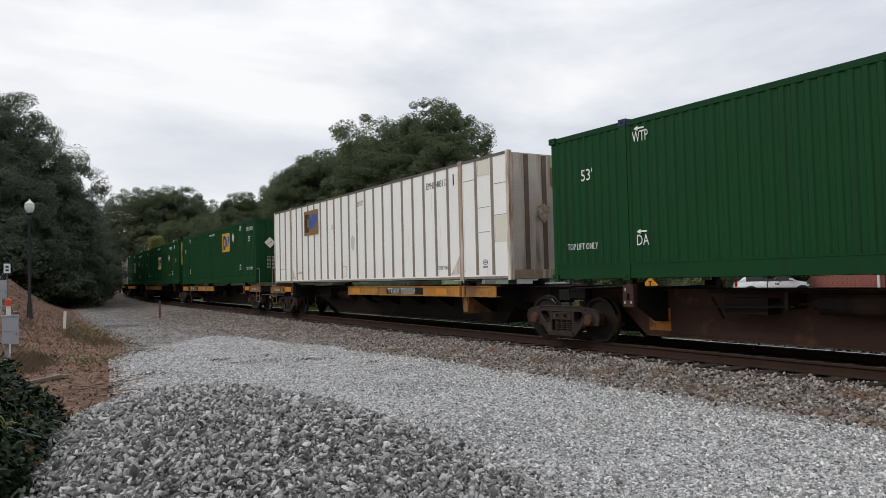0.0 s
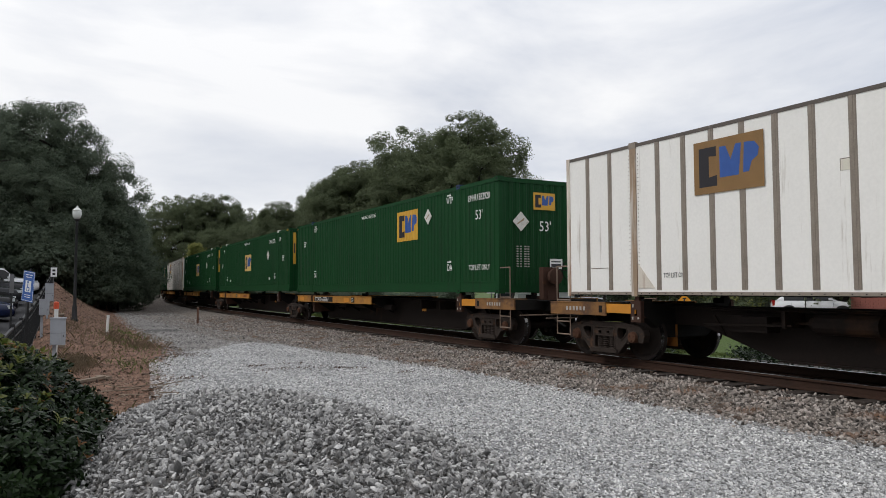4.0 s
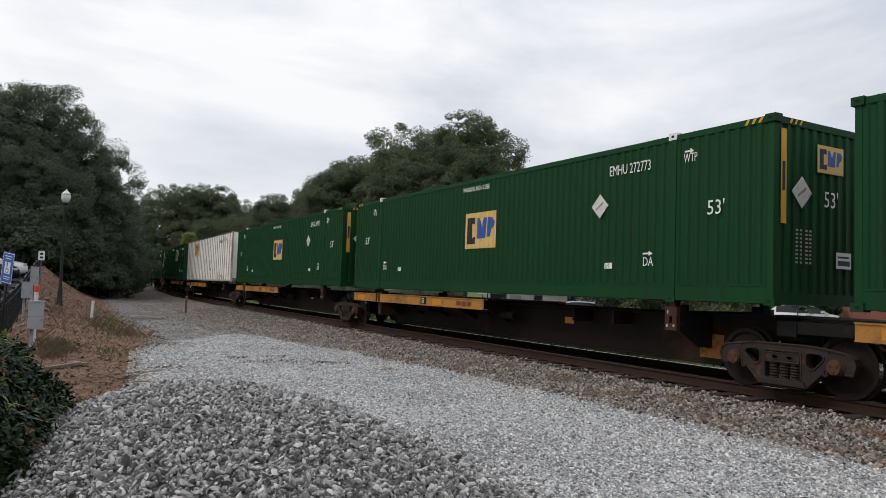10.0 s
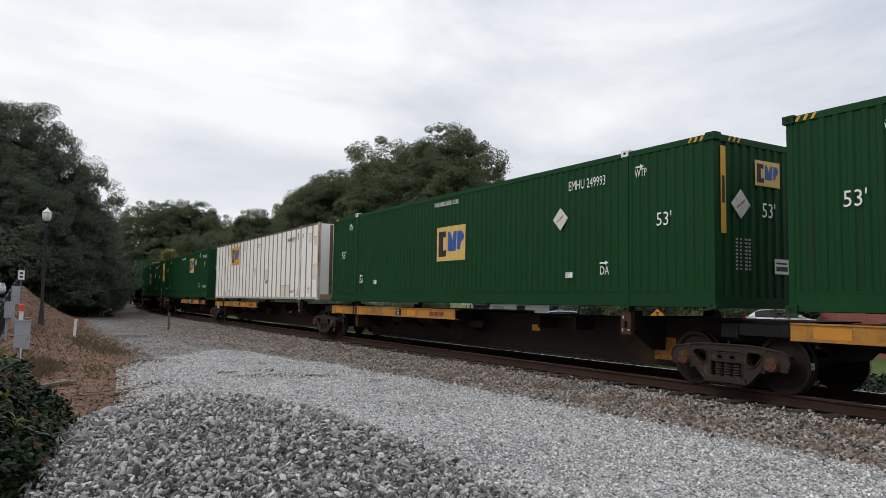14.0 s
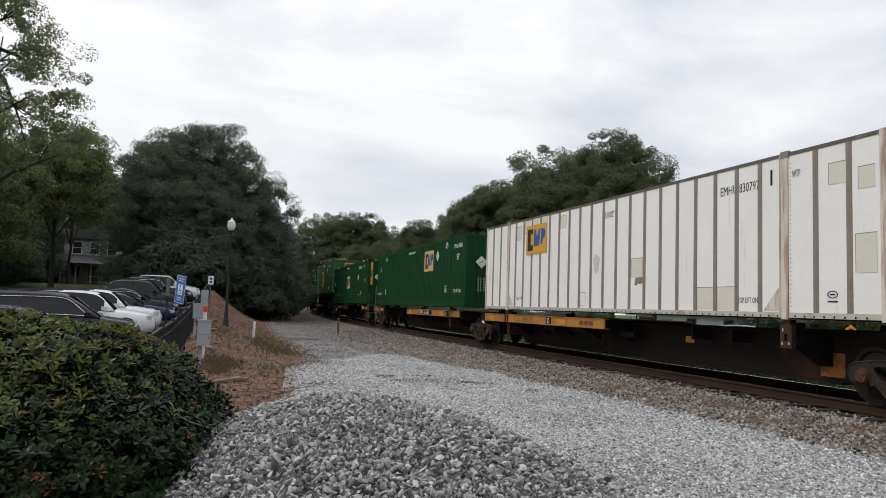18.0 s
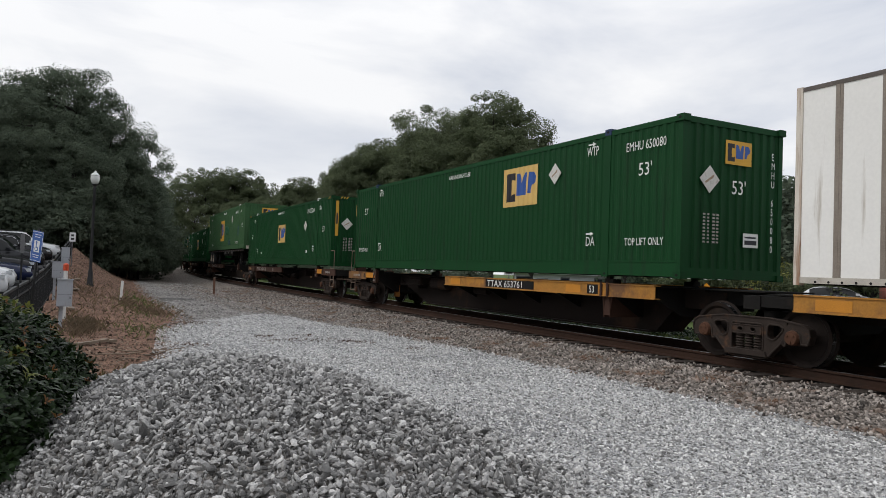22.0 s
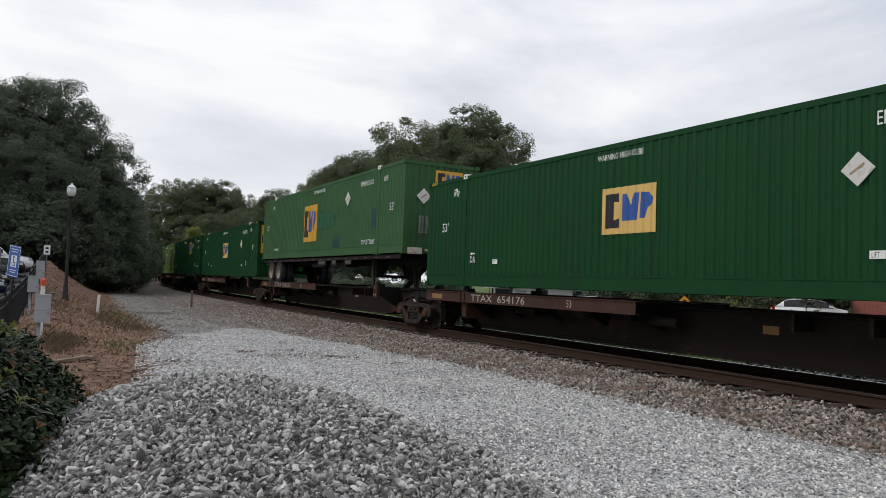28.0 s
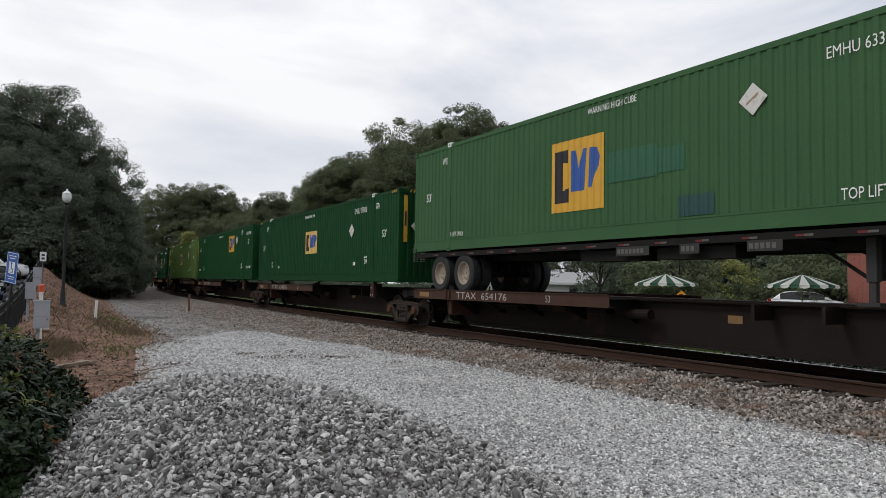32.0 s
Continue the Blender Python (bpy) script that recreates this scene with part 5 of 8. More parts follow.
    # plates and lettering on the near sill
    if paint == "yellow":
        for u, w in ((u0 + 0.35, 0.55), (u0 + 5.6, 0.5)):
            o = part("bright_patch", boxes((0, w, 0, 0.16, 0, 0.002)), M["patch_orange"], near, "bright reflective yellow patch")
            o.matrix_basis = side_at(u, 0.855, -0.012)
        if marks:
            o = part("black_patch", boxes((0, 2.15, 0, 0.19, 0, 0.002)), M["black"], near, "black number panel")
            o.matrix_basis = side_at(u0 + (2.75 if bright else 2.25), 0.845, -0.012)
            lettering(o, number, 0.155, Matrix.Translation((0.08, 0.018, 0.0015)), "letter", 1.24)
        else:
            o = part("red_mark", boxes((0, 0.22, 0.02, 0.13, 0, 0.002), (0.26, 0.48, 0.02, 0.13, 0, 0.002), (0.52, 0.74, 0.02, 0.13, 0, 0.002)), M["red_dull"], near, "faded red bars")
            o.matrix_basis = side_at(u0 + 6.9, 0.860, -0.012)
        if not bright:
            o = part("black_patch", boxes((0, 0.34, 0, 0.19, 0, 0.002)), M["black"], near)
            o.matrix_basis = side_at(u0 + (6.32 if marks else 4.9), 0.845, -0.012)
            lettering(o, "53", 0.14, Matrix.Translation((0.06, 0.025, 0.0015)), "letter", 0.85)
    else:
        lettering(near, number.replace(" ", "  "), 0.17, side_at(u0 + 2.4, 0.855, -0.012), "letter_worn", 1.55)
        o = part("faded_patch", boxes((0, 0.55, 0, 0.13, 0, 0.002)), M["logo_brown"], near, "faded orange reflector patch")
        o.matrix_basis = side_at(u0 + 0.35, 0.865, -0.012)
        lettering(near, "53", 0.15, side_at(u0 + 6.2, 0.865, -0.012), "letter_worn", 0.85)
    # ends
    for end, sy, kind in (("front", -1, front), ("rear", 1, rear)):
        gap = {"joint": reach, "coupler": inset}[kind]
        yb = sy * (hl + gap)

        def saddle(sy=sy, kind=kind, gap=gap):
            bm = bmesh.new()
            e = sy * (hl + (max(gap, 0.3) if kind == "joint" else 0.95))
            a, b = sorted((sy * (hl - 1.0), e))
            bx(bm, -0.34, 0.34, a, b, 0.78, 1.025)
            bx(bm, -0.62, 0.62, a, b, 1.025, 1.05)
            if kind == "joint" and end == "rear":
                # the bearing block and side arms over the shared truck
                bx(bm, -0.98, 0.98, sy * (hl + gap) - 0.16, sy * (hl + gap) + 0.16, 0.80, 1.02)
                a, b = sorted((sy * (hl - 0.5), sy * (hl + gap)))
                for sx in (-1, 1):
                    bx(bm, sx * 0.9 - 0.06, sx * 0.9 + 0.06, a, b, 0.84, 1.02)
            if kind == "coupler":
                a, b = sorted((sy * (hl - 0.3), sy * (hl + 0.62)))
                bx(bm, -1.24, 1.24, a, b, 1.03, 1.06)
                a, b = sorted((sy * (hl + 0.52), sy * (hl + 0.62)))
                bx(bm, -1.24, 1.24, a, b, 0.82, 1.06)
                a, b = sorted((sy * (hl + 0.62), sy * (hl + 1.34)))
                bx(bm, -0.13, 0.13, a, b, 0.72, 0.96)
                prism(bm, [(-0.16, 0.74), (0.16, 0.74), (0.16, 0.94), (-0.16, 0.94)], "y", sy * (hl + 1.20) - 0.1, sy * (hl + 1.20) + 0.1)
                tube(bm, (-0.3, sy * (hl + 0.6), 0.72), (-0.25, sy * (hl + 1.25), 0.42), 0.025, n=6)
            return bm
        shared("end_frame", car_mesh(("end_frame", sy, kind, gap), saddle, "black" if paint == "yellow" else "spine"), c)
        if kind == "coupler" or end == "rear":
            bogie(c, yb)
        if kind == "coupler":
            for sx in (1, -1):
                def end_plate(sy=sy, sx=sx):
                    a, b = sorted((sy * (hl - 1.15), sy * (hl + 0.62)))
                    p, q = sorted((sx * 1.29, sx * 1.25))
                    p2, q2 = sorted((sx * 1.30, sx * 0.9))
                    return boxes((p, q, a, b, 0.82, 1.0701), (p2, q2, a, b, 1.07, 1.085))
                plate = shared("end_plate", car_mesh(("end_plate", sy, sx, paint), end_plate, "stay_rust" if paint == "yellow" else "oxide"), c, None, "worn steel end plate")
            o = part("slot", boxes((-0.05, 0.05, -0.07, 0.07, 0, 0.003)), M["black"], plate)
            o.matrix_basis = Matrix.Translation((-1.291, sy * (hl - 1.0), 0.95)) @ SIDE
            o = part("bright_patch", boxes((-0.40, 0.40, -0.09, 0.09, 0, 0.02)), M["patch_orange"], plate, "bright reflective yellow patch")
            o.matrix_basis = Matrix.Translation((-1.262, sy * (hl - 1.57), 0.97)) @ SIDE
            bars = boxes(*[(0.11 * i, 0.11 * i + 0.06, -0.04, 0.04, 0, 0.002) for i in range(6)])
            o = part("worn_marking", bars, M["letter_worn"], plate)
            o.matrix_basis = Matrix.Translation((-1.291, sy * (hl - 0.25) + 0.33, 0.95)) @ SIDE

            def ladder(sy=sy):
                bm = bmesh.new()
                for x, y in ((-1.26, sy * (hl + 0.20)), (1.26, sy * (hl + 0.20))):
                    for dy in (-0.22, 0.22):
                        tube(bm, (x, y + dy, 0.38), (x, y + dy, 1.85), 0.014, n=6)
                    for z in (0.39, 0.66, 1.12, 1.84):
                        tube(bm, (x, y - 0.22, z), (x, y + 0.22, z), 0.016, n=6)
                tube(bm, (-1.26, sy * (hl + 0.82), 0.70), (1.26, sy * (hl + 0.82), 0.70), 0.016, n=6)
                return bm
            shared("ladder", car_mesh(("ladder", sy), ladder, "ladder"), c, None, "rusty ladder and grab irons")
            if end == "front":
                def brake():
                    bm = boxes((-0.42, 0.05, -hl - 0.62, -hl - 0.45, 1.05, 1.85), (-0.30, -0.08, -hl - 0.66, -hl - 0.60, 0.80, 1.30), bevel=0.02)
                    lathe(bm, [(0.05, -hl - 0.80), (0.20, -hl - 0.78), (0.21, -hl - 0.74), (0.16, -hl - 0.60)], 14, "y", (-0.15, 0, 1.62))
                    return bm
                shared("brake_stand", car_mesh(("brake_stand",), brake, "oxide"), c, None, "rusty hand brake stand")
                def brake_wheel():
                    bm = bmesh.new()
                    for k in range(16):
                        a, b = 2 * math.pi * k / 16, 2 * math.pi * (k + 1) / 16
                        tube(bm, (0.35 + 0.26 * math.cos(a), -hl - 0.70, 1.78 + 0.26 * math.sin(a)), (0.35 + 0.26 * math.cos(b), -hl - 0.70, 1.78 + 0.26 * math.sin(b)), 0.013, n=5)
                    for k in range(4):
                        a = math.pi * k / 2
                        tube(bm, (0.35, -hl - 0.68, 1.78), (0.35 + 0.26 * math.cos(a), -hl - 0.70, 1.78 + 0.26 * math.sin(a)), 0.012, n=5)
                    return bm
                shared("brake_wheel", car_mesh(("brake_wheel",), brake_wheel, "black"), c, None, "round hand brake wheel")
    # a brake cylinder and pipe on the girder
    def pipework():
        bm = bmesh.new()
        tube(bm, (-0.56, 1.9, 0.80), (-0.56, 2.9, 0.80), 0.17, n=14)
        tube(bm, (-0.56, 2.9, 0.80), (-0.56, 3.0, 0.80), 0.11, n=14)
        tube(bm, (-0.50, -6.0, 0.98), (-0.50, 5.0, 0.98), 0.025, n=6)
        tube(bm, (-0.60, 3.0, 0.80), (-0.54, 4.6, 0.74), 0.022, n=6)
        bx(bm, -0.60, -0.40, 0.7, 1.3, 0.66, 0.94)
        bx(bm, -0.72, -0.40, 3.7, 4.5, 0.62, 0.88)
        tube(bm, (-0.80, 3.2, 0.76), (-0.80, 4.9, 0.72), 0.02, n=6)
        tube(bm, (-0.90, 4.6, 0.90), (-0.62, 4.6, 0.54), 0.025, n=6)
        tube(bm, (-0.66, -0.6, 0.70), (-0.66, 0.1, 0.70), 0.10, n=12)
        for y in (-4.2, -3.0, 3.3):
            bx(bm, -0.86, -0.36, y - 0.03, y + 0.03, 0.72, 0.98)
        return bm
    shared("brake_gear", car_mesh(("brake_gear",), pipework, "spine"), c)
    o = part("tag_plate", boxes((0, 0.30, 0, 0.14, 0, 0.003)), M["patch_orange" if paint == "yellow" else "logo_brown"], c)
    o.matrix_basis = Matrix.Translation((-0.366, hl - 10.2, 0.62)) @ SIDE
    return c


M["stay_rust"] = material("rust_worn_yellow_steel", (0.22, 0.105, 0.032), 0.75, vary=0.3, scale=3, fine=40, dirt=(0.09, 0.045, 0.025), dirt_at=0.46, dirt_scale=2.2)
M["patch_rust"] = material("worn_orange_girder_paint", (0.36, 0.135, 0.025), 0.75, vary=0.25, scale=5, dirt=(0.07, 0.035, 0.02), dirt_at=0.48, dirt_scale=4)
M["ladder"] = material("dusty_grab_iron", (0.19, 0.135, 0.10), 0.75, vary=0.3, scale=6)
M["tape_red"] = material("dull_red_tape", (0.12, 0.012, 0.010), 0.6, vary=0.15)
M["grime_dark"] = material("dark_grimy_rail", (0.115, 0.098, 0.085), 0.75, vary=0.3, scale=2.5, fine=40, dirt=(0.30, 0.26, 0.22), dirt_at=0.58, dirt_scale=2)
M["cream_patch"] = material("cream_repair_paint", (0.70, 0.66, 0.56), 0.55, vary=0.06, scale=3, dirt=(0.45, 0.38, 0.30), dirt_at=0.64, dirt_scale=3)
M["post_rust"] = material("brown_stained_post", (0.14, 0.095, 0.068), 0.75, vary=0.25, scale=3, dirt=(0.20, 0.11, 0.06), dirt_at=0.55, dirt_scale=2, streak=True)
M["sill_pale"] = material("soiled_pale_rail", (0.50, 0.46, 0.40), 0.65, vary=0.2, scale=3, dirt=(0.22, 0.17, 0.13), dirt_at=0.55, dirt_scale=2.5)
M["rust_white"] = material("rust_stained_white_paint", (0.66, 0.60, 0.52), 0.65, vary=0.12, scale=3, dirt=(0.27, 0.13, 0.06), dirt_at=0.49, dirt_scale=2.2, streak=True)


def chassis(s0):
    """A road chassis that carries a container: frame, tandem axles at the rear, landing gear at the front."""
    hl = CL / 2
    c = empty("container_chassis", line_pose(s0, RAIL_Z + 1.055), "black steel road trailer chassis with tandem wheels under a container", "trailer")
    bm = bmesh.new()
    for s in (-1, 1):
        a, b = sorted((s * 0.38, s * 0.50))
        bx(bm, a, b, -hl + 0.2, hl - 0.1, 0.82, 1.06)
    for k in range(14):
        y = -hl + 0.4 + k * (CL - 0.8) / 13
        bx(bm, -1.22, 1.22, y - 0.05, y + 0.05, 0.94, 1.07)
    bx(bm, -1.26, -1.20, -hl + 0.2, hl - 0.1, 0.96, 1.08)
    bx(bm, 1.20, 1.26, -hl + 0.2, hl - 0.1, 0.96, 1.08)
    part("frame", bm, M["black"], c)
    tapes = {}
    for key in ("tape_dull", "tape_red"):
        bm = boxes((-1.266, -1.260, 0, 0.14, 0.995, 1.03))
        tapes[key] = bpy.data.meshes.new("reflector_tape")
        bm.to_mesh(tapes[key])
        bm.free()
        tapes[key].materials.append(M[key])
    for k in range(16):
        y = -hl + 1.0 + k * 0.92
        shared("reflector_tape", tapes["tape_dull"], c, Matrix.Translation((0, y, 0)))
        shared("reflector_tape", tapes["tape_red"], c, Matrix.Translation((0, y + 0.14, 0)))
    tyre = bmesh.new()
    lathe(tyre, [(0.30, -0.12), (0.44, -0.14), (0.50, -0.10), (0.51, 0.0), (0.50, 0.10), (0.44, 0.14), (0.30, 0.12)], 28, "x", caps=False)
    me_t = bpy.data.meshes.new("tyre")
    tyre.to_mesh(me_t)
    tyre.free()
    me_t.materials.append(M["rubber"])
    rim = bmesh.new()
    lathe(rim, [(0.02, -0.02), (0.12, -0.03), (0.13, -0.01), (0.20, 0.0), (0.25, -0.02), (0.28, -0.115), (0.31, -0.12), (0.31, 0.1)], 24, "x", caps=False)
    for k in range(8):
        a = 2 * math.pi * k / 8
        tube(rim, (-0.035, 0.165 * math.cos(a), 0.165 * math.sin(a)), (0.0, 0.165 * math.cos(a), 0.165 * math.sin(a)), 0.016, n=6)
    me_r = bpy.data.meshes.new("rim")
    rim.to_mesh(me_r)
    rim.free()
    me_r.materials.append(M["rim_tan"])
    for y in (hl - 1.45, hl - 2.68):
        axle = bmesh.new()
        tube(axle, (-1.1, y, 0.51), (1.1, y, 0.51), 0.07, n=10)
        bx(axle, -0.6, -0.4, y - 0.25, y + 0.25, 0.5, 0.84)
        bx(axle, 0.4, 0.6, y - 0.25, y + 0.25, 0.5, 0.84)
        part("axle", axle, M["black"], c)
        for x in (-1.12, -0.80, 0.80, 1.12):
            w = shared("tyre", me_t, c, Matrix.Translation((x, y, 0.51)))
            shared("rim", me_r, w, None if x < 0 else pose(0, 0, 0, 0, 0, 180))
    for s in (-1, 1):
        bm = boxes((s * 0.85 - 0.065, s * 0.85 + 0.065, -hl + 3.07, -hl + 3.21, 0.34, 0.95), (s * 0.85 - 0.045, s * 0.85 + 0.045, -hl + 3.09, -hl + 3.19, 0.05, 0.36), (s * 0.85 - 0.15, s * 0.85 + 0.15, -hl + 2.98, -hl + 3.30, 0.0, 0.05), bevel=0.01)
        part("landing_leg", bm, M["leg"], c, "dark steel landing leg")
        bm = bmesh.new()
        tube(bm, (s * 0.85, -hl + 3.15, 0.35), (s * 0.45, -hl + 4.2, 0.9), 0.03, n=6)
        part("leg_brace", bm, M["black"], c)
    bm = bmesh.new()
    prism(bm, [(0.16, 0.95), (0.36, 0.36), (0.78, 0.22), (0.78, 0.95)], "y", -hl + 3.10, -hl + 3.16)
    prism(bm, [(-0.78, 0.95), (-0.78, 0.50), (-0.55, 0.40), (-0.20, 0.95)], "y", -hl + 3.10, -hl + 3.16)
    bx(bm, -0.78, 0.78, -hl + 3.11, -hl + 3.15, 0.36, 0.46)
    part("leg_gusset", bm, M["black"], c, "dark plate brace between the landing legs")
    bm = boxes((-0.55, 0.55, -hl + 0.45, -hl + 1.35, 0.72, 0.82), bevel=0.02)
    for s in (-1, 1):
        prism(bm, [(-hl + 0.62, 0.0), (-hl + 0.78, 0.0), (-hl + 0.98, 0.73), (-hl + 0.78, 0.73)], "x", s * 0.42 - 0.04, s * 0.42 + 0.04)
    tube(bm, (0, -hl + 2.35, 0.06), (0, -hl + 1.0, 0.70), 0.10, 0.085, n=10)
    part("kingpin_stand", bm, M["black"], c, "black trailer hitch with a diagonal strut")
    for y0, y1 in ((-hl + 5.2, -hl + 6.9), (-hl + 7.3, -hl + 9.0)):
        part("side_box", boxes((-1.10, -0.60, y0, y1, 0.72, 0.93), bevel=0.02), M["black"], c)
    for y, w in ((-hl + 4.55, 0.62), (-hl + 6.0, 0.42), (-hl + 7.35, 0.85)):
        o = part("data_plate", boxes((0, w, 0, 0.17, 0, 0.004)), M["leg"], c, "dull grey data plate")
        o.matrix_basis = Matrix.Translation((-1.27, y + w / 2, 0.80)) @ SIDE
        tagged(part("fine_print", boxes(*[(0.04 + 0.1 * i, 0.11 + 0.1 * i, 0.04, 0.13, 0.0045, 0.006) for i in range(int(w / 0.1) - 1)]), M["tape_dull"], o), kind="stuff")
    return c


# Every unit: its middle along the line at the start, what it carries, and how its car ends.
# how far the train has rolled, second by second
ROLLED = [-0.00, 4.39, 8.71, 12.89, 17.04, 21.17, 25.30, 29.57, 33.83, 37.94, 42.11, 46.36, 50.57, 54.74, 58.88, 63.11, 67.40, 71.66, 75.91, 80.26, 84.57, 88.74, 93.01, 97.43, 101.86, 106.27, 110.64, 114.99, 119.33, 123.57, 127.81, 132.09, 136.46]
MOVERS = []


def add_unit(s_front, build, deck=(0.0, 8.2), paint="yellow", number="TTAX 653761", front="joint", rear="joint", reach=1.2, girder="spine", marks=True, inset=-0.87):
    mid = s_front + CL / 2
    MOVERS.append((build(mid), mid))
    MOVERS.append((flat_car(mid, deck, paint, number, front, rear, reach, girder, False, marks, inset), mid))


LEFT, RIGHT = (0.0, 8.2), (7.3, 15.55)
add_unit(-22.2, lambda s: green_container(s, "b", "EMHU 248817"), LEFT, "yellow", "TTAX 753339", girder="oxide")
add_unit(-4.78, lambda s: green_container(s, "a", "EMHU 650231"), RIGHT, "yellow", "TTAX 753339", reach=0.10, girder="oxide")
add_unit(12.84, lambda s: white_container(s, "EMHU 483117", True), RIGHT, "yellow", "TTAX 753339", "joint", "coupler")
add_unit(31.62, lambda s: green_container(s, "a", "EMHU 832920", lift=False), LEFT, "yellow", "TTAX 653761", "coupler", "joint", 1.22)
add_unit(48.99, lambda s: green_container(s, "b", "EMHU 272773"), LEFT, reach=1.27, marks=False)
add_unit(66.42, lambda s: green_container(s, "b", "EMHU 249993"), LEFT, reach=1.26, marks=False)
add_unit(84.02, lambda s: white_container(s, "EMHU 830797"), LEFT, reach=0.98, marks=False)
add_unit(102.38, lambda s: green_container(s, "a", "EMHU 650080", bright=False), RIGHT, "yellow", "TTAX 653761", "joint", "coupler", inset=-0.55)
add_unit(121.42, lambda s: green_container(s, "b", "EMHU 272606"), LEFT, "oxide", "TTAX 654176", "coupler", "joint", 1.22)
mid = 139.19 + CL / 2
MOVERS.append((green_container(mid, "c", "EMHU 633612", "green_faded", 2.160, "faded green corrugated freight container with repaint patches on a road chassis"), mid))
MOVERS.append((chassis(mid), mid))
MOVERS.append((flat_car(mid, LEFT, "oxide", "TTAX 654176", low=True), mid))
add_unit(156.40, lambda s: green_container(s, "b", "EMHU 270118"), LEFT, "oxide", "TTAX 654176")
add_unit(173.85, lambda s: green_container(s, "a", "EMHU 831405"), LEFT, "oxide", "TTAX 654176")
add_unit(191.10, lambda s: green_container(s, "b", "EMHU 274430", "green_light", label="light yellow-green corrugated freight container on a railway flat car"), RIGHT, "oxide", "TTAX 654176", "joint", "coupler")
add_unit(209.60, lambda s: green_container(s, "b", "EMHU 249120"), LEFT, "yellow", "TTAX 653802", "coupler", "joint")
add_unit(227.00, lambda s: white_container(s, "EMHU 481126"), LEFT, "yellow", "TTAX 653802")
add_unit(244.40, lambda s: green_container(s, "a", "EMHU 650744"), LEFT, "yellow", "TTAX 653802")


# ---- trees and shrubs ----
def leaf_quads(rng, centres, normals, size, spread_n=0.9, aspect=0.6, lean=False):
    """Small bent leaves: four-cornered blades at the given places, turned about their normals."""
    n = len(centres)
    nrm = normals + rng.normal(0, spread_n, (n, 3))
    nrm /= np.linalg.norm(nrm, axis=1, keepdims=True) + 1e-9
    ref = rng.normal(0, 1, (n, 3))
    a = np.cross(nrm, ref)
    a /= np.linalg.norm(a, axis=1, keepdims=True) + 1e-9
    b = np.cross(nrm, a)
    s = (size * rng.uniform(0.6, 1.25, n))[:, None]
    if lean:
        v = np.stack([centres - a * s * 0.5, centres + b * s * aspect, centres + a * s * 0.5], 1)
        return v.reshape(-1, 3), np.arange(3 * n).reshape(n, 3)
    v = np.stack([centres - a * s * 0.5, centres + b * s * aspect * 0.5 + nrm * s * 0.08, centres + a * s * 0.5, centres - b * s * aspect * 0.5 + nrm * s * 0.08], 1)
    return v.reshape(-1, 3), np.arange(4 * n).reshape(n, 4)


def crown_arrays(rng, lobes, clumps, per, leaf, clump_r):
    """Leaves in clumps on the outside of several lobes (centre, radii)."""
    vs, fs, off = [], [], 0
    weights = np.array([r[0] * r[1] + r[0] * r[2] for _, r in lobes])
    pick = rng.choice(len(lobes), clumps, p=weights / weights.sum())
    cents = np.array([c for c, _ in lobes])[pick]
    radii = np.array([r for _, r in lobes])[pick]
    d = rng.normal(0, 1, (clumps, 3))
    d /= np.linalg.norm(d, axis=1, keepdims=True)
    d[:, 2] = np.where(d[:, 2] < -0.8, -d[:, 2], d[:, 2])
    rad = rng.uniform(0.80, 1.0, clumps)
    cc = cents + d * radii * rad[:, None]
    cr = clump_r * rng.uniform(0.6, 1.3, clumps)
    m = clumps * per
    which = np.repeat(np.arange(clumps), per)
    e = rng.normal(0, 1, (m, 3))
    e /= np.linalg.norm(e, axis=1, keepdims=True)
    pos = cc[which] + e * (cr[which] * rng.uniform(0.35, 1.0, m) ** 0.5)[:, None] * np.array([1.15, 1.15, 0.8])
    nor = e * 0.55 + d[which] * 0.7 + np.array([0, 0, 0.45])
    return leaf_quads(rng, pos, nor, leaf, 0.55, 0.8, True)


def limbs(bm, rng, base, top, r, targets):
    """A tapered, slightly bent trunk with limbs to the lobes."""
    base, top = Vector(base), Vector(top)
    pts = [base.lerp(top, k / 5) + Vector((rng.normal(0, 0.12), rng.normal(0, 0.12), 0)) * (0 if k == 0 else 1) for k in range(6)]
    for k in range(5):
        tube(bm, pts[k], pts[k + 1], r * (1 - 0.15 * k) * (1.25 if k == 0 else 1), r * (1 - 0.15 * (k + 1)), 9, caps=False)
    for t in targets:
        t = Vector(t)
        k = rng.integers(2, 6)
        p = pts[k]
        mid = p.lerp(t, 0.5) + Vector((rng.normal(0, 0.25), rng.normal(0, 0.25), 0.25))
        tube(bm, p, mid, r * 0.42, r * 0.26, 7, caps=False)
        tube(bm, mid, t, r * 0.26, r * 0.08, 6, caps=False)
        for _ in range(2):
            q = t + Vector(rng.normal(0, 0.9, 3))
            tube(bm, mid.lerp(t, 0.5), q, r * 0.14, r * 0.04, 5, caps=False)


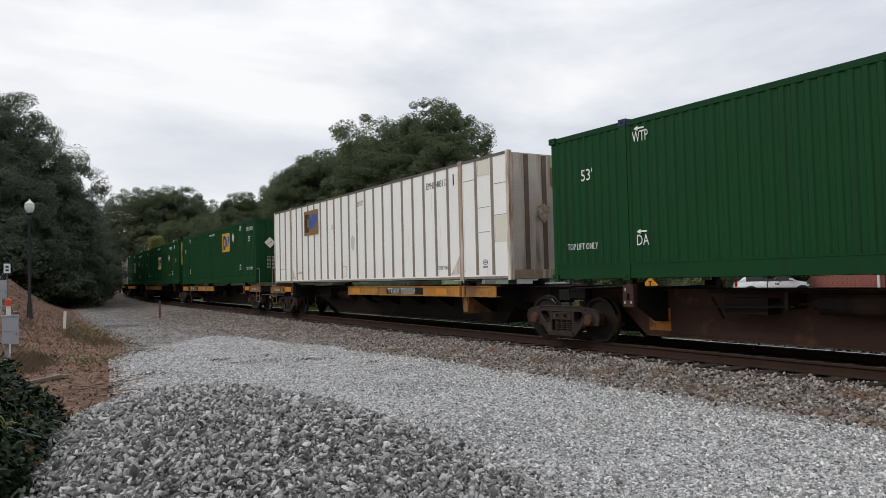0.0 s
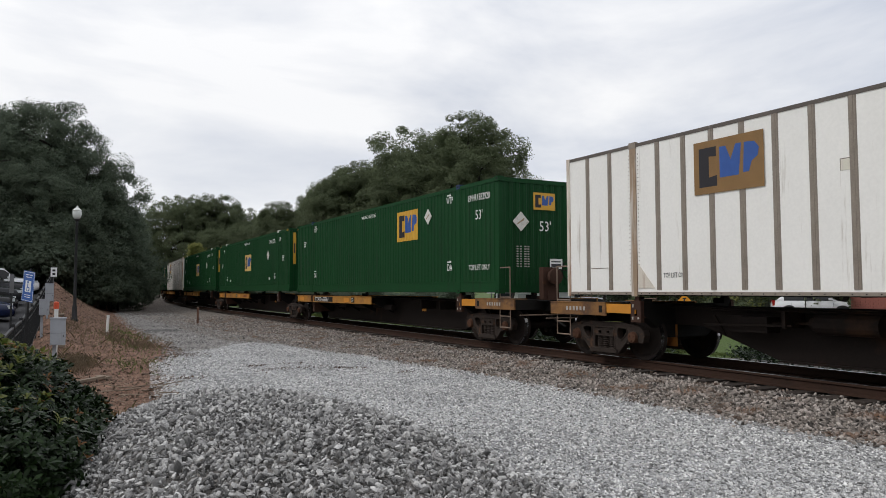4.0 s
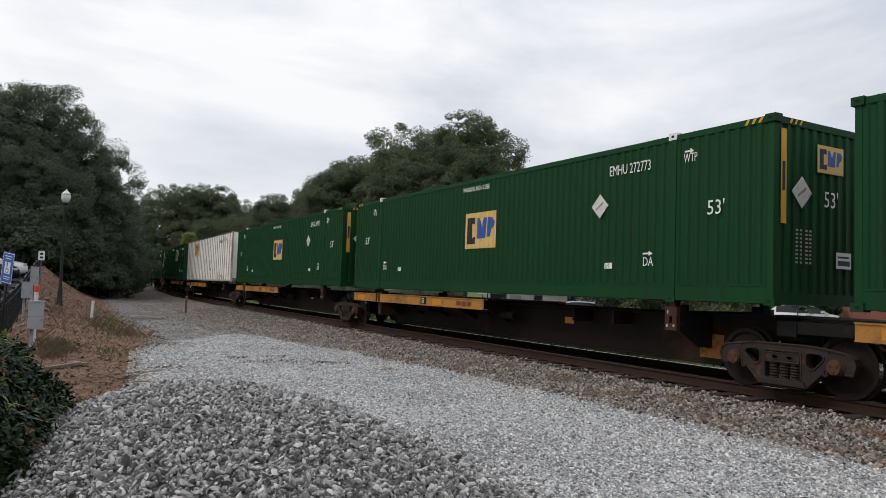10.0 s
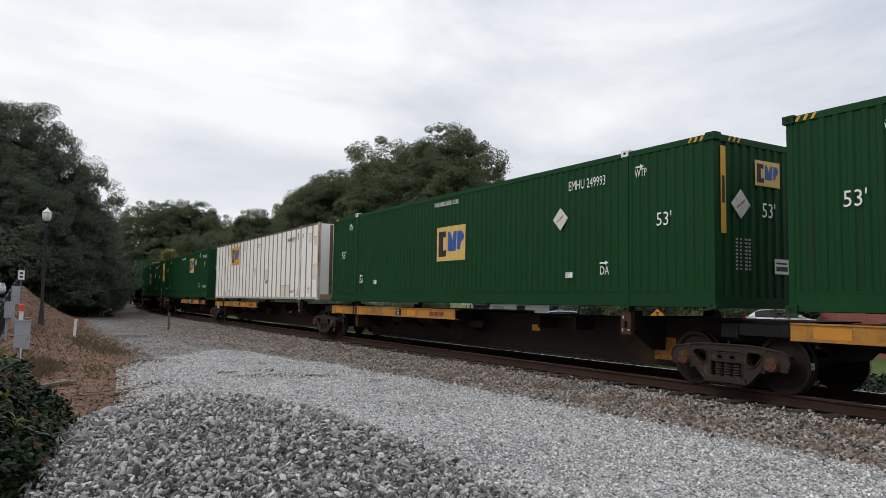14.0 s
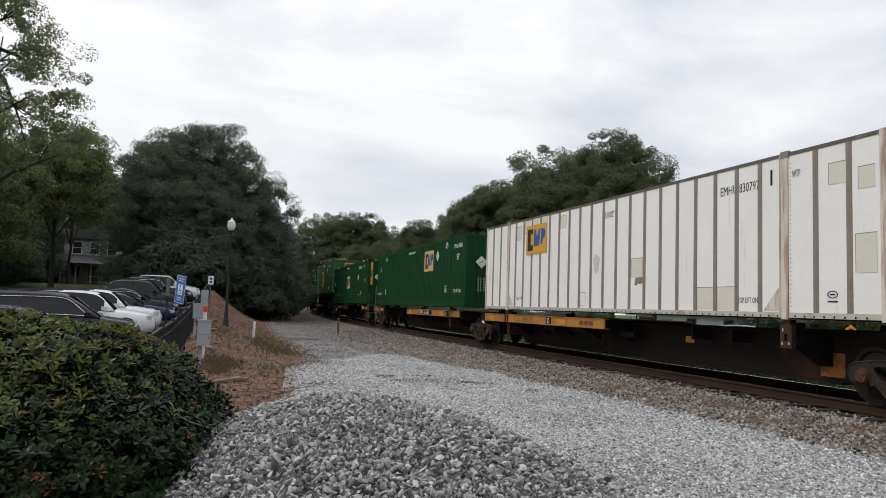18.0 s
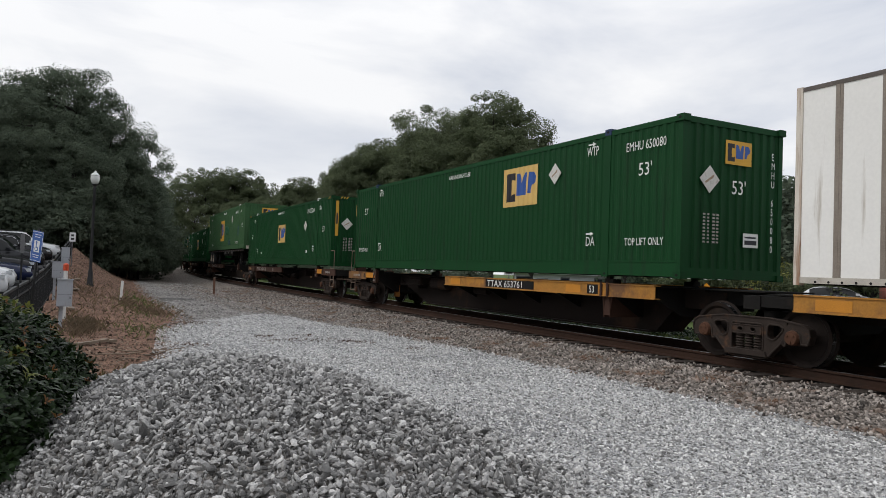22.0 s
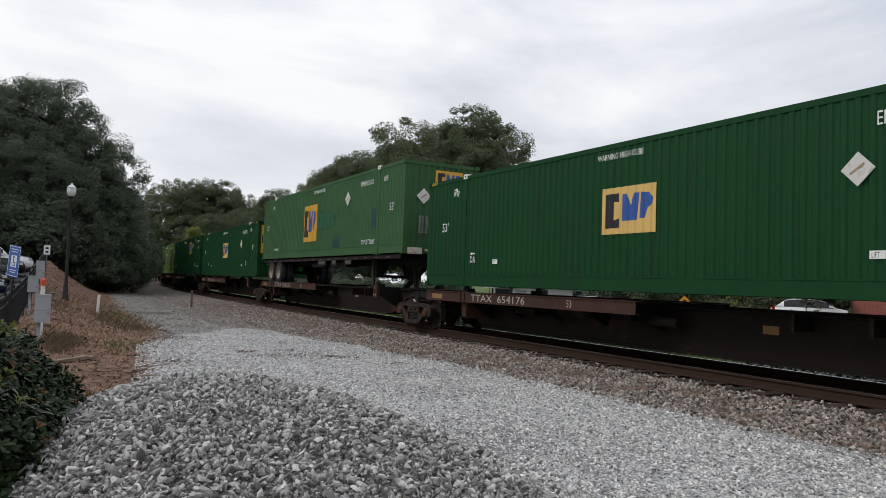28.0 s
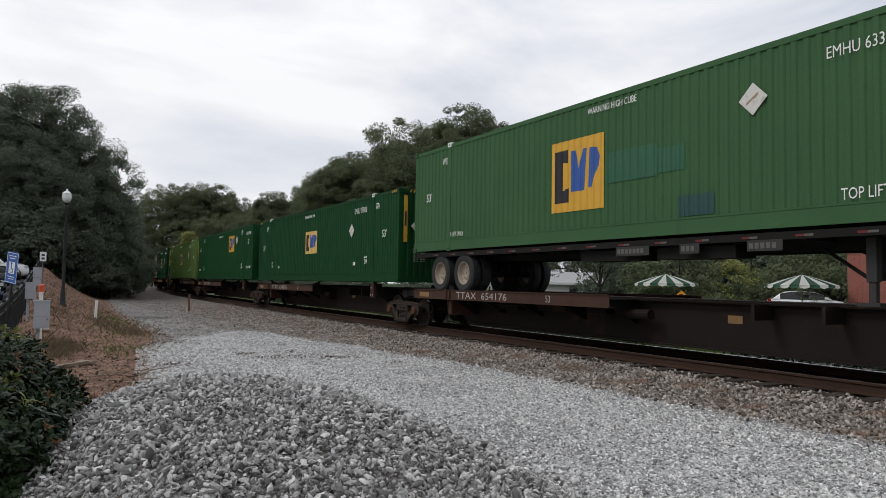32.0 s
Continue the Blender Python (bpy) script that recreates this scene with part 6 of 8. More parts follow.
def make_tree(m, height, radius, seed, mat, label, skirt=0.12, lobes=9, clumps=130, per=60, leaf=0.34, clump=0.95, trunk=0.28, name="tree"):
    rng = np.random.default_rng(seed)
    t = empty(name, m, label, "tree", "trees round the line")
    z0 = height * skirt
    ls = [((0, 0, (z0 + height) / 2), (radius * 0.72, radius * 0.72, (height - z0) / 2 * 0.92))]
    for k in range(lobes):
        a = 2.4 * k + rng.uniform(-0.4, 0.4)
        f = (k + 0.5) / lobes
        z = z0 + (height - z0) * (0.18 + 0.70 * f)
        w = radius * (0.78 - 0.45 * f * f) * rng.uniform(0.75, 1.1)
        rr = radius * rng.uniform(0.36, 0.52)
        ls.append(((w * math.cos(a), w * math.sin(a), z), (rr, rr, rr * 0.8)))
    bm = bmesh.new()
    limbs(bm, rng, (0, 0, -0.15), (0, 0, height * 0.8), trunk, [c for c, _ in ls[1:]])
    part("trunk", bm, M["bark"], t, "grey-brown trunk and limbs")
    v, f = crown_arrays(rng, ls, clumps, per, leaf, clump)
    crown = new("crown", np_mesh("crown", v, f, [M[mat]]))
    crown.parent = t
    tagged(crown, "", kind="stuff")
    return t


def put_tree(src, x, y, scale, turn, z=None):
    z = float(ground_z(x, y)) if z is None else z
    return copy_thing(src, Matrix.Translation((x, y, z)) @ pose(0, 0, 0, 0, 0, turn) @ Matrix.Scale(scale, 4))


def plant_woods():
    dark, mid, olive = "dark broadleaf tree with dense foliage down to the ground", "tall green broadleaf tree with a lumpy crown", "olive-green broadleaf tree beside the car park"
    g = lambda x, y: float(ground_z(x, y))
    a = make_tree(Matrix.Translation((-1.2, 63, g(-1.2, 63))), 14.5, 6.0, 11, "leaf_dark", dark, 0.0, 20, 800, 190, 0.135, clump=0.66)
    b = make_tree(Matrix.Translation((-2.2, 68.5, g(-2.2, 68.5))), 12.8, 5.5, 12, "leaf_dark", dark, 0.0, 18, 680, 175, 0.14, clump=0.66)
    c = make_tree(Matrix.Translation((2.9, 62.5, g(2.9, 62.5))), 11.9, 4.9, 13, "leaf_dark", dark, 0.0, 17, 620, 175, 0.14, clump=0.62)
    d = make_tree(Matrix.Translation((37.0, 60.5, g(37, 60))), 19.6, 6.4, 14, "leaf_mid", mid, 0.04, 22, 820, 180, 0.165, clump=0.68)
    e = make_tree(Matrix.Translation((33.4, 65.5, g(33, 65))), 16.5, 6.2, 15, "leaf_mid", mid, 0.04, 20, 700, 170, 0.165, clump=0.66)
    u = make_tree(Matrix.Translation((-1.0, 57.0, g(-1, 57))), 4.6, 3.4, 16, "leaf_dark", "dark leafy undergrowth at the edge of a wood", 0.0, 9, 180, 90, 0.22, 0.7, 0.10, "undergrowth_bush")
    # the near wood on the car park's side
    for src, x, y, s, r in ((c, 4.6, 68, 0.74, 70), (b, -8.0, 108, 1.15, 40), (a, -16.0, 112, 1.15, 75), (c, 0.3, 58.5, 0.70, 160), (c, -2.0, 60.5, 0.78, 250), (a, -3.2, 71, 0.96, 200),
                            (c, 4.8, 63.5, 0.58, 10), (b, 3.0, 72, 0.85, 120), (c, 5.9, 76, 0.70, 310), (a, -21.0, 86, 0.95, 20), (b, -20.5, 76, 0.95, 150), (b, -22, 78, 1.0, 220),
                            (c, 7.4, 88, 0.74, 200), (b, 6.0, 90, 0.9, 260), (a, -28, 70, 1.0, 90), (c, 9.4, 104, 0.66, 20), (b, 8.6, 112, 0.85, 130),
                            (u, 0.9, 58.5, 0.8, 30), (u, -3.4, 60, 0.9, 140), (u, 3.6, 60, 0.75, 220), (u, 5.6, 66, 0.7, 300), (u, 5.8, 72, 0.8, 60), (u, 6.6, 80, 0.9, 170), (u, 2.2, 66, 1.0, 250), (u, -17.2, 67, 0.9, 10),
                            (u, -16, 64, 1.0, 100), (u, -20.5, 66, 1.0, 190), (u, 8.0, 95, 1.0, 20), (u, 4.8, 78, 1.1, 130), (u, -17.5, 72, 0.9, 280), (u, -19, 70, 0.9, 80), (u, -22.5, 70, 1.0, 180), (u, -25, 64, 1.0, 30), (u, -18.4, 79, 1.1, 130), (u, -5.0, 78, 0.9, 330), (u, -22.2, 91, 1.5, 70), (u, -24, 90, 1.6, 130), (u, -29, 88, 1.6, 190), (u, -34, 80, 1.6, 310), (u, -4.2, 86, 1.3, 20), (u, -19.4, 95, 0.9, 40), (u, -17.6, 98, 1.0, 140), (u, -8.6, 84, 0.62, 260), (u, -16.5, 100, 1.7, 40), (u, -21.5, 101, 1.7, 100), (u, -27, 100, 1.7, 220), (u, -24, 60, 1.1, 280), (u, -28, 56, 1.2, 60), (u, -19.0, 85, 1.25, 200), (u, -19.5, 82, 1.25, 80), (u, -23.5, 80, 1.2, 300), (u, -17, 76.5, 0.42, 10), (u, -18.8, 75.5, 0.42, 80), (u, -20.6, 75, 0.42, 210), (u, -15.5, 76, 0.42, 330)):
        put_tree(src, x, y, s, r)
    # the far wood where the line bends out of sight
    for src, x, y, s, r in ((e, 22.5, 142, 1.16, 10), (d, 28.0, 140, 1.02, 80), (e, 33.5, 142, 1.12, 150), (d, 36.5, 130, 0.86, 220), (e, 38, 122, 0.92, 300), (d, 40.5, 116, 0.86, 40), (e, 15, 150, 1.1, 260),
                            (d, 38.5, 106, 0.92, 120), (e, 38, 97, 1.08, 190), (e, 34, 90, 0.98, 250), (d, 37, 86, 0.95, 310), (e, 34.0, 78, 1.06, 20), (d, 29.5, 74, 0.81, 70), (e, 43.5, 66, 1.0, 140), (e, 36.2, 70, 1.22, 33),
                            (e, 50, 64, 0.80, 210), (d, 55, 58, 0.62, 280), (e, 60, 52, 0.66, 330), (d, 66, 46, 0.58, 45), (e, 72, 40, 0.7, 100), (e, 74, 26, 0.7, 160), (d, 28.5, 98, 0.74, 15), (e, 26.5, 106, 0.72, 95), (e, 25, 118, 0.72, 185),
                            (u, 21, 100, 1.1, 20), (u, 22, 112, 1.2, 110), (u, 23.5, 126, 1.3, 200), (u, 24, 88, 1.1, 300), (u, 25, 78, 1.0, 50), (u, 25.5, 68, 1.0, 140), (u, 20.5, 108, 1.0, 230), (u, 13.5, 138, 1.2, 40), (u, 17.2, 147, 1.2, 110), (u, 20.0, 158, 1.4, 200), (u, 23.0, 170, 1.6, 290)):
        put_tree(src, x, y, s, r)
    make_tree(Matrix.Translation((19.4, 107, g(19.4, 107))), 8.6 - g(19.4, 107), 1.9, 31, "leaf_bright", "slim yellow-green tree at the edge of the far wood", 0.2, 8, 120, 80, 0.2, 0.5, 0.12)
    # dense growth behind the street
    for x, y, k, r in ((43.5, 40.5, 1.7, 15), (47.0, 37.0, 1.9, 95), (50.0, 33.5, 1.9, 170), (52.5, 29.5, 1.8, 240), (54.5, 25.0, 1.9, 310), (49.5, 41.5, 2.2, 60)):
        put_tree(u, x, y, k, r)
    # a low line of bushes along the far side of the track
    for k in range(4, 22):
        y = 24 + 2.5 * k
        put_tree(u, float(line_x(y)) + 8.6 + 0.7 * math.sin(3.1 * k), y, 0.43 + 0.04 * math.sin(1.7 * k), 57 * k)
    # the open, tall tree by the car park with its bare limbs showing
    make_tree(Matrix.Translation((-11.6, 42, g(-11.6, 42))), 17.2, 5.4, 21, "leaf_olive", "tall open tree with bare limbs showing through sparse leaves", 0.36, 15, 330, 130, 0.13, 0.50, 0.34)
    o = make_tree(Matrix.Translation((-15.6, 52, g(-15, 52))), 11.5, 5.6, 22, "leaf_olive", olive, 0.10, 14, 700, 110, 0.17, 0.62, 0.22)
    make_tree(Matrix.Translation((-10.6, 59, g(-10.6, 59))), 12.0, 4.6, 27, "leaf_olive", olive, 0.31, 12, 420, 110, 0.17, 0.62, 0.18)
    make_tree(Matrix.Translation((-13.2, 82, g(-13.2, 82))), 12.0, 4.2, 28, "leaf_dark", "dark tree with a high crown before an old house", 0.56, 10, 300, 110, 0.17, 0.62, 0.16)
    put_tree(o, -23, 56, 1.1, 200)
    # low growth that closes the view under the crowns
    for k in range(7):
        put_tree(u, -26.5 + 2.0 * k, 106 + math.sin(2.3 * k), 1.0, 70 * k, 1.9)
    # unseen trees added behind the camera, to darken reflections and the light from there
    for src, x, y, s, r in ((a, -9, -26, 0.9, 10), (d, -20, -22, 0.7, 90), (e, -30, -8, 0.8, 170), (b, 0, -34, 1.0, 250), (d, 10, -44, 0.8, 300), (e, -14, -40, 0.9, 60), (d, -34, 14, 0.7, 130), (e, 26, -34, 0.9, 200)):
        put_tree(src, x, y, s, r)
    # low trees behind the far side of the line
    s = make_tree(Matrix.Translation((32.5, 30.2, g(32, 30))), 4.6, 2.6, 23, "leaf_mid", "small leafy tree beside the street", 0.25, 8, 90, 50, 0.20, 0.6, 0.12)
    for x, y, k, r in ((38.4, 26.6, 0.9, 130), (39.5, 24.5, 1.0, 220), (43, 26.5, 1.1, 300)):
        put_tree(s, x, y, k, r)
    make_tree(Matrix.Translation((31.2, 35.0, g(31, 35))), 6.8, 2.7, 30, "leaf_dark", "small dark street tree with several trunks", 0.38, 9, 110, 60, 0.17, 0.5, 0.11)
    make_tree(Matrix.Translation((21.2, 31.0, g(21, 31))), 6.4, 2.3, 29, "leaf_dark", "slender street tree with a high crown", 0.44, 8, 90, 60, 0.17, 0.5, 0.09)


plant_woods()


def hedge():
    """The evergreen shrub beside the gravel heap: whorls of glossy leaves on a dark inside."""
    rng = np.random.default_rng(5)
    t = empty("hedge_shrub", pose(0, 0, 0), "large rounded evergreen shrub with glossy green leaves beside a gravel heap", "shrub")
    lobes = [((-1.22, 7.5, 0.45), (1.56, 1.93, 0.87)), ((-0.75, 6.3, 0.26), (1.12, 1.46, 0.65)), ((-3.0, 7.4, 0.50), (1.6, 2.0, 0.95)), ((-0.30, 7.5, 0.24), (0.82, 1.18, 0.62))]

    def shell(n, k0, k1):
        pick = rng.choice(len(lobes), n, p=[0.40, 0.22, 0.25, 0.13])
        c = np.array([l[0] for l in lobes])[pick]
        r = np.array([l[1] for l in lobes])[pick]
        d = rng.normal(0, 1, (n, 3))
        d /= np.linalg.norm(d, axis=1, keepdims=True)
        lump = 1 + 0.05 * np.sin(d[:, 0] * 9 + pick) * np.sin(d[:, 2] * 11 + 2 * pick)
        p = c + d * r * (rng.uniform(k0, k1, n) * lump)[:, None]
        nor = d / r
        nor /= np.linalg.norm(nor, axis=1, keepdims=True)
        keep = p[:, 2] > 0.06
        for i, (lc, lr) in enumerate(lobes):
            inside = (((p - np.array(lc)) / (np.array(lr) * 0.90)) ** 2).sum(1) < 1
            keep &= ~(inside & (pick != i))
        return p[keep], nor[keep]

    def whorls(p, nor, leaves, size):
        vs = []
        n = len(p)
        ref = np.tile(np.array([0.3, 0.2, 1.0]), (n, 1)) + rng.normal(0, 0.5, (n, 3))
        axis = nor * 0.8 + np.array([0, 0, 0.50]) + rng.normal(0, 0.35, (n, 3))
        axis /= np.linalg.norm(axis, axis=1, keepdims=True)
        a = np.cross(axis, ref)
        a /= np.linalg.norm(a, axis=1, keepdims=True)
        b = np.cross(axis, a)
        for k in range(leaves):
            th = 2 * math.pi * k / leaves + rng.uniform(-0.3, 0.3, n)
            out = a * np.cos(th)[:, None] + b * np.sin(th)[:, None]
            tilt = rng.uniform(0.1, 0.9, n)[:, None]
            way = out * np.cos(tilt) + axis * np.sin(tilt)
            side = np.cross(way, axis)
            side /= np.linalg.norm(side, axis=1, keepdims=True) + 1e-9
            up = np.cross(side, way)
            s = (size * rng.uniform(0.65, 1.2, n))[:, None]
            w = s * 0.17
            q = p + way * s * 0.62 - up * s * 0.02
            e = p + way * s * 0.90 - up * s * 0.08
            vs.append(np.stack([p, q - side * w + up * s * 0.05, e - side * w * 0.6, p + way * s - up * s * 0.12, e + side * w * 0.6, q + side * w + up * s * 0.05], 1))
        v = np.concatenate(vs).reshape(-1, 3)
        return v, np.arange(len(v)).reshape(-1, 6)

    p, nor = shell(14000, 0.86, 1.04)
    v, f = whorls(p, nor, 7, 0.082)
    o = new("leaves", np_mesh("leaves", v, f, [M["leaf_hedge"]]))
    o.parent = t
    tagged(o, "glossy green leaves darkened to hold their shade", kind="stuff")
    p, nor = shell(9000, 0.72, 0.90)
    v, f = whorls(p, nor, 6, 0.11)
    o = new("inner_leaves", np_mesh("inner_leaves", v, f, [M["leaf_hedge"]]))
    o.parent = t
    tagged(o, "", kind="stuff")
    # young growth, paler on top also to paint the light that falls there
    p, nor = shell(12000, 0.99, 1.05)
    top = (nor[:, 2] > 0.30) & (rng.uniform(0, 1, len(p)) < np.clip((p[:, 2] - 0.62) / 0.45, 0, 1)) & (rng.uniform(0, 1, len(p)) < np.clip(0.80 - 0.65 * (p[:, 0] + 1.1), 0.05, 0.95))
    v, f = whorls(p[top], nor[top], 7, 0.080)
    o = new("young_leaves", np_mesh("young_leaves", v, f, [M["leaf_young"]]))
    o.parent = t
    tagged(o, "pale young leaves on top", kind="stuff")
    red = (nor[:, 2] > 0.45) & (rng.uniform(0, 1, len(p)) < 0.05)
    v, f = whorls(p[red], nor[red], 5, 0.06)
    o = new("red_leaves", np_mesh("red_leaves", v, f, [M["leaf_red"]]))
    o.parent = t
    tagged(o, "reddish leaf tips", kind="stuff")
    bm = bmesh.new()
    for k in range(26):
        c, r = lobes[k % 4]
        x, y = c[0] + rng.uniform(-0.4, 0.4), c[1] + rng.uniform(-0.5, 0.5)
        q = Vector((c[0] + rng.uniform(-0.8, 0.8) * r[0], c[1] + rng.uniform(-0.8, 0.8) * r[1], c[2] + 0.55 * r[2]))
        tube(bm, (x, y, -0.05), q, 0.022, 0.008, 6, caps=False)
    part("stem", bm, M["bark"], t)


hedge()


# ---- stones ----
def stone_arrays(rng, pos, size, flat=0.55, lo=False, tilt=0.4):
    """Angular broken stones: a rough solid of 12 corners (or 6, for small chips) for each place."""
    if lo:
        base = np.array([(1, 0, 0), (-1, 0, 0), (0, 1, 0), (0, -1, 0), (0, 0, 1), (0, 0, -1)], float)
        tri = np.array([(0, 2, 4), (2, 1, 4), (1, 3, 4), (3, 0, 4), (2, 0, 5), (1, 2, 5), (3, 1, 5), (0, 3, 5)])
    else:
        p = (1 + 5 ** 0.5) / 2
        base = np.array([(-1, p, 0), (1, p, 0), (-1, -p, 0), (1, -p, 0), (0, -1, p), (0, 1, p), (0, -1, -p), (0, 1, -p), (p, 0, -1), (p, 0, 1), (-p, 0, -1), (-p, 0, 1)]) / 1.9
        tri = np.array([(0, 11, 5), (0, 5, 1), (0, 1, 7), (0, 7, 10), (0, 10, 11), (1, 5, 9), (5, 11, 4), (11, 10, 2), (10, 7, 6), (7, 1, 8), (3, 9, 4), (3, 4, 2), (3, 2, 6), (3, 6, 8), (3, 8, 9), (4, 9, 5), (2, 4, 11), (6, 2, 10), (8, 6, 7), (9, 8, 1)])
    n, k = len(pos), len(base)
    v = base[None] * rng.uniform(0.60, 1.30, (n, k, 1))
    sc = np.stack([rng.uniform(0.9, 1.6, n), rng.uniform(0.6, 1.0, n), rng.uniform(flat * 0.7, flat * 1.2, n)], -1) * size[:, None] * 0.5
    v = v * sc[:, None, :]
    e = rng.normal(0, 1, (n, 4))
    e[:, 1:3] *= tilt
    e /= np.linalg.norm(e, axis=1, keepdims=True)
    w, x, y, z = e.T
    R = np.stack([np.stack([1 - 2 * (y * y + z * z), 2 * (x * y - z * w), 2 * (x * z + y * w)], -1), np.stack([2 * (x * y + z * w), 1 - 2 * (x * x + z * z), 2 * (y * z - x * w)], -1), np.stack([2 * (x * z - y * w), 2 * (y * z + x * w), 1 - 2 * (x * x + y * y)], -1)], 1)
    v = np.einsum("nij,nkj->nki", R, v) + pos[:, None, :]
    f = tri[None] + (np.arange(n) * k)[:, None, None]
    return v.reshape(-1, 3), f.reshape(-1, 3)


def lay_stones():
    rng = np.random.default_rng(3)
    # the heap of crushed stone
    cx, cy, rx, ry, h = PILE
    n = 92000
    r = np.sqrt(rng.uniform(0, 2.2, n))
    a = rng.uniform(0, 2 * math.pi, n)
    x, y = cx + rx * r * np.cos(a), cy + ry * r * np.sin(a)
    keep = (y > 2.1) & ((y < 7.5) | (rng.uniform(0, 1, n) < 0.62)) & ((r < 0.97) | (rng.uniform(0, 1, n) < np.where((x > cx) & (y < 9.5), 0.75 * np.clip((1.46 - r) / 0.49, 0, 1) ** 1.6, 0.45 * (r < 1.05))))
    x, y = x[keep], y[keep]
    size = rng.gamma(9.0, 0.0037, len(x)).clip(0.020, 0.066)
    z = ground_z(x, y) + size * rng.uniform(-1.0, 0.65, len(x))
    pos = np.stack([x, y, z], -1)
    heap = tagged(new("gravel_heap"), "low heap of coarse grey crushed stone on a gravel yard", "gravel heap")
    near = np.argsort((x - 0.6) ** 2 + (y - 3.0) ** 2)
    singles, rest = near[:300], near[300:]
    # the nearest ones are stones of their own, out of 30 shapes
    shapes = []
    for k in range(30):
        v, f = stone_arrays(rng, np.zeros((1, 3)), np.array([1.0]))
        shapes.append(np_mesh("stone", v, f, [M["stone_one"]]))
    for j, i in enumerate(singles):
        o = shared("stone", shapes[j % 30], heap, Matrix.Translation(pos[i]) @ pose(0, 0, 0, rng.uniform(-25, 25), rng.uniform(-25, 25), rng.uniform(0, 360)) @ Matrix.Scale(float(size[i]), 4))
    v, f = stone_arrays(rng, pos[rest], size[rest], 0.58, tilt=0.6)
    o = new("crushed_stone", np_mesh("crushed_stone", v, f, [M["stone"]]))
    o.parent = heap
    tagged(o, "coarse grey crushed stones", kind="stuff")
    # loose chips of the gravel yard
    n = 150000
    y = 2.0 + 21.5 * rng.uniform(0, 1, n) ** 1.6
    x = rng.uniform(-0.5, 8.0, n)
    inside = ((x - cx) / rx) ** 2 + ((y - cy) / ry) ** 2
    keep = (x > dirt_edge(y) - 0.2) & (inside > 0.9) & (x > -0.5) & (x < yard_edge(y) + rng.normal(0, 0.12, n)) & (y < yard_back(x) + rng.normal(0, 0.25, n))
    x, y = x[keep], y[keep]
    size = rng.gamma(6.0, 0.0049, len(x)).clip(0.012, 0.05)
    pos = np.stack([x, y, ground_z(x, y) + size * 0.12], -1)
    v, f = stone_arrays(rng, pos, size, 0.62, lo=True, tilt=0.36)
    o = tagged(new("loose_gravel", np_mesh("loose_gravel", v, f, [M["chip"]])), "pale crushed gravel spread over the yard", "gravel", kind="stuff")
    # ballast of the track
    n = 60000
    y = -3 + 48 * rng.uniform(0, 1, n) ** 1.5
    d = rng.uniform(-4.6, -0.9, n)
    keep = (d + line_x(y) > np.minimum(yard_edge(y), line_x(y) - 3.3) + rng.normal(0, 0.15, n))
    y, d = y[keep], d[keep]
    x = line_x(y) + d
    size = rng.gamma(6.0, 0.0062, len(x)).clip(0.02, 0.075)
    pos = np.stack([x, y, ground_z(x, y) + size * 0.22], -1)
    v, f = stone_arrays(rng, pos[y < 16], size[y < 16], 0.7, tilt=0.7)
    v2, f2 = stone_arrays(rng, pos[y >= 16], size[y >= 16] * 1.15, 0.7, lo=True)
    v, f = np.concatenate([v, v2]), np.concatenate([f, f2 + len(v)])
    o = tagged(new("ballast", np_mesh("ballast", v, f, [M["ballast"]])), "grey-brown crushed stone ballast along the track", "ballast", kind="stuff")


def lay_far_gravel():
    rng = np.random.default_rng(13)
    # older, darker gravel of the track road further on
    n = 26000
    y = 17 + 40 * rng.uniform(0, 1, n) ** 1.35
    x = rng.uniform(1.5, 9.5, n)
    damp_dark = np.exp(-(((x - 4.3) / 1.2) ** 2) - ((y - 32.0) / 1.6) ** 2) + 0.5 * np.exp(-(((x - 4.4) / 1.0) ** 2) - ((y - 38) / 4.0) ** 2)
    keep = (x > dirt_edge(y) - 0.3) & (x < line_x(y) - 3.3) & (y > yard_back(x)) & (rng.uniform(0, 1, n) > 0.95 * damp_dark)
    x, y = x[keep], y[keep]
    size = rng.gamma(5.0, 0.0085, len(x)).clip(0.02, 0.09)
    v, f = stone_arrays(rng, np.stack([x, y, ground_z(x, y) + size * 0.1], -1), size, 0.6, lo=True)
    tagged(new("track_gravel", np_mesh("track_gravel", v, f, [M["gravel_old"]])), "grey-brown gravel on a track road", "gravel", kind="stuff")
    # pebbles, twigs and clods of the bank
    n = 19000
    y = 7 + 44 * rng.uniform(0, 1, n) ** 1.5
    u = rng.uniform(0, 1, n)
    x = fence_x(y) + u * (dirt_edge(y) + 0.25 - fence_x(y))
    keep = pile_h(x, y) < 0.02
    x, y = x[keep], y[keep]
    size = rng.gamma(2.2, 0.014, len(x)).clip(0.012, 0.11)
    v, f = stone_arrays(rng, np.stack([x, y, ground_z(x, y) + size * 0.08], -1), size, 0.5, lo=True)
    tagged(new("bank_pebbles", np_mesh("bank_pebbles", v, f, [M["pebble"]])), "brown pebbles and clods on a dirt bank", "pebbles", kind="stuff")


M["gravel_old"] = material("grey_brown_road_gravel", (0.262, 0.252, 0.242), 0.9, vary=0.2, scale=15, bump=0.2, island=0.75, spec=0.2)
M["pebble"] = material("brown_pebbles", (0.165, 0.118, 0.088), 0.9, vary=0.25, scale=12, bump=0.2, island=0.8, spec=0.2)
lay_far_gravel()
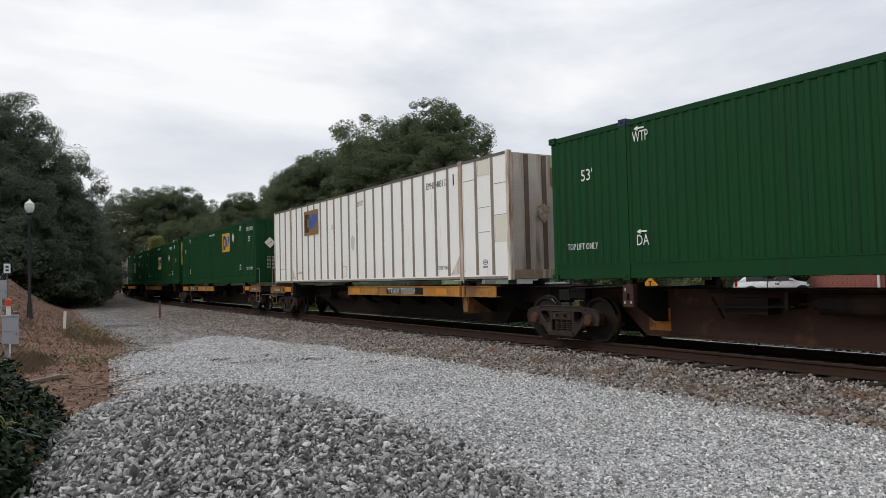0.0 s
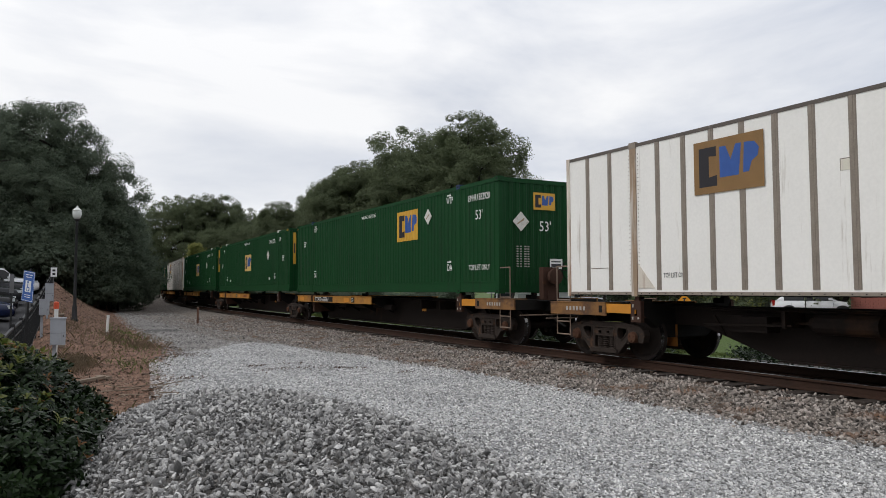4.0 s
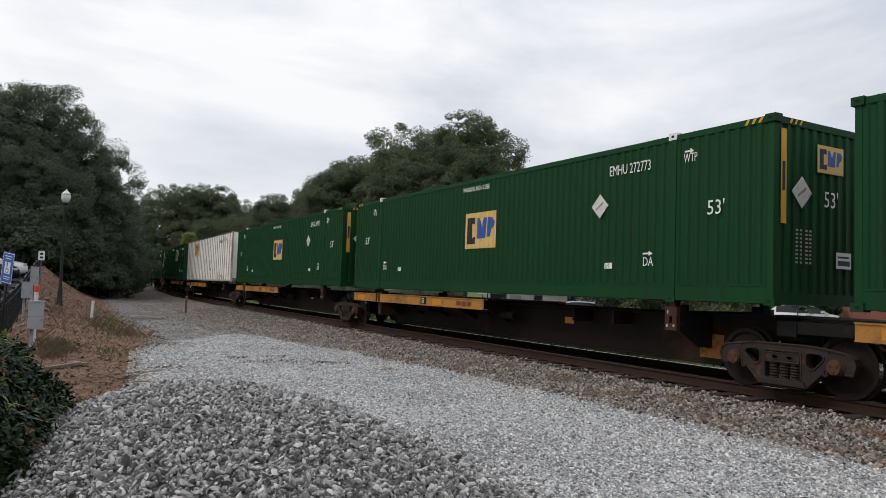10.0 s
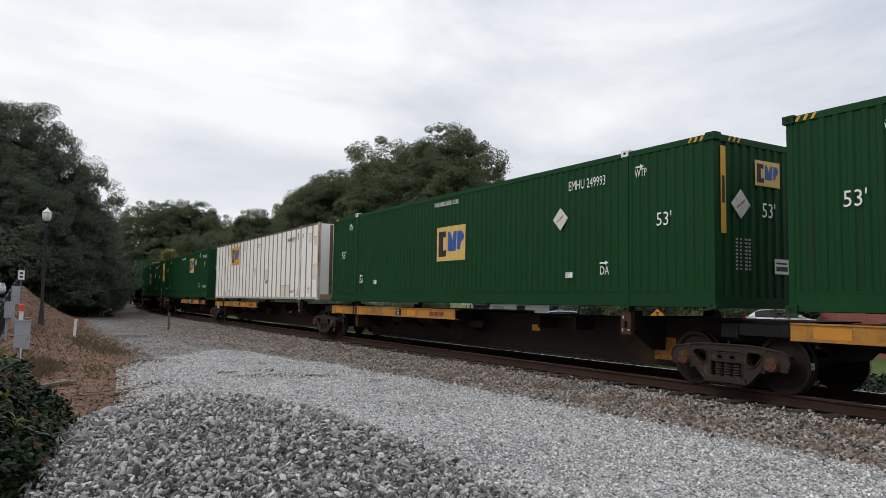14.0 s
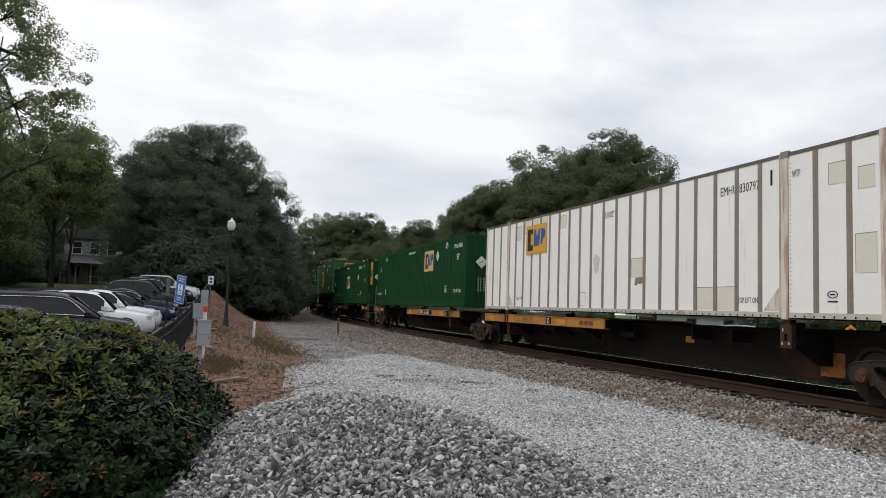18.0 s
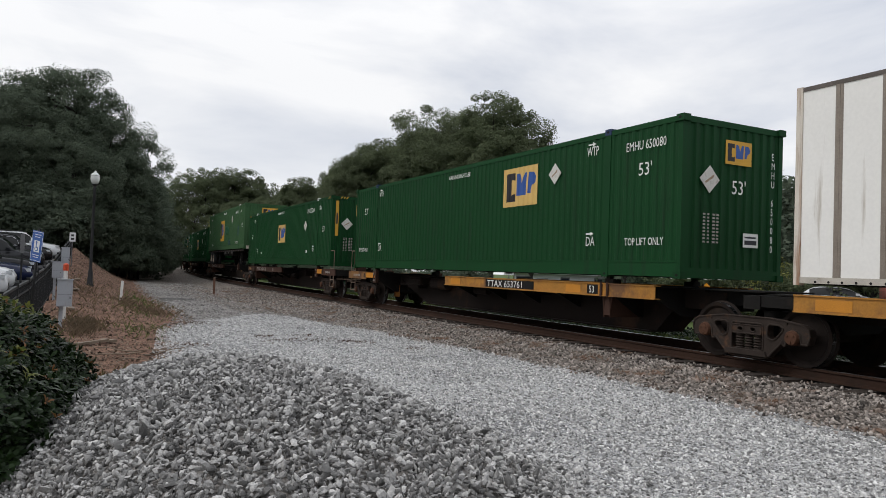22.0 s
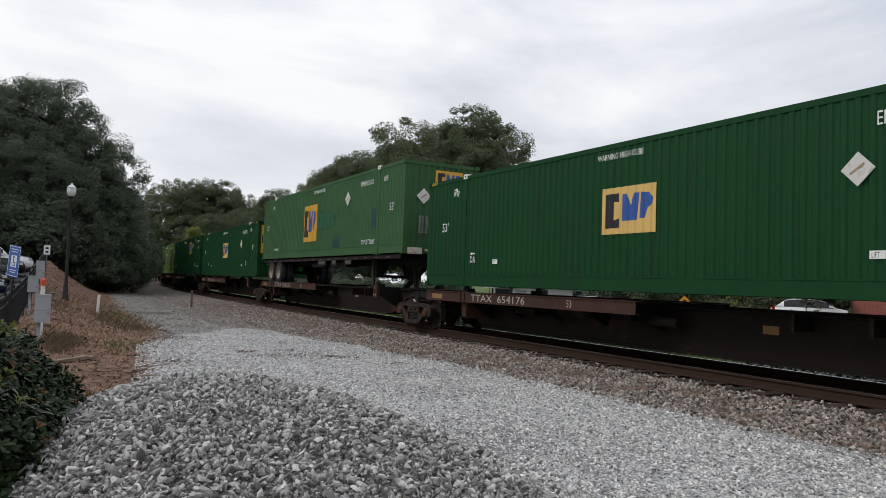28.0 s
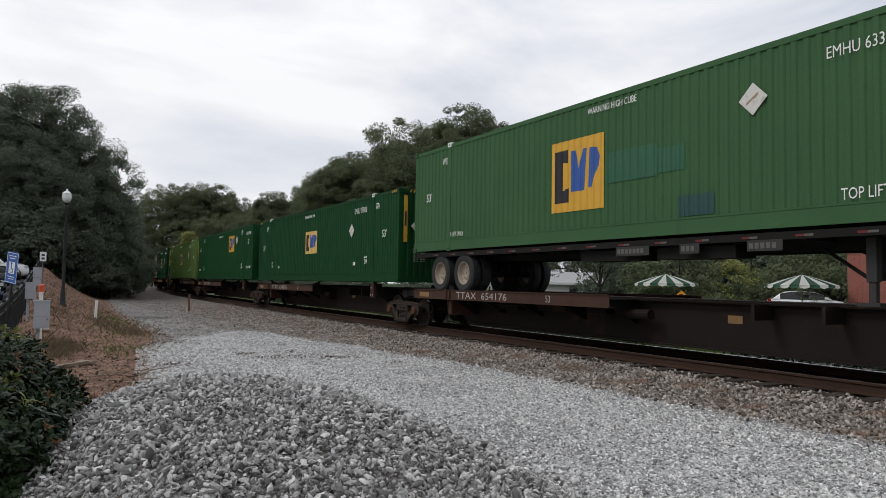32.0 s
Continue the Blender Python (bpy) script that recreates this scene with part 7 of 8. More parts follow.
M["stone_one"] = material("grey_crushed_stone_single", (0.27, 0.275, 0.275), 0.8, vary=0.35, scale=2.0, fine=9, bump=0.5, rand=0.5, spec=0.25)
lay_stones()


def lay_ties():
    bm = boxes((-1.28, 1.28, -0.115, 0.115, -0.17, 0.0), bevel=0.012)
    me = bpy.data.meshes.new("tie")
    bm.to_mesh(me)
    bm.free()
    me.materials.append(M["tie"])
    rng = random.Random(4)
    for k in range(150):
        s = -8 + k * 0.53
        m = line_pose(s, RAIL_Z - 0.172 + rng.uniform(-0.012, 0.002))
        shared("tie", me, track, m @ pose(rng.uniform(-0.05, 0.05), 0, 0, 0, 0, rng.uniform(-1.2, 1.2)))


lay_ties()


# ---- beside the track, near side ----
def gz(x, y):
    return float(ground_z(x, y))


def fence():
    ys = [12.4 + 2.3 * k for k in range(16)]
    f = tagged(new("picket_fence"), "black steel picket fence along the edge of a car park", "fence")
    picket = boxes((-0.009, 0.009, -0.009, 0.009, 0.08, 1.08))
    me = bpy.data.meshes.new("picket")
    picket.to_mesh(me)
    picket.free()
    me.materials.append(M["fence"])
    post = boxes((-0.03, 0.03, -0.03, 0.03, -0.1, 1.14), (-0.036, 0.036, -0.036, 0.036, 1.14, 1.165), bevel=0.004)
    mp = bpy.data.meshes.new("post")
    post.to_mesh(mp)
    post.free()
    mp.materials.append(M["fence"])
    def at_fence(y):
        return float(fence_x(y))

    for y in ys:
        shared("post", mp, f, Matrix.Translation((at_fence(y), y, gz(at_fence(y), y))))
    for y0, y1 in zip(ys[:-1], ys[1:]):
        x0, x1, z0, z1 = at_fence(y0), at_fence(y1), gz(at_fence(y0), y0), gz(at_fence(y1), y1)
        for h, w in ((1.09, 0.022), (0.13, 0.016), (0.92, 0.014)):
            bm = bmesh.new()
            prism(bm, [(y0, z0 + h - w), (y1, z1 + h - w), (y1, z1 + h + w), (y0, z0 + h + w)], "x", -0.02, 0.02)
            for v in bm.verts:
                v.co.x += x0 + (x1 - x0) * (v.co.y - y0) / (y1 - y0)
            part("rail", bm, M["fence"], f)
        n = 15
        for k in range(1, n):
            t = k / n
            shared("picket", me, f, Matrix.Translation((x0 + t * (x1 - x0), y0 + t * (y1 - y0), z0 + t * (z1 - z0))))


fence()


def signs_and_boxes():
    # the parking sign on its post
    x, y = -0.46, 17.5
    z = gz(x, y)
    s = empty("parking_sign", Matrix.Translation((x, y, z + 0.12)) @ pose(0, 0, 0, 0, 7, -60), "blue accessible-parking sign on a grey steel post beside a fence", "sign")
    part("post", boxes((-0.025, 0.025, 0.004, 0.04, -0.5, 2.05), bevel=0.004), M["fence"], s)
    bm = bmesh.new()
    bx(bm, -0.21, 0.21, -0.004, 0.0, 1.36, 2.0)
    face = part("sign_face", bevelled(bm, 0.0015), M["sign_blue"], s, "blue sign face with white bars")
    part("border", boxes((-0.20, 0.20, -0.0055, -0.0045, 1.975, 1.985), (-0.20, 0.20, -0.0055, -0.0045, 1.375, 1.385), (-0.20, -0.19, -0.0055, -0.0045, 1.385, 1.975), (0.19, 0.20, -0.0055, -0.0045, 1.385, 1.975)), M["sign_white"], face)
    for k, (w, h) in enumerate(((0.13, 1.915), (0.10, 1.865), (0.12, 1.49), (0.10, 1.445))):
        part("text_bar", boxes((-w, w, -0.0055, -0.0045, h, h + 0.014)), M["sign_white"], face)
    part("symbol_panel", boxes((-0.105, 0.105, -0.0058, -0.0045, 1.56, 1.80)), M["sign_white"], face, "white square with a blue symbol")
    bm = bmesh.new()
    lathe(bm, [(0.030, -0.0068), (0.030, -0.006)], 12, "y", (-0.015, 0, 1.765))
    bx(bm, -0.03, 0.0, -0.0068, -0.006, 1.66, 1.735)
    bx(bm, -0.03, 0.05, -0.0068, -0.006, 1.645, 1.668)
    bx(bm, 0.035, 0.058, -0.0068, -0.006, 1.585, 1.65)
    for k in range(10):
        a, b = math.radians(160 + k * 18), math.radians(160 + k * 18 + 19)
        c = (-0.01, 1.632)
        prism(bm, [(c[0] + 0.042 * math.cos(a), c[1] + 0.042 * math.sin(a)), (c[0] + 0.058 * math.cos(a), c[1] + 0.058 * math.sin(a)), (c[0] + 0.058 * math.cos(b), c[1] + 0.058 * math.sin(b)), (c[0] + 0.042 * math.cos(b), c[1] + 0.042 * math.sin(b))], "y", -0.0068, -0.006)
    part("symbol", bm, M["sign_blue"], face)
    # a second sign seen from behind
    x, y = -0.72, 19.5
    s = empty("street_sign", Matrix.Translation((x, y, gz(x, y))), "grey sign back on a steel post", "sign")
    part("post", boxes((-0.022, 0.022, -0.02, 0.02, -0.2, 2.12), bevel=0.004), M["fence"], s)
    part("sign_plate", boxes((-0.045, 0.045, -0.03, -0.024, 1.66, 2.1), bevel=0.002), M["post"], s)
    # utility pedestals
    for x, y, w, z0, h, words in ((0.20, 16.6, 0.28, 0.50, 0.53, "grey utility box on a steel post on a dirt bank"), (-0.02, 23.5, 0.26, 0.62, 0.44, "pale grey utility cabinet on a post beside a fence"), (0.16, 29.5, 0.27, 0.62, 0.62, "pale grey utility cabinet on a post beside a fence")):
        z = gz(x, y)
        b = empty("utility_box", Matrix.Translation((x, y, z)), words, "utility box", "utility boxes by the fence")
        part("post", boxes((-0.09, -0.02, 0.05, 0.11, -0.2, z0 + h * 0.9), bevel=0.006), M["post"] if w > 0.3 else M["box"], b)
        body = part("cabinet", boxes((-w / 2, w / 2, -0.09, 0.05, z0, z0 + h), bevel=0.012), M["box"], b)
        part("lid", boxes((-w / 2 - 0.012, w / 2 + 0.012, -0.105, 0.06, z0 + h, z0 + h + 0.025), bevel=0.006), M["box"], b)
        part("seam", boxes((-w / 2 + 0.015, w / 2 - 0.015, -0.0925, -0.0905, z0 + h * 0.45, z0 + h * 0.46)), M["post"], body)
        part("latch", boxes((w / 2 - 0.05, w / 2 - 0.03, -0.10, -0.0905, z0 + h * 0.3, z0 + h * 0.38)), M["post"], body)
    for x, y, h in ((0.20, 18.7, 1.26), (1.92, 27.5, 0.68)):
        z = gz(x, y)
        red = x < 1
        p = empty("marker_post", Matrix.Translation((x, y, z)), "white plastic marker post with an orange-red cap" if red else "leaning white plastic marker post on a weedy bank", "marker post")
        bm = bmesh.new()
        tube(bm, (0, 0, -0.2), (0.0 if red else 0.04, 0, h - (0.14 if red else 0)), 0.045, n=12)
        part("post", bm, M["white_plastic"], p)
        bm = bmesh.new()
        lathe(bm, [(0.055, h - 0.16), (0.058, h - 0.03), (0.045, h), (0.0, h + 0.01)], 12) if red else lathe(bm, [(0.05, h - 0.03), (0.045, h + 0.01), (0.0, h + 0.015)], 12, "z", (0.04, 0, 0))
        part("cap", bm, M["red"] if red else M["white_plastic"], p)
    x, y = 6.9, 38.0
    p = empty("wooden_stake", Matrix.Translation((x, y, gz(x, y))), "thin brown wooden stake standing in ballast", "stake")
    bm = boxes((-0.05, 0.05, -0.02, 0.02, -0.2, 0.80), bevel=0.006)
    part("stake", bm, M["rust_stake"], p)
    part("tip", boxes((-0.05, 0.05, -0.02, 0.02, 0.801, 0.86), bevel=0.006), M["wood"], p)
    # the small white sign by the car park's far end
    x, y = 0.40, 37.35
    z = gz(x, y)
    s = empty("notice_sign", Matrix.Translation((x, y, z)), "small white notice sign on a thin post", "sign")
    top = 2.75 - z
    part("post", boxes((-0.02, 0.02, 0.003, 0.03, -0.2, top), bevel=0.003), M["post"], s)
    face = part("sign_face", boxes((-0.13, 0.13, -0.004, 0.0, top - 0.42, top), bevel=0.002), M["sign_white"], s)
    for k in range(2):
        part("text_bar", boxes((-0.06, 0.06, -0.006, -0.0045, top - 0.18 - 0.16 * k, top - 0.09 - 0.16 * k)), M["letter_dark"], face)


M["rust_stake"] = material("reddish_brown_stake", (0.15, 0.075, 0.05), 0.85, vary=0.25, scale=8)
signs_and_boxes()


def street_lamp():
    x, y = 1.02, 30.4
    z = gz(x, y)
    H = 4.92 - z
    s = empty("street_lamp", Matrix.Translation((x, y, z)), "black cast-iron street lamp with a frosted acorn globe", "street lamp")
    bm = bmesh.new()
    lathe(bm, [(0.12, -0.2), (0.12, 0.06), (0.10, 0.10), (0.085, 0.5), (0.07, 0.58), (0.058, 0.66), (0.045, H - 0.75), (0.06, H - 0.71), (0.045, H - 0.67), (0.05, H - 0.60)], 14)
    part("post", bm, M["lamp_black"], s, smooth=True)
    bm = bmesh.new()
    lathe(bm, [(0.055, H - 0.60), (0.105, H - 0.56), (0.12, H - 0.53), (0.085, H - 0.52)], 14)
    part("collar", bm, M["lamp_black"], s)
    bm = bmesh.new()
    lathe(bm, [(0.08, H - 0.52), (0.14, H - 0.435), (0.163, H - 0.335), (0.158, H - 0.25), (0.133, H - 0.19)], 18)
    part("globe", bm, M["globe"], s, "frosted glass acorn globe", smooth=True)
    bm = bmesh.new()
    lathe(bm, [(0.167, H - 0.21), (0.160, H - 0.18), (0.114, H - 0.135), (0.07, H - 0.09), (0.035, H - 0.07), (0.042, H - 0.042), (0.02, H - 0.014), (0.0, H)], 16)
    part("globe_cap", bm, M["globe"], s, "pale ribbed cap with a finial", smooth=True)


street_lamp()


# ---- litter, boards and weeds on the bank ----
def debris():
    rng = random.Random(9)
    for x, y, w, l, r in ((0.66, 14.35, 0.10, 0.80, 49), (0.95, 14.9, 0.10, 0.5, 110), (0.60, 17.8, 0.12, 0.5, 20), (0.35, 21.0, 0.16, 0.5, 95), (0.5, 26.5, 0.2, 0.6, 85), (0.6, 31.0, 0.2, 0.7, 90)):
        b = part("timber_board", boxes((-l / 2, l / 2, -w / 2, w / 2, 0.0, 0.045), bevel=0.004), M["wood"])
        tagged(b, "weathered timber board lying on a dirt bank", "board", "boards on the bank")
        b.matrix_basis = pose(x, y, gz(x, y) + 0.02, rng.uniform(-4, 4), rng.uniform(-3, 3), r)
    for k in range(9):
        x, y = 1.0 + 0.09 * k + rng.uniform(-0.2, 0.2), 12.3 + rng.uniform(-0.5, 0.9)
        bm = bmesh.new()
        p = Vector((0, 0, 0))
        a = rng.uniform(0, 6.28)
        r = rng.uniform(0.008, 0.018)
        for j in range(5):
            q = p + Vector((0.2 * math.cos(a), 0.2 * math.sin(a), rng.uniform(-0.02, 0.03)))
            tube(bm, p, q, r, r * 0.85, 6, caps=False)
            p, a, r = q, a + rng.uniform(-0.5, 0.5), r * 0.85
        b = part("dead_branch", bm, M["wood"])
        tagged(b, "dry fallen branch on brown dirt", "branch", "fallen branches")
        b.matrix_basis = pose(x, y, gz(x, y) + 0.03)
    # damp leaf litter on the gravel
    g = np.random.default_rng(8)
    for x, y, rx, ry, n in ((4.9, 14.6, 0.45, 0.15, 70), (4.3, 14.9, 0.25, 0.10, 40), (5.6, 14.3, 0.22, 0.08, 60), (5.0, 15.9, 0.2, 0.10, 40), (3.15, 19.4, 0.28, 0.35, 150), (4.05, 15.9, 0.12, 0.08, 40), (6.4, 13.1, 0.15, 0.1, 40), (2.4, 14.3, 0.2, 0.15, 60)):
        c = np.stack([x + g.normal(0, rx, n), y + g.normal(0, ry, n), np.zeros(n)], -1)
        c[:, 2] = ground_z(c[:, 0], c[:, 1]) + g.uniform(0.012, 0.05, n)
        v, f = leaf_quads(g, c, np.tile(np.array([0.0, 0.0, 1.0]), (n, 1)), 0.05, 0.5)
        o = new("leaf_litter", np_mesh("leaf_litter", v, f, [M["litter"]]))
        tagged(o, "brown dead leaves lying on pale gravel", "leaf litter", kind="stuff")

    def tufts(name, words, spots, mat, h, n, wide=0.007):
        p = []
        for x, y, rx, ry, k in spots:
            m = int(n * k)
            p.append(np.stack([x + g.normal(0, rx, m), y + g.normal(0, ry, m)], -1))
        p = np.concatenate(p)
        z = ground_z(p[:, 0], p[:, 1])
        m = len(p)
        base = np.stack([p[:, 0], p[:, 1], z - 0.01], -1)
        a = g.uniform(0, 2 * math.pi, m)
        side = np.stack([np.cos(a), np.sin(a), np.zeros(m)], -1) * (wide * g.uniform(0.6, 1.6, m))[:, None]
        lean = g.normal(0, 0.35, (m, 3))
        lean[:, 2] = 1
        hh = (h * g.uniform(0.4, 1.3, m))[:, None]
        v = np.stack([base - side, base + side, base + lean * hh * 0.6 + side * 0.7, base + lean * hh + np.stack([lean[:, 0], lean[:, 1], np.zeros(m)], -1) * hh * 0.5], 1)
        o = new(name, np_mesh(name, v.reshape(-1, 3), np.arange(4 * m).reshape(m, 4), [M[mat]]))
        tagged(o, words, "weeds", kind="stuff")

    tufts("green_weeds", "low green weeds along the foot of a dirt bank", [(2.2, 24, 0.35, 3.0, 1.2), (2.7, 30, 0.3, 3.0, 1.0), (1.7, 17.5, 0.3, 1.2, 0.5), (-0.2, 16, 0.25, 2.0, 0.8), (-0.3, 11.0, 0.3, 1.0, 0.5), (0.1, 9.3, 0.2, 0.4, 0.3)], "grass", 0.11, 300)
    tufts("dry_weeds", "dry brown weeds on a dirt bank", [(0.55, 18.6, 0.22, 0.9, 0.9), (1.2, 22, 0.5, 2.5, 0.8), (2.4, 35, 0.5, 3.5, 0.8), (0.9, 30, 0.4, 4.0, 0.8), (3.2, 27, 0.3, 2.0, 0.6), (0.3, 8.6, 0.25, 0.5, 0.7)], "weed", 0.13, 170)
    tufts("bank_scrub", "brown scrubby weeds round a utility post", [(0.62, 17.6, 0.16, 0.5, 1.0), (0.45, 16.2, 0.14, 0.4, 0.5), (2.0, 25.5, 0.22, 1.6, 0.8), (2.5, 22.6, 0.25, 0.9, 0.6), (0.75, 27.0, 0.25, 2.5, 0.5)], "scrub", 0.20, 330, 0.0035)
    tufts("lineside_grass", "mown green grass beyond the track", [(15.0 + 1.2 * (k % 3), 14.2 + 4.0 * k, 0.9, 1.1, 1.0) for k in range(9)], "grass", 0.10, 3000)


def ground_cover():
    """Low creeper on the far side of the track, its shade put into the leaf colour."""
    rng = np.random.default_rng(41)
    n = 80000
    x = rng.uniform(13.5, 22.5, n)
    y = rng.uniform(-9, 27, n)
    open_lawn = (y > 0.80 * x + rng.normal(0, 0.2, n)) & (y < 0.93 * x + rng.normal(0, 0.2, n))
    keep = ~open_lawn & (x > line_x(y) + 2.4) & ((y < 11) | (x < line_x(y) + 6.5))
    x, y = x[keep], y[keep]
    n = len(x)
    z = ground_z(x, y) + rng.uniform(0, 1, n) * (0.16 + 0.22 * (np.sin(x * 1.9 + y * 1.3) * np.sin(y * 0.9) + 1) / 2)
    v, f = leaf_quads(rng, np.stack([x, y, z], -1), np.tile(np.array([0.0, 0.0, 1.0]), (n, 1)), 0.10, 0.6)
    tagged(new("ground_cover", np_mesh("ground_cover", v, f, [M["leaf_hedge"]])), "low creeper beyond the track, coloured as dark as its shade", "creeper", kind="stuff")


ground_cover()
M["scrub"] = leaf_material("brown_scrub", (0.085, 0.068, 0.042), (0.19, 0.14, 0.095), 0.8)
M["litter"] = leaf_material("dead_brown_leaves", (0.045, 0.028, 0.020), (0.13, 0.075, 0.045), 0.8)
debris()


# ---- road vehicles ----
def smooth_profile(pts):
    """Rounds an outline by cutting its corners."""
    for _ in range(2):
        out = []
        for i in range(len(pts) - 1):
            a, b = Vector(pts[i]), Vector(pts[i + 1])
            if i:
                out.append(tuple(a.lerp(b, 0.2)))
            else:
                out.append(tuple(a))
            out.append(tuple(a.lerp(b, 0.8)) if i < len(pts) - 2 else tuple(b))
        pts = out
    return pts


def car(m, kind, paint, label, group="parked cars"):
    """A car in its own space: nose to +x, wheels on z = 0."""
    c = empty("car", m, label, "car", group)
    P = PAINTS[paint]
    spec = {
        "suv": dict(L=4.65, W=1.86, H=1.68, belt=1.02, hood=1.02, ws=(0.98, 0.42), rear=(-2.05, -1.72), r=0.36, wb=2.70),
        "van": dict(L=5.10, W=1.98, H=1.74, belt=1.05, hood=1.02, ws=(1.42, 0.55), rear=(-2.42, -2.20), r=0.35, wb=3.0),
        "sedan": dict(L=4.75, W=1.83, H=1.44, belt=0.93, hood=0.90, ws=(0.92, 0.18), rear=(-1.85, -1.10), r=0.33, wb=2.78),
        "hatch": dict(L=4.35, W=1.80, H=1.47, belt=1.02, hood=0.98, ws=(1.05, 0.40), rear=(-1.95, -1.50), r=0.34, wb=2.62),
    }[kind]
    L, W, H, belt, hood, r, wb = spec["L"], spec["W"], spec["H"], spec["belt"], spec["hood"], spec["r"], spec["wb"]
    f, b = L / 2, -L / 2
    w1, w0 = spec["ws"]
    r1, r0 = spec["rear"]
    # lower body: lofted cross-sections from tail to nose
    stations = [(b, 0.42, 0.80, 0.86), (b + 0.12, 0.26, belt - 0.03, 0.96), (b + 0.6, 0.20, belt, 1.0), (-wb / 2, 0.20, belt + 0.01, 1.0), (0, 0.20, belt, 1.0), (w1 - 0.1, 0.20, belt - 0.01, 1.0), (wb / 2, 0.20, hood - 0.03, 0.99), (f - 0.35, 0.22, hood - 0.12, 0.95), (f - 0.10, 0.26, hood - 0.24, 0.86), (f, 0.34, hood - 0.38, 0.76)]
    bm = bmesh.new()
    rings = []
    for x, zb, zt, k in stations:
        hw = W / 2 * k
        ring = [(x, -hw * 0.90, zb), (x, -hw, zb + 0.16), (x, -hw * 1.0, (zb + zt) / 2 + 0.05), (x, -hw * 0.95, zt - 0.05), (x, -hw * 0.80, zt), (x, 0, zt + 0.025), (x, hw * 0.80, zt), (x, hw * 0.95, zt - 0.05), (x, hw, (zb + zt) / 2 + 0.05), (x, hw, zb + 0.16), (x, hw * 0.90, zb)]
        rings.append([bm.verts.new(p) for p in ring])
    for i in range(len(rings) - 1):
        for k in range(len(rings[0]) - 1):
            bm.faces.new((rings[i][k], rings[i][k + 1], rings[i + 1][k + 1], rings[i + 1][k]))
        bm.faces.new((rings[i][-1], rings[i][0], rings[i + 1][0], rings[i + 1][-1]))
    bm.faces.new(rings[0])
    bm.faces.new(rings[-1][::-1])
    bmesh.ops.recalc_face_normals(bm, faces=bm.faces)
    body = part("body", bm, P, c, smooth=True)
    # cabin: one smooth loft over the belt line, glass where its windows are, paint for roof and pillars
    outline = smooth_profile([(r1 - 0.02, belt - 0.02), (r0, H - 0.10), (r0 + 0.55, H - 0.01), ((r0 + w0) / 2, H), (w0 - 0.45, H - 0.015), (w0, H - 0.09), (w1, belt - 0.02)])
    sections = []
    for i in range(len(outline) - 1):
        (xa, za), (xb, zb) = outline[i], outline[i + 1]
        n = max(1, int(abs(xb - xa) / 0.18))
        sections += [(xa + (xb - xa) * k / n, za + (zb - za) * k / n) for k in range(n)]
    sections.append(outline[-1])
    painted, glazed = bmesh.new(), bmesh.new()
    xm = (w0 + r0) / 2 + 0.1

    def ring(g, x, z):
        t = max(0.0, (z - belt) / (H - belt))
        hb = W / 2 * 0.93
        ht = W / 2 * (0.93 - 0.21 * t)
        zs = belt - 0.03 + (z - belt + 0.03) * 0.90
        return [g.verts.new((x, sy * y, h)) for sy, y, h in ((-1, hb, belt - 0.03), (-1, (hb + ht) / 2 + 0.015, (belt + zs) / 2), (-1, ht, zs), (-1, ht * 0.86, z - 0.012), (-1, 0.0, z + 0.008), (1, ht * 0.86, z - 0.012), (1, ht, zs), (1, (hb + ht) / 2 + 0.015, (belt + zs) / 2), (1, hb, belt - 0.03))]
    last = None
    for x, z in sections:
        both = (ring(painted, x, z), ring(glazed, x, z))
        if last:
            xc, zc = (x + lx) / 2, (z + lz) / 2
            side = r1 + 0.42 < xc < w1 - 0.30 and zc > belt + 0.16
            sloped = xc > w0 - 0.04 or xc < r0 + 0.04
            for j in range(8):
                g = 1 if (j in (0, 1, 6, 7) and side) or (j in (3, 4) and sloped and zc < H - 0.06) else 0
                p, q = lring[g], both[g]
                (glazed if g else painted).faces.new((p[j], p[j + 1], q[j + 1], q[j]))
        last, lring, lx, lz = True, both, x, z
    for g in (painted, glazed):
        bmesh.ops.delete(g, geom=[v for v in g.verts if not v.link_faces], context="VERTS")
        bmesh.ops.recalc_face_normals(g, faces=g.faces)
    part("cabin", painted, P, c, smooth=True)
    part("glasshouse", glazed, M["glass"], c, "dark tinted glass", smooth=True)
    for s in (-1, 1):
        def rail(pts, rad, name, mat):
            q = bmesh.new()
            for a, bb in zip(pts[:-1], pts[1:]):
                tube(q, a, bb, rad, n=6)
            part(name, q, mat, c)
        hb, ht = W / 2 * 0.94, W / 2 * 0.735
        rail([(xm + 0.05, s * hb, belt - 0.02), (xm, s * ht * 1.01, H - 0.10)], 0.03, "door_pillar", M["plastic"])
        if kind in ("suv", "van"):
            rail([(r0 + 0.3, s * ht * 0.95, H + 0.015), (w0 - 0.3, s * ht * 0.95, H + 0.015)], 0.016, "roof_bar", M["plastic"])
        if kind == "van" or paint == "black":
            hw2 = lambda z: W / 2 * (0.93 - 0.21 * (z - belt) / (H - belt)) + 0.022
            pts = [(w1 - 0.32, belt + 0.02), (w0 + 0.05 * (w1 - w0), H - 0.22), (w0 - 0.35, H - 0.14), (r0 + 0.45, H - 0.17), (r1 + 0.22, H - 0.26), (r1 + 0.48, belt + 0.10), (w1 - 0.32, belt + 0.02)]
            rail([(x, s * hw2(z), z) for x, z in smooth_profile(pts)], 0.012, "window_trim", M["chrome"])
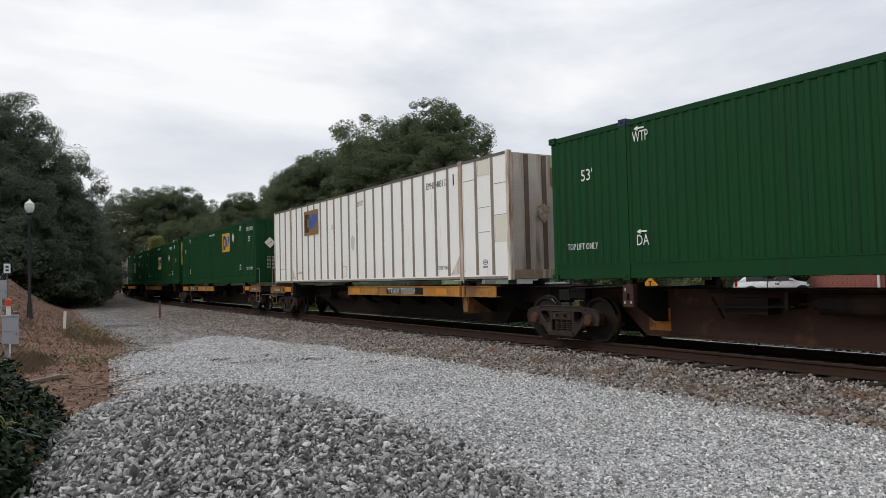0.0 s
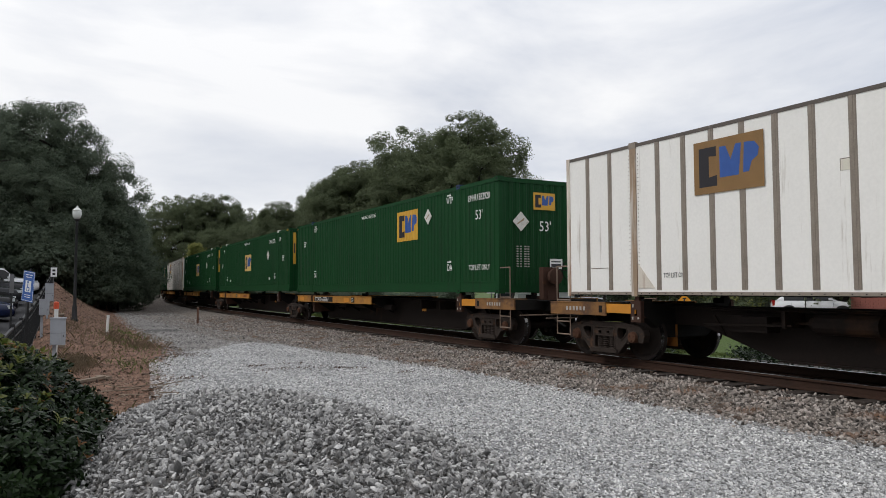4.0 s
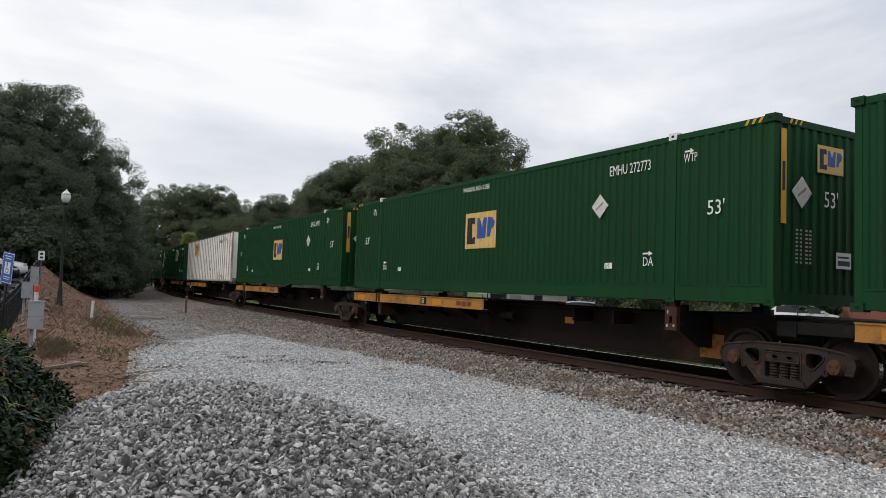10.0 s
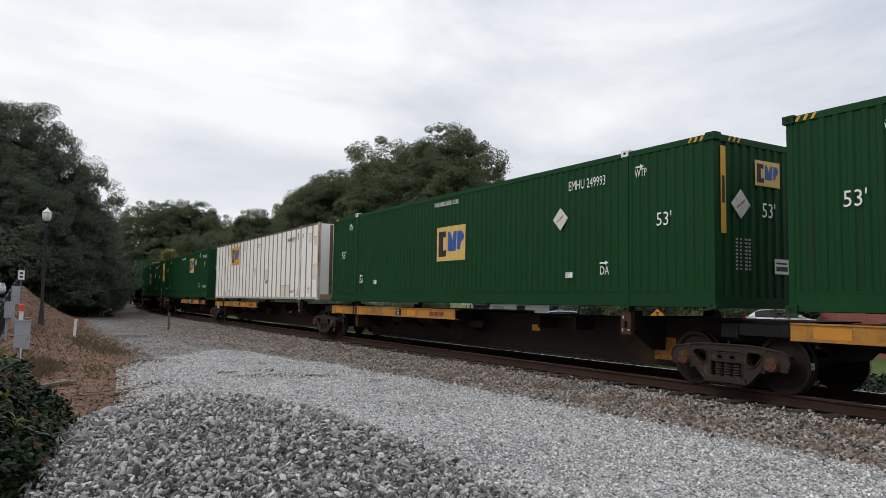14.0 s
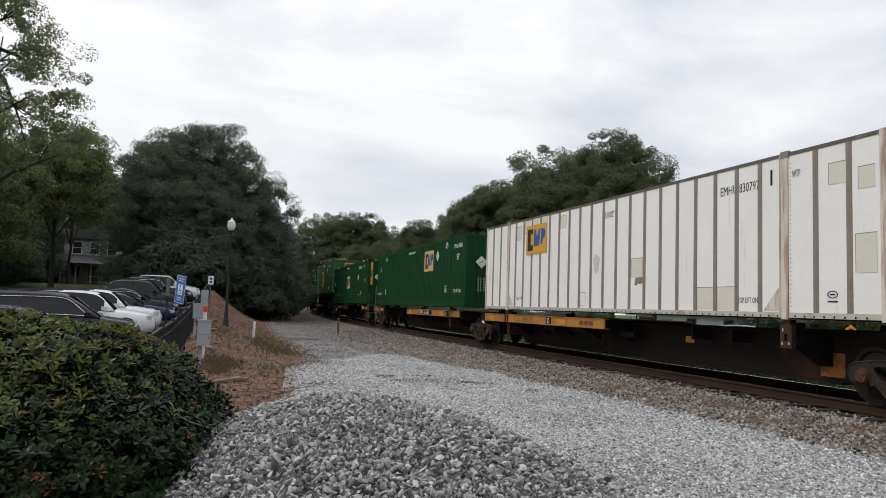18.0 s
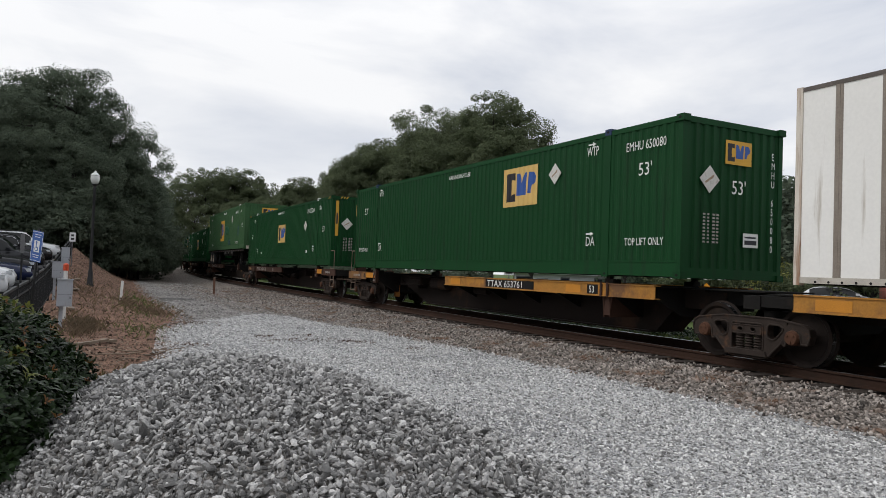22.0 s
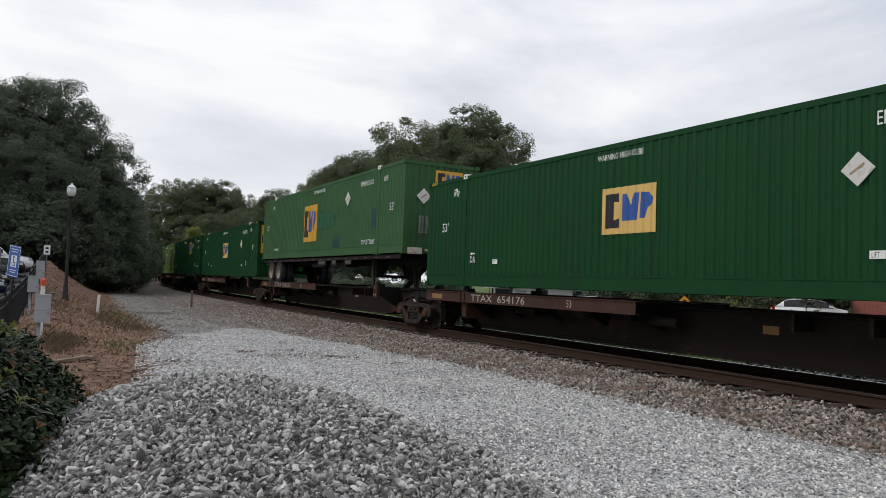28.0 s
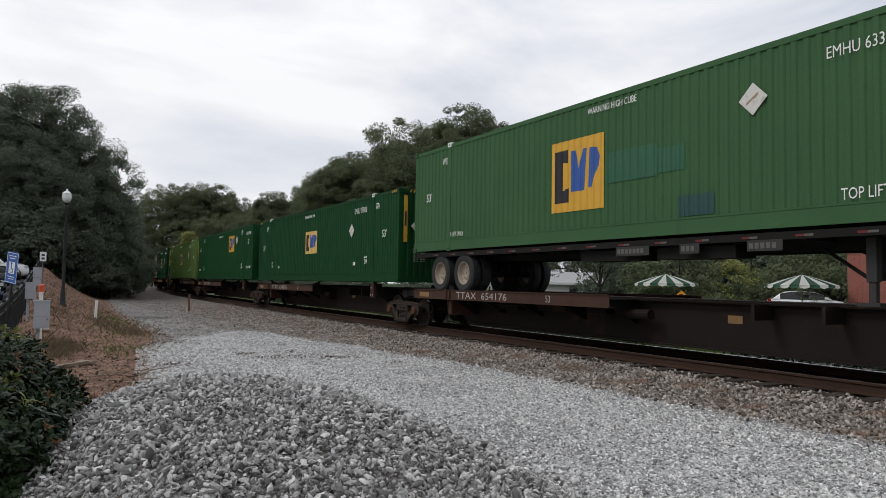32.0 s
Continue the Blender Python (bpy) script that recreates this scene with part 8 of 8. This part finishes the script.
        q = boxes((w1 - 0.42, w1 - 0.24, min(s * (W / 2 + 0.02), s * (W / 2 + 0.18)), max(s * (W / 2 + 0.02), s * (W / 2 + 0.18)), belt, belt + 0.13), bevel=0.03)
        part("door_mirror", q, P, c)
        q = boxes((f - 0.42, f - 0.10, min(s * W * 0.30, s * W * 0.445), max(s * W * 0.30, s * W * 0.445), hood - 0.30, hood - 0.17), bevel=0.03)
        part("headlamp", q, M["lamp_clear"], c, "clear headlamp")
        q = boxes((b + 0.03, b + 0.16, min(s * W * 0.33, s * W * 0.475), max(s * W * 0.33, s * W * 0.475), 0.72, belt), bevel=0.03)
        part("tail_lamp", q, M["lamp_red"], c, "red tail lamp")
        for xd in (xm - 0.02, w1 - 0.18, r1 + 0.75):
            part("door_seam", boxes((xd, xd + 0.008, min(s * (W / 2 + 0.001), s * (W / 2 - 0.01)), max(s * (W / 2 + 0.001), s * (W / 2 - 0.01)), 0.36, belt - 0.12)), M["plastic"], body)
    part("grille", boxes((f - 0.05, f + 0.008, -W * 0.26, W * 0.26, 0.42, 0.58), bevel=0.01), M["plastic"], c)
    part("bumper", boxes((f - 0.16, f + 0.015, -W * 0.36, W * 0.36, 0.24, 0.40), bevel=0.03), M["plastic"], c)
    tyre = CAR_MESH.setdefault(("car_tyre", r), None)
    if tyre is None:
        q = bmesh.new()
        lathe(q, [(r * 0.66, -0.10), (r * 0.93, -0.11), (r, -0.07), (r, 0.07), (r * 0.93, 0.11), (r * 0.66, 0.10)], 24, "y", caps=False)
        tyre = bpy.data.meshes.new("tyre")
        q.to_mesh(tyre)
        q.free()
        tyre.materials.append(M["rubber"])
        q = bmesh.new()
        lathe(q, [(r * 0.68, -0.09), (r * 0.64, -0.06), (r * 0.60, 0.06)], 20, "y", caps=False)
        for k in range(5):
            a = 2 * math.pi * k / 5
            tube(q, (0, -0.075, 0), (r * 0.62 * math.cos(a), -0.075, r * 0.62 * math.sin(a)), 0.032, 0.024, 6)
        lathe(q, [(0.0, -0.10), (0.06, -0.095), (0.07, -0.05)], 10, "y")
        rim = bpy.data.meshes.new("rim")
        q.to_mesh(rim)
        q.free()
        rim.materials.append(M["alloy"])
        CAR_MESH[("car_tyre", r)], CAR_MESH[("car_rim", r)] = tyre, rim
    rim = CAR_MESH[("car_rim", r)]
    for x in (-wb / 2, wb / 2):
        for s in (-1, 1):
            arch = bmesh.new()
            lathe(arch, [(r + 0.07, s * (W / 2 - 0.06)), (r + 0.07, s * (W / 2 + 0.004)), (0.02, s * (W / 2 + 0.004))], 20, "y", (x, 0, r))
            part("wheel_arch", arch, M["plastic"], c)
            w = shared("tyre", tyre, c, Matrix.Translation((x, s * (W / 2 - 0.075), r)))
            shared("rim", rim, w, pose(0, 0, 0, 0, 0, 0 if s < 0 else 180) @ Matrix.Translation((0, -0.02, 0)))
    return c


def park():
    def at(x, y, turn=0):
        return pose(x, y, float(lot_z(y)) + 0.01, math.degrees(math.atan(float(lot_z(y + 0.8) - lot_z(y - 0.8)) / 1.6)), 0, turn)
    rows = (("sedan", "navy", -4.1, 20.6, 2, "dark blue sedan parked in a row"), ("van", "charcoal", -4.25, 24.6, 5, "dark grey minivan with chrome window trim parked in a row"),
            ("suv", "white", -3.85, 29.0, 2, "white crossover car parked nose to the fence"), ("suv", "white", -3.85, 33.0, 1, "white crossover car parked nose to the fence"),
            ("sedan", "navy", -3.45, 37.3, 1, "dark blue sedan parked nose to the fence"), ("sedan", "black", -3.45, 41.3, 0, "black sedan parked nose to the fence"),
            ("suv", "charcoal", -3.2, 45.4, -1, "dark grey sport utility car parked in a row"), ("suv", "black", -2.9, 49.4, 0, "black sport utility car parked in a row"), ("suv", "white", -2.5, 54.0, 0, "white sport utility car at the far end of a row"))
    for kind, paint, x, y, turn, words in rows:
        car(at(x, y, turn), kind, paint, words)
    car(pose(37.6, 25.0, gz(37, 25) + 0.60, 0, 0, -50), "hatch", "white", "white hatchback parked on the street beyond the track", "cars beyond the track")
    car(pose(31.8, 36.2, gz(31, 36) + 0.05, 0, 0, -40), "suv", "silver", "silver sport utility car parked beyond the track", "cars beyond the track")


park()


# ---- houses and the street beyond ----
def boarded(parent, x0, x1, depth, height, step=0.16):
    """A wall body with overlapping boards on the front that is seen."""
    wall = part("wall", boxes((x0, x1, 0, depth, 0, height)), M["siding_cream"], parent)
    bm = boxes((x0 - 0.012, x1 + 0.012, -0.014, -0.002, 0, step * 0.86))
    me = bpy.data.meshes.new("clapboard")
    bm.to_mesh(me)
    bm.free()
    me.materials.append(M["siding_cream"])
    for k in range(int(height / step)):
        shared("clapboard", me, wall, Matrix.Translation((0, 0, k * step)))


def window(parent, m, w, h, mat="sign_white"):
    f = part("window", boxes((-w / 2 - 0.07, w / 2 + 0.07, -0.05, -0.015, -0.07, 0.0), (-w / 2 - 0.07, w / 2 + 0.07, -0.05, -0.015, h, h + 0.09), (-w / 2 - 0.07, -w / 2, -0.05, -0.015, 0, h), (w / 2, w / 2 + 0.07, -0.05, -0.015, 0, h), (-w / 2, w / 2, -0.04, -0.015, h / 2 - 0.02, h / 2 + 0.02)), M[mat], parent, "white sash window")
    f.matrix_basis = m
    part("pane", boxes((-w / 2, w / 2, -0.022, -0.016, 0, h)), M["pane"], f)
    return f


def porch_house():
    x, y = -12.7, 95
    h = empty("porch_house", Matrix.Translation((x, y, 2.95)), "old pale clapboard house with a columned front porch behind trees", "house")
    boarded(h, -3.3, 3.3, 7, 5.4)
    part("foundation", boxes((-3.3, 3.3, -2.2, 7, -1.2, -0.02)), M["mortar"], h)
    bm = bmesh.new()
    prism(bm, [(-3.8, 5.4), (3.8, 5.4), (0, 7.8)], "y", -0.5, 7.5)
    part("roof", bm, M["shingle"], h)
    bm = bmesh.new()
    prism(bm, [(-2.9, 2.35), (0.1, 3.45), (0.1, 2.30)], "x", -3.9, 3.9)
    part("porch_roof", bm, M["shingle"], h)
    part("porch_floor", boxes((-3.4, 3.4, -2.25, -0.02, -0.015, 0.05), bevel=0.01), M["wood"], h)
    for k in range(5):
        bm = bmesh.new()
        lathe(bm, [(0.14, 0.05), (0.11, 0.25), (0.09, 2.2), (0.13, 2.4), (0.13, 2.46)], 10, "z", (-3.2 + 1.6 * k, -2.0, 0))
        part("porch_column", bm, M["siding_cream"], h)
    part("porch_rail", boxes((-3.2, 3.2, -2.03, -1.97, 0.85, 0.92), (-3.2, 3.2, -2.03, -1.97, 0.25, 0.30)), M["siding_cream"], h)
    for wx, wz in ((-1.9, 3.6), (0, 3.6), (1.9, 3.6), (-1.9, 0.8), (1.9, 0.8)):
        window(h, Matrix.Translation((wx, 0, wz)), 0.9, 1.35)
    part("door", boxes((-0.5, 0.5, -0.06, -0.015, 0.05, 2.15), bevel=0.01), M["shingle"], h)
    s = empty("garden_shed", Matrix.Translation((-17.3, 60, gz(-17.3, 60))), "small pale shed with a flat roof beside the grass", "shed")
    boarded(s, -1.2, 1.2, 2, 2.1)
    part("roof", boxes((-1.5, 1.5, -0.3, 2.3, 2.1, 2.25), bevel=0.01), M["roof_white"], s)
    part("door", boxes((-0.4, 0.4, -0.05, -0.015, 0.0, 1.9)), M["shingle"], s)


porch_house()


def street_side():
    # a low white clapboard building
    m = pose(37.5, 47.0, gz(37, 47) - 0.62, 0, 0, -38)
    h = empty("white_building", m, "low white clapboard building with a metal roof and dark windows", "building")
    bm = bmesh.new()
    bx(bm, -5.5, 6.5, 0, 7, 0, 3.0)
    w = part("wall", bm, M["siding"], h)
    bm = boxes((-5.53, 6.53, -0.02, -0.002, 0, 0.14))
    me = bpy.data.meshes.new("clapboard")
    bm.to_mesh(me)
    bm.free()
    me.materials.append(M["siding"])
    for k in range(18):
        shared("clapboard", me, w, Matrix.Translation((0, 0, k * 0.165)) @ pose(0, 0, 0, -1.5, 0, 0))
    bm = bmesh.new()
    prism(bm, [(-0.5, 3.0), (7.5, 3.0), (3.5, 3.95)], "x", -5.9, 6.9)
    part("roof", bm, M["roof_grey"], h)
    part("eave_board", boxes((-5.9, 6.9, -0.52, -0.48, 2.86, 3.04)), M["siding"], h)
    for wx, ww in ((-4.7, 1.25), (-1.4, 0.6), (1.3, 0.6), (4.2, 0.6)):
        window(h, Matrix.Translation((wx, 0, 1.30)), ww, 1.25, "post")
    # flat grey panel that paints the shade of a recess in the wall
    part("door", boxes((-3.7, -2.8, -0.06, -0.022, 0.1, 2.5), bevel=0.01), M["roof_grey"], h, "grey panel painted for a shadowed recess in the wall")
    # a red-brick building
    m = pose(33.0, 13.7, gz(33, 13) - 0.1, 0, 0, 0)
    b = empty("brick_building", m, "plain red-brick building with a white downpipe", "building")
    L, Hh = 22.0, 4.0
    part("wall", boxes((0.03, 12.0, -L + 6.4, 6.37, 0, Hh)), M["mortar"], b)
    part("parapet", boxes((-0.06, 12.1, -L + 6.3, 6.5, Hh, Hh + 0.15), bevel=0.01), M["brick_cap"], b)
    rows = int(Hh / 0.085)
    for k in range(2):
        part("window", boxes((-0.02, 0.028, -3.4 - 6 * k, -2.2 - 6 * k, 1.0, 2.2)), M["pane"], b)
    bm = bmesh.new()
    tube(bm, (-0.07, 3.2, 0), (-0.07, 3.2, Hh), 0.06, n=10)
    part("downpipe", bm, M["sign_white"], b)
    # flat dark panel added in place of the dark bay in the brickwork
    door = part("door", boxes((-0.06, -0.014, 1.75, 2.95, 0, 2.75), bevel=0.008), M["lamp_black"], b, "dark panel standing in for a dark bay, with a white notice")
    part("notice", boxes((-0.066, -0.0605, 1.95, 2.25, 1.95, 2.20)), M["sign_white"], door)
    # brickwork: one brick a piece where it is passed nearest, the rest joined
    brick = boxes((-0.012, 0.028, 0.004, 0.226, 0.004, 0.076), bevel=0.003)
    me = bpy.data.meshes.new("brick")
    brick.to_mesh(me)
    brick.free()
    me.materials.append(M["brick"])
    rest = bmesh.new()
    for i in range(rows):
        for j in range(60):
            yy = 6.36 - 0.23 - j * 0.235 + (0.115 if i % 2 else 0.0)
            if yy + 0.23 > 6.40:
                continue
            if i in range(8, 26) and j < 16:
                shared("brick", me, b, Matrix.Translation((0, yy, i * 0.085)))
            else:
                bx(rest, -0.012, 0.028, yy + 0.004, yy + 0.226, i * 0.085 + 0.004, i * 0.085 + 0.08)
    o = part("brickwork", rest, M["brick"], b)
    tagged(o, "", kind="stuff")
    # striped umbrellas over cafe tables
    for x, y, k in ((29.0, 27.4, 1.0), (31.6, 21.4, 1.0)):
        z = gz(x, y)
        u = empty("patio_umbrella", Matrix.Translation((x, y, z)), "green and white striped patio umbrella with a scalloped edge", "umbrella", "patio umbrellas")
        rim, tip = 1.80 - z, 2.30 - z
        n, R = 24, 1.62
        for g in range(n):
            bm = bmesh.new()
            a0, a1 = 2 * math.pi * g / n, 2 * math.pi * (g + 1) / n
            prev = None
            for t in (0.03, 0.35, 0.7, 1.0):
                zt = tip - (tip - rim) * (t ** 1.15)
                row = [bm.verts.new((R * t * math.cos(a), R * t * math.sin(a), zt)) for a in (a0, a1)]
                if prev:
                    bm.faces.new((prev[0], row[0], row[1], prev[1]))
                prev = row
            low = [bm.verts.new((R * 1.005 * math.cos(a), R * 1.005 * math.sin(a), rim - d)) for a, d in ((a0, 0.10), ((a0 + a1) / 2, 0.17), (a1, 0.10))]
            bm.faces.new((prev[0], low[0], low[1], low[2], prev[1]))
            bmesh.ops.solidify(bm, geom=bm.faces[:], thickness=0.006)
            part("canopy_panel", bm, M["canvas_green" if g % 2 else "canvas_white"], u)
        bm = bmesh.new()
        tube(bm, (0, 0, 0.0), (0, 0, tip + 0.08), 0.022, n=8)
        part("pole", bm, M["post"], u)
        bm = bmesh.new()
        lathe(bm, [(0.26, 0.0), (0.26, 0.05), (0.06, 0.09), (0.05, 0.25)], 16)
        part("base", bm, M["post"], u)
        t = empty("cafe_table", Matrix.Translation((x, y, z)), "round dark cafe table under a striped umbrella", "table", "cafe tables")
        bm = bmesh.new()
        lathe(bm, [(0.03, 0.70), (0.55, 0.70), (0.56, 0.715), (0.55, 0.73), (0.03, 0.73)], 24)
        part("tabletop", bm, M["lamp_black"], t)
        for a in (0.4, 2.5, 4.6):
            bm = bmesh.new()
            tube(bm, (0.35 * math.cos(a), 0.35 * math.sin(a), 0), (0.12 * math.cos(a), 0.12 * math.sin(a), 0.70), 0.018, n=6)
            part("leg", bm, M["lamp_black"], t)
    # signs across the street
    x, y = 22.2, 20.2
    z = gz(x, y)
    s = empty("warning_sign", Matrix.Translation((x, y, z)) @ pose(0, 0, 0, 0, 0, -48), "amber diamond warning sign on a post", "sign")
    top = 1.50 - z
    part("post", boxes((-0.025, 0.025, 0.004, 0.04, -0.2, top - 0.05), bevel=0.003), M["post"], s)
    bm = bmesh.new()
    prism(bm, [(0, top - 0.62), (0.31, top - 0.31), (0, top), (-0.31, top - 0.31)], "y", -0.005, 0.0)
    f = part("sign_face", bm, M["sign_orange"], s, "amber diamond face")
    part("symbol", boxes((-0.03, 0.03, -0.0075, -0.0055, top - 0.43, top - 0.18), (-0.07, 0.07, -0.0075, -0.0055, top - 0.20, top - 0.15)), M["letter_dark"], f)
    for x, y, w, hh, zt in ((16.6, 25.6, 0.44, 0.62, 2.15),):
        z = gz(x, y)
        s = empty("turn_sign", Matrix.Translation((x, y, z)) @ pose(0, 0, 0, 0, 0, -50), "white no-turn sign with a red ring on a thin post", "sign", "street notices")
        part("post", boxes((-0.02, 0.02, 0.003, 0.03, -0.2, zt - z), bevel=0.003), M["post"], s)
        f = part("sign_face", boxes((-w / 2, w / 2, -0.004, 0, zt - z - hh, zt - z), bevel=0.002), M["sign_white"], s)
        bm = bmesh.new()
        c = zt - z - w * 0.5
        for q in range(16):
            a0, a1 = q * math.pi / 8, (q + 1) * math.pi / 8
            prism(bm, [(w * k * math.cos(a), c + w * k * math.sin(a)) for k, a in ((0.36, a0), (0.44, a0), (0.44, a1), (0.36, a1))], "y", -0.007, -0.0045)
        prism(bm, [(-w * 0.28, c + w * 0.22), (-w * 0.22, c + w * 0.28), (w * 0.28, c - w * 0.22), (w * 0.22, c - w * 0.28)], "y", -0.0095, -0.0075)
        part("ring", bm, M["red"], f, "red ring and slash")
        part("arrow", boxes((0.02, 0.06, -0.007, -0.0045, c - w * 0.25, c + w * 0.12), (-w * 0.22, 0.02, -0.007, -0.0045, c + w * 0.05, c + w * 0.12)), M["letter_dark"], f)
        part("text_bar", boxes((-w / 3, w / 3, -0.006, -0.0045, zt - z - hh * 0.92, zt - z - hh * 0.82)), M["letter_dark"], f)
    # a flowering hedge along the street
    rng = np.random.default_rng(31)
    for k, (x, y, rx, h) in enumerate(((29.5, 25.4, 1.5, 1.4), (32.2, 26.6, 1.6, 1.7), (36.5, 29.5, 2.1, 3.9), (26.8, 28.0, 1.1, 1.45), (40.5, 30.0, 2.2, 3.4), (23.4, 29.4, 1.2, 0.9), (44.5, 28.5, 2.2, 3.4), (47.5, 25.0, 2.2, 3.4), (30.5, 29.8, 1.8, 2.4), (34.5, 31.5, 2.2, 3.0))):
        z = gz(x, y)
        b = empty("street_shrub", Matrix.Translation((x, y, z)), "yellow-green leafy shrub along the street" if k in (2, 3) else "leafy green shrub along the street", "shrub", "street shrubs")
        v, f = crown_arrays(rng, [((0, 0, h * 0.45), (rx, rx, h * 0.55)), ((rx * 0.5, 0.3, h * 0.5), (rx * 0.6, rx * 0.6, h * 0.5))], 70, 46, 0.13, 0.34)
        bright = k in (2, 3)
        o = new("foliage", np_mesh("foliage", v, f, [M["leaf_bright" if bright else "leaf_mid"]]))
        o.parent = b
        tagged(o, "", kind="stuff")
        v, f = crown_arrays(rng, [((0, 0, h * 0.5), (rx, rx, h * 0.55))], 30, 8, 0.10, 0.3)
        o = new("pale_growth", np_mesh("pale_growth", v, f, [M["leaf_young"]]))
        o.parent = b
        tagged(o, "pale yellow-green tips", kind="stuff")
        bm = bmesh.new()
        for j in range(5):
            tube(bm, (0.1 * j - 0.2, 0, -0.05), (0.3 * j - 0.6, 0.1 * j - 0.2, h * 0.5), 0.03, 0.012, 6, caps=False)
        part("stem", bm, M["bark"], b)


street_side()


def motions():
    """The train rolls past at an even pace; its wheels turn with it."""
    for ob, mid in MOVERS:
        z = ob.matrix_basis.translation.z - GRADE * ob.matrix_basis.translation.y
        walk(ob, [(float(t), line_pose(mid - d, z)) for t, d in enumerate(ROLLED)])
    turns = [4 / 30 * k for k in range(241)]
    angles = np.interp(turns, range(len(ROLLED)), ROLLED) / WHEEL_R
    for w in WHEELSETS:
        at = w.matrix_basis.translation.copy()
        walk(w, [(t, Matrix.Translation(at) @ Matrix.Rotation(float(a), 4, "X")) for t, a in zip(turns, angles)])


motions()
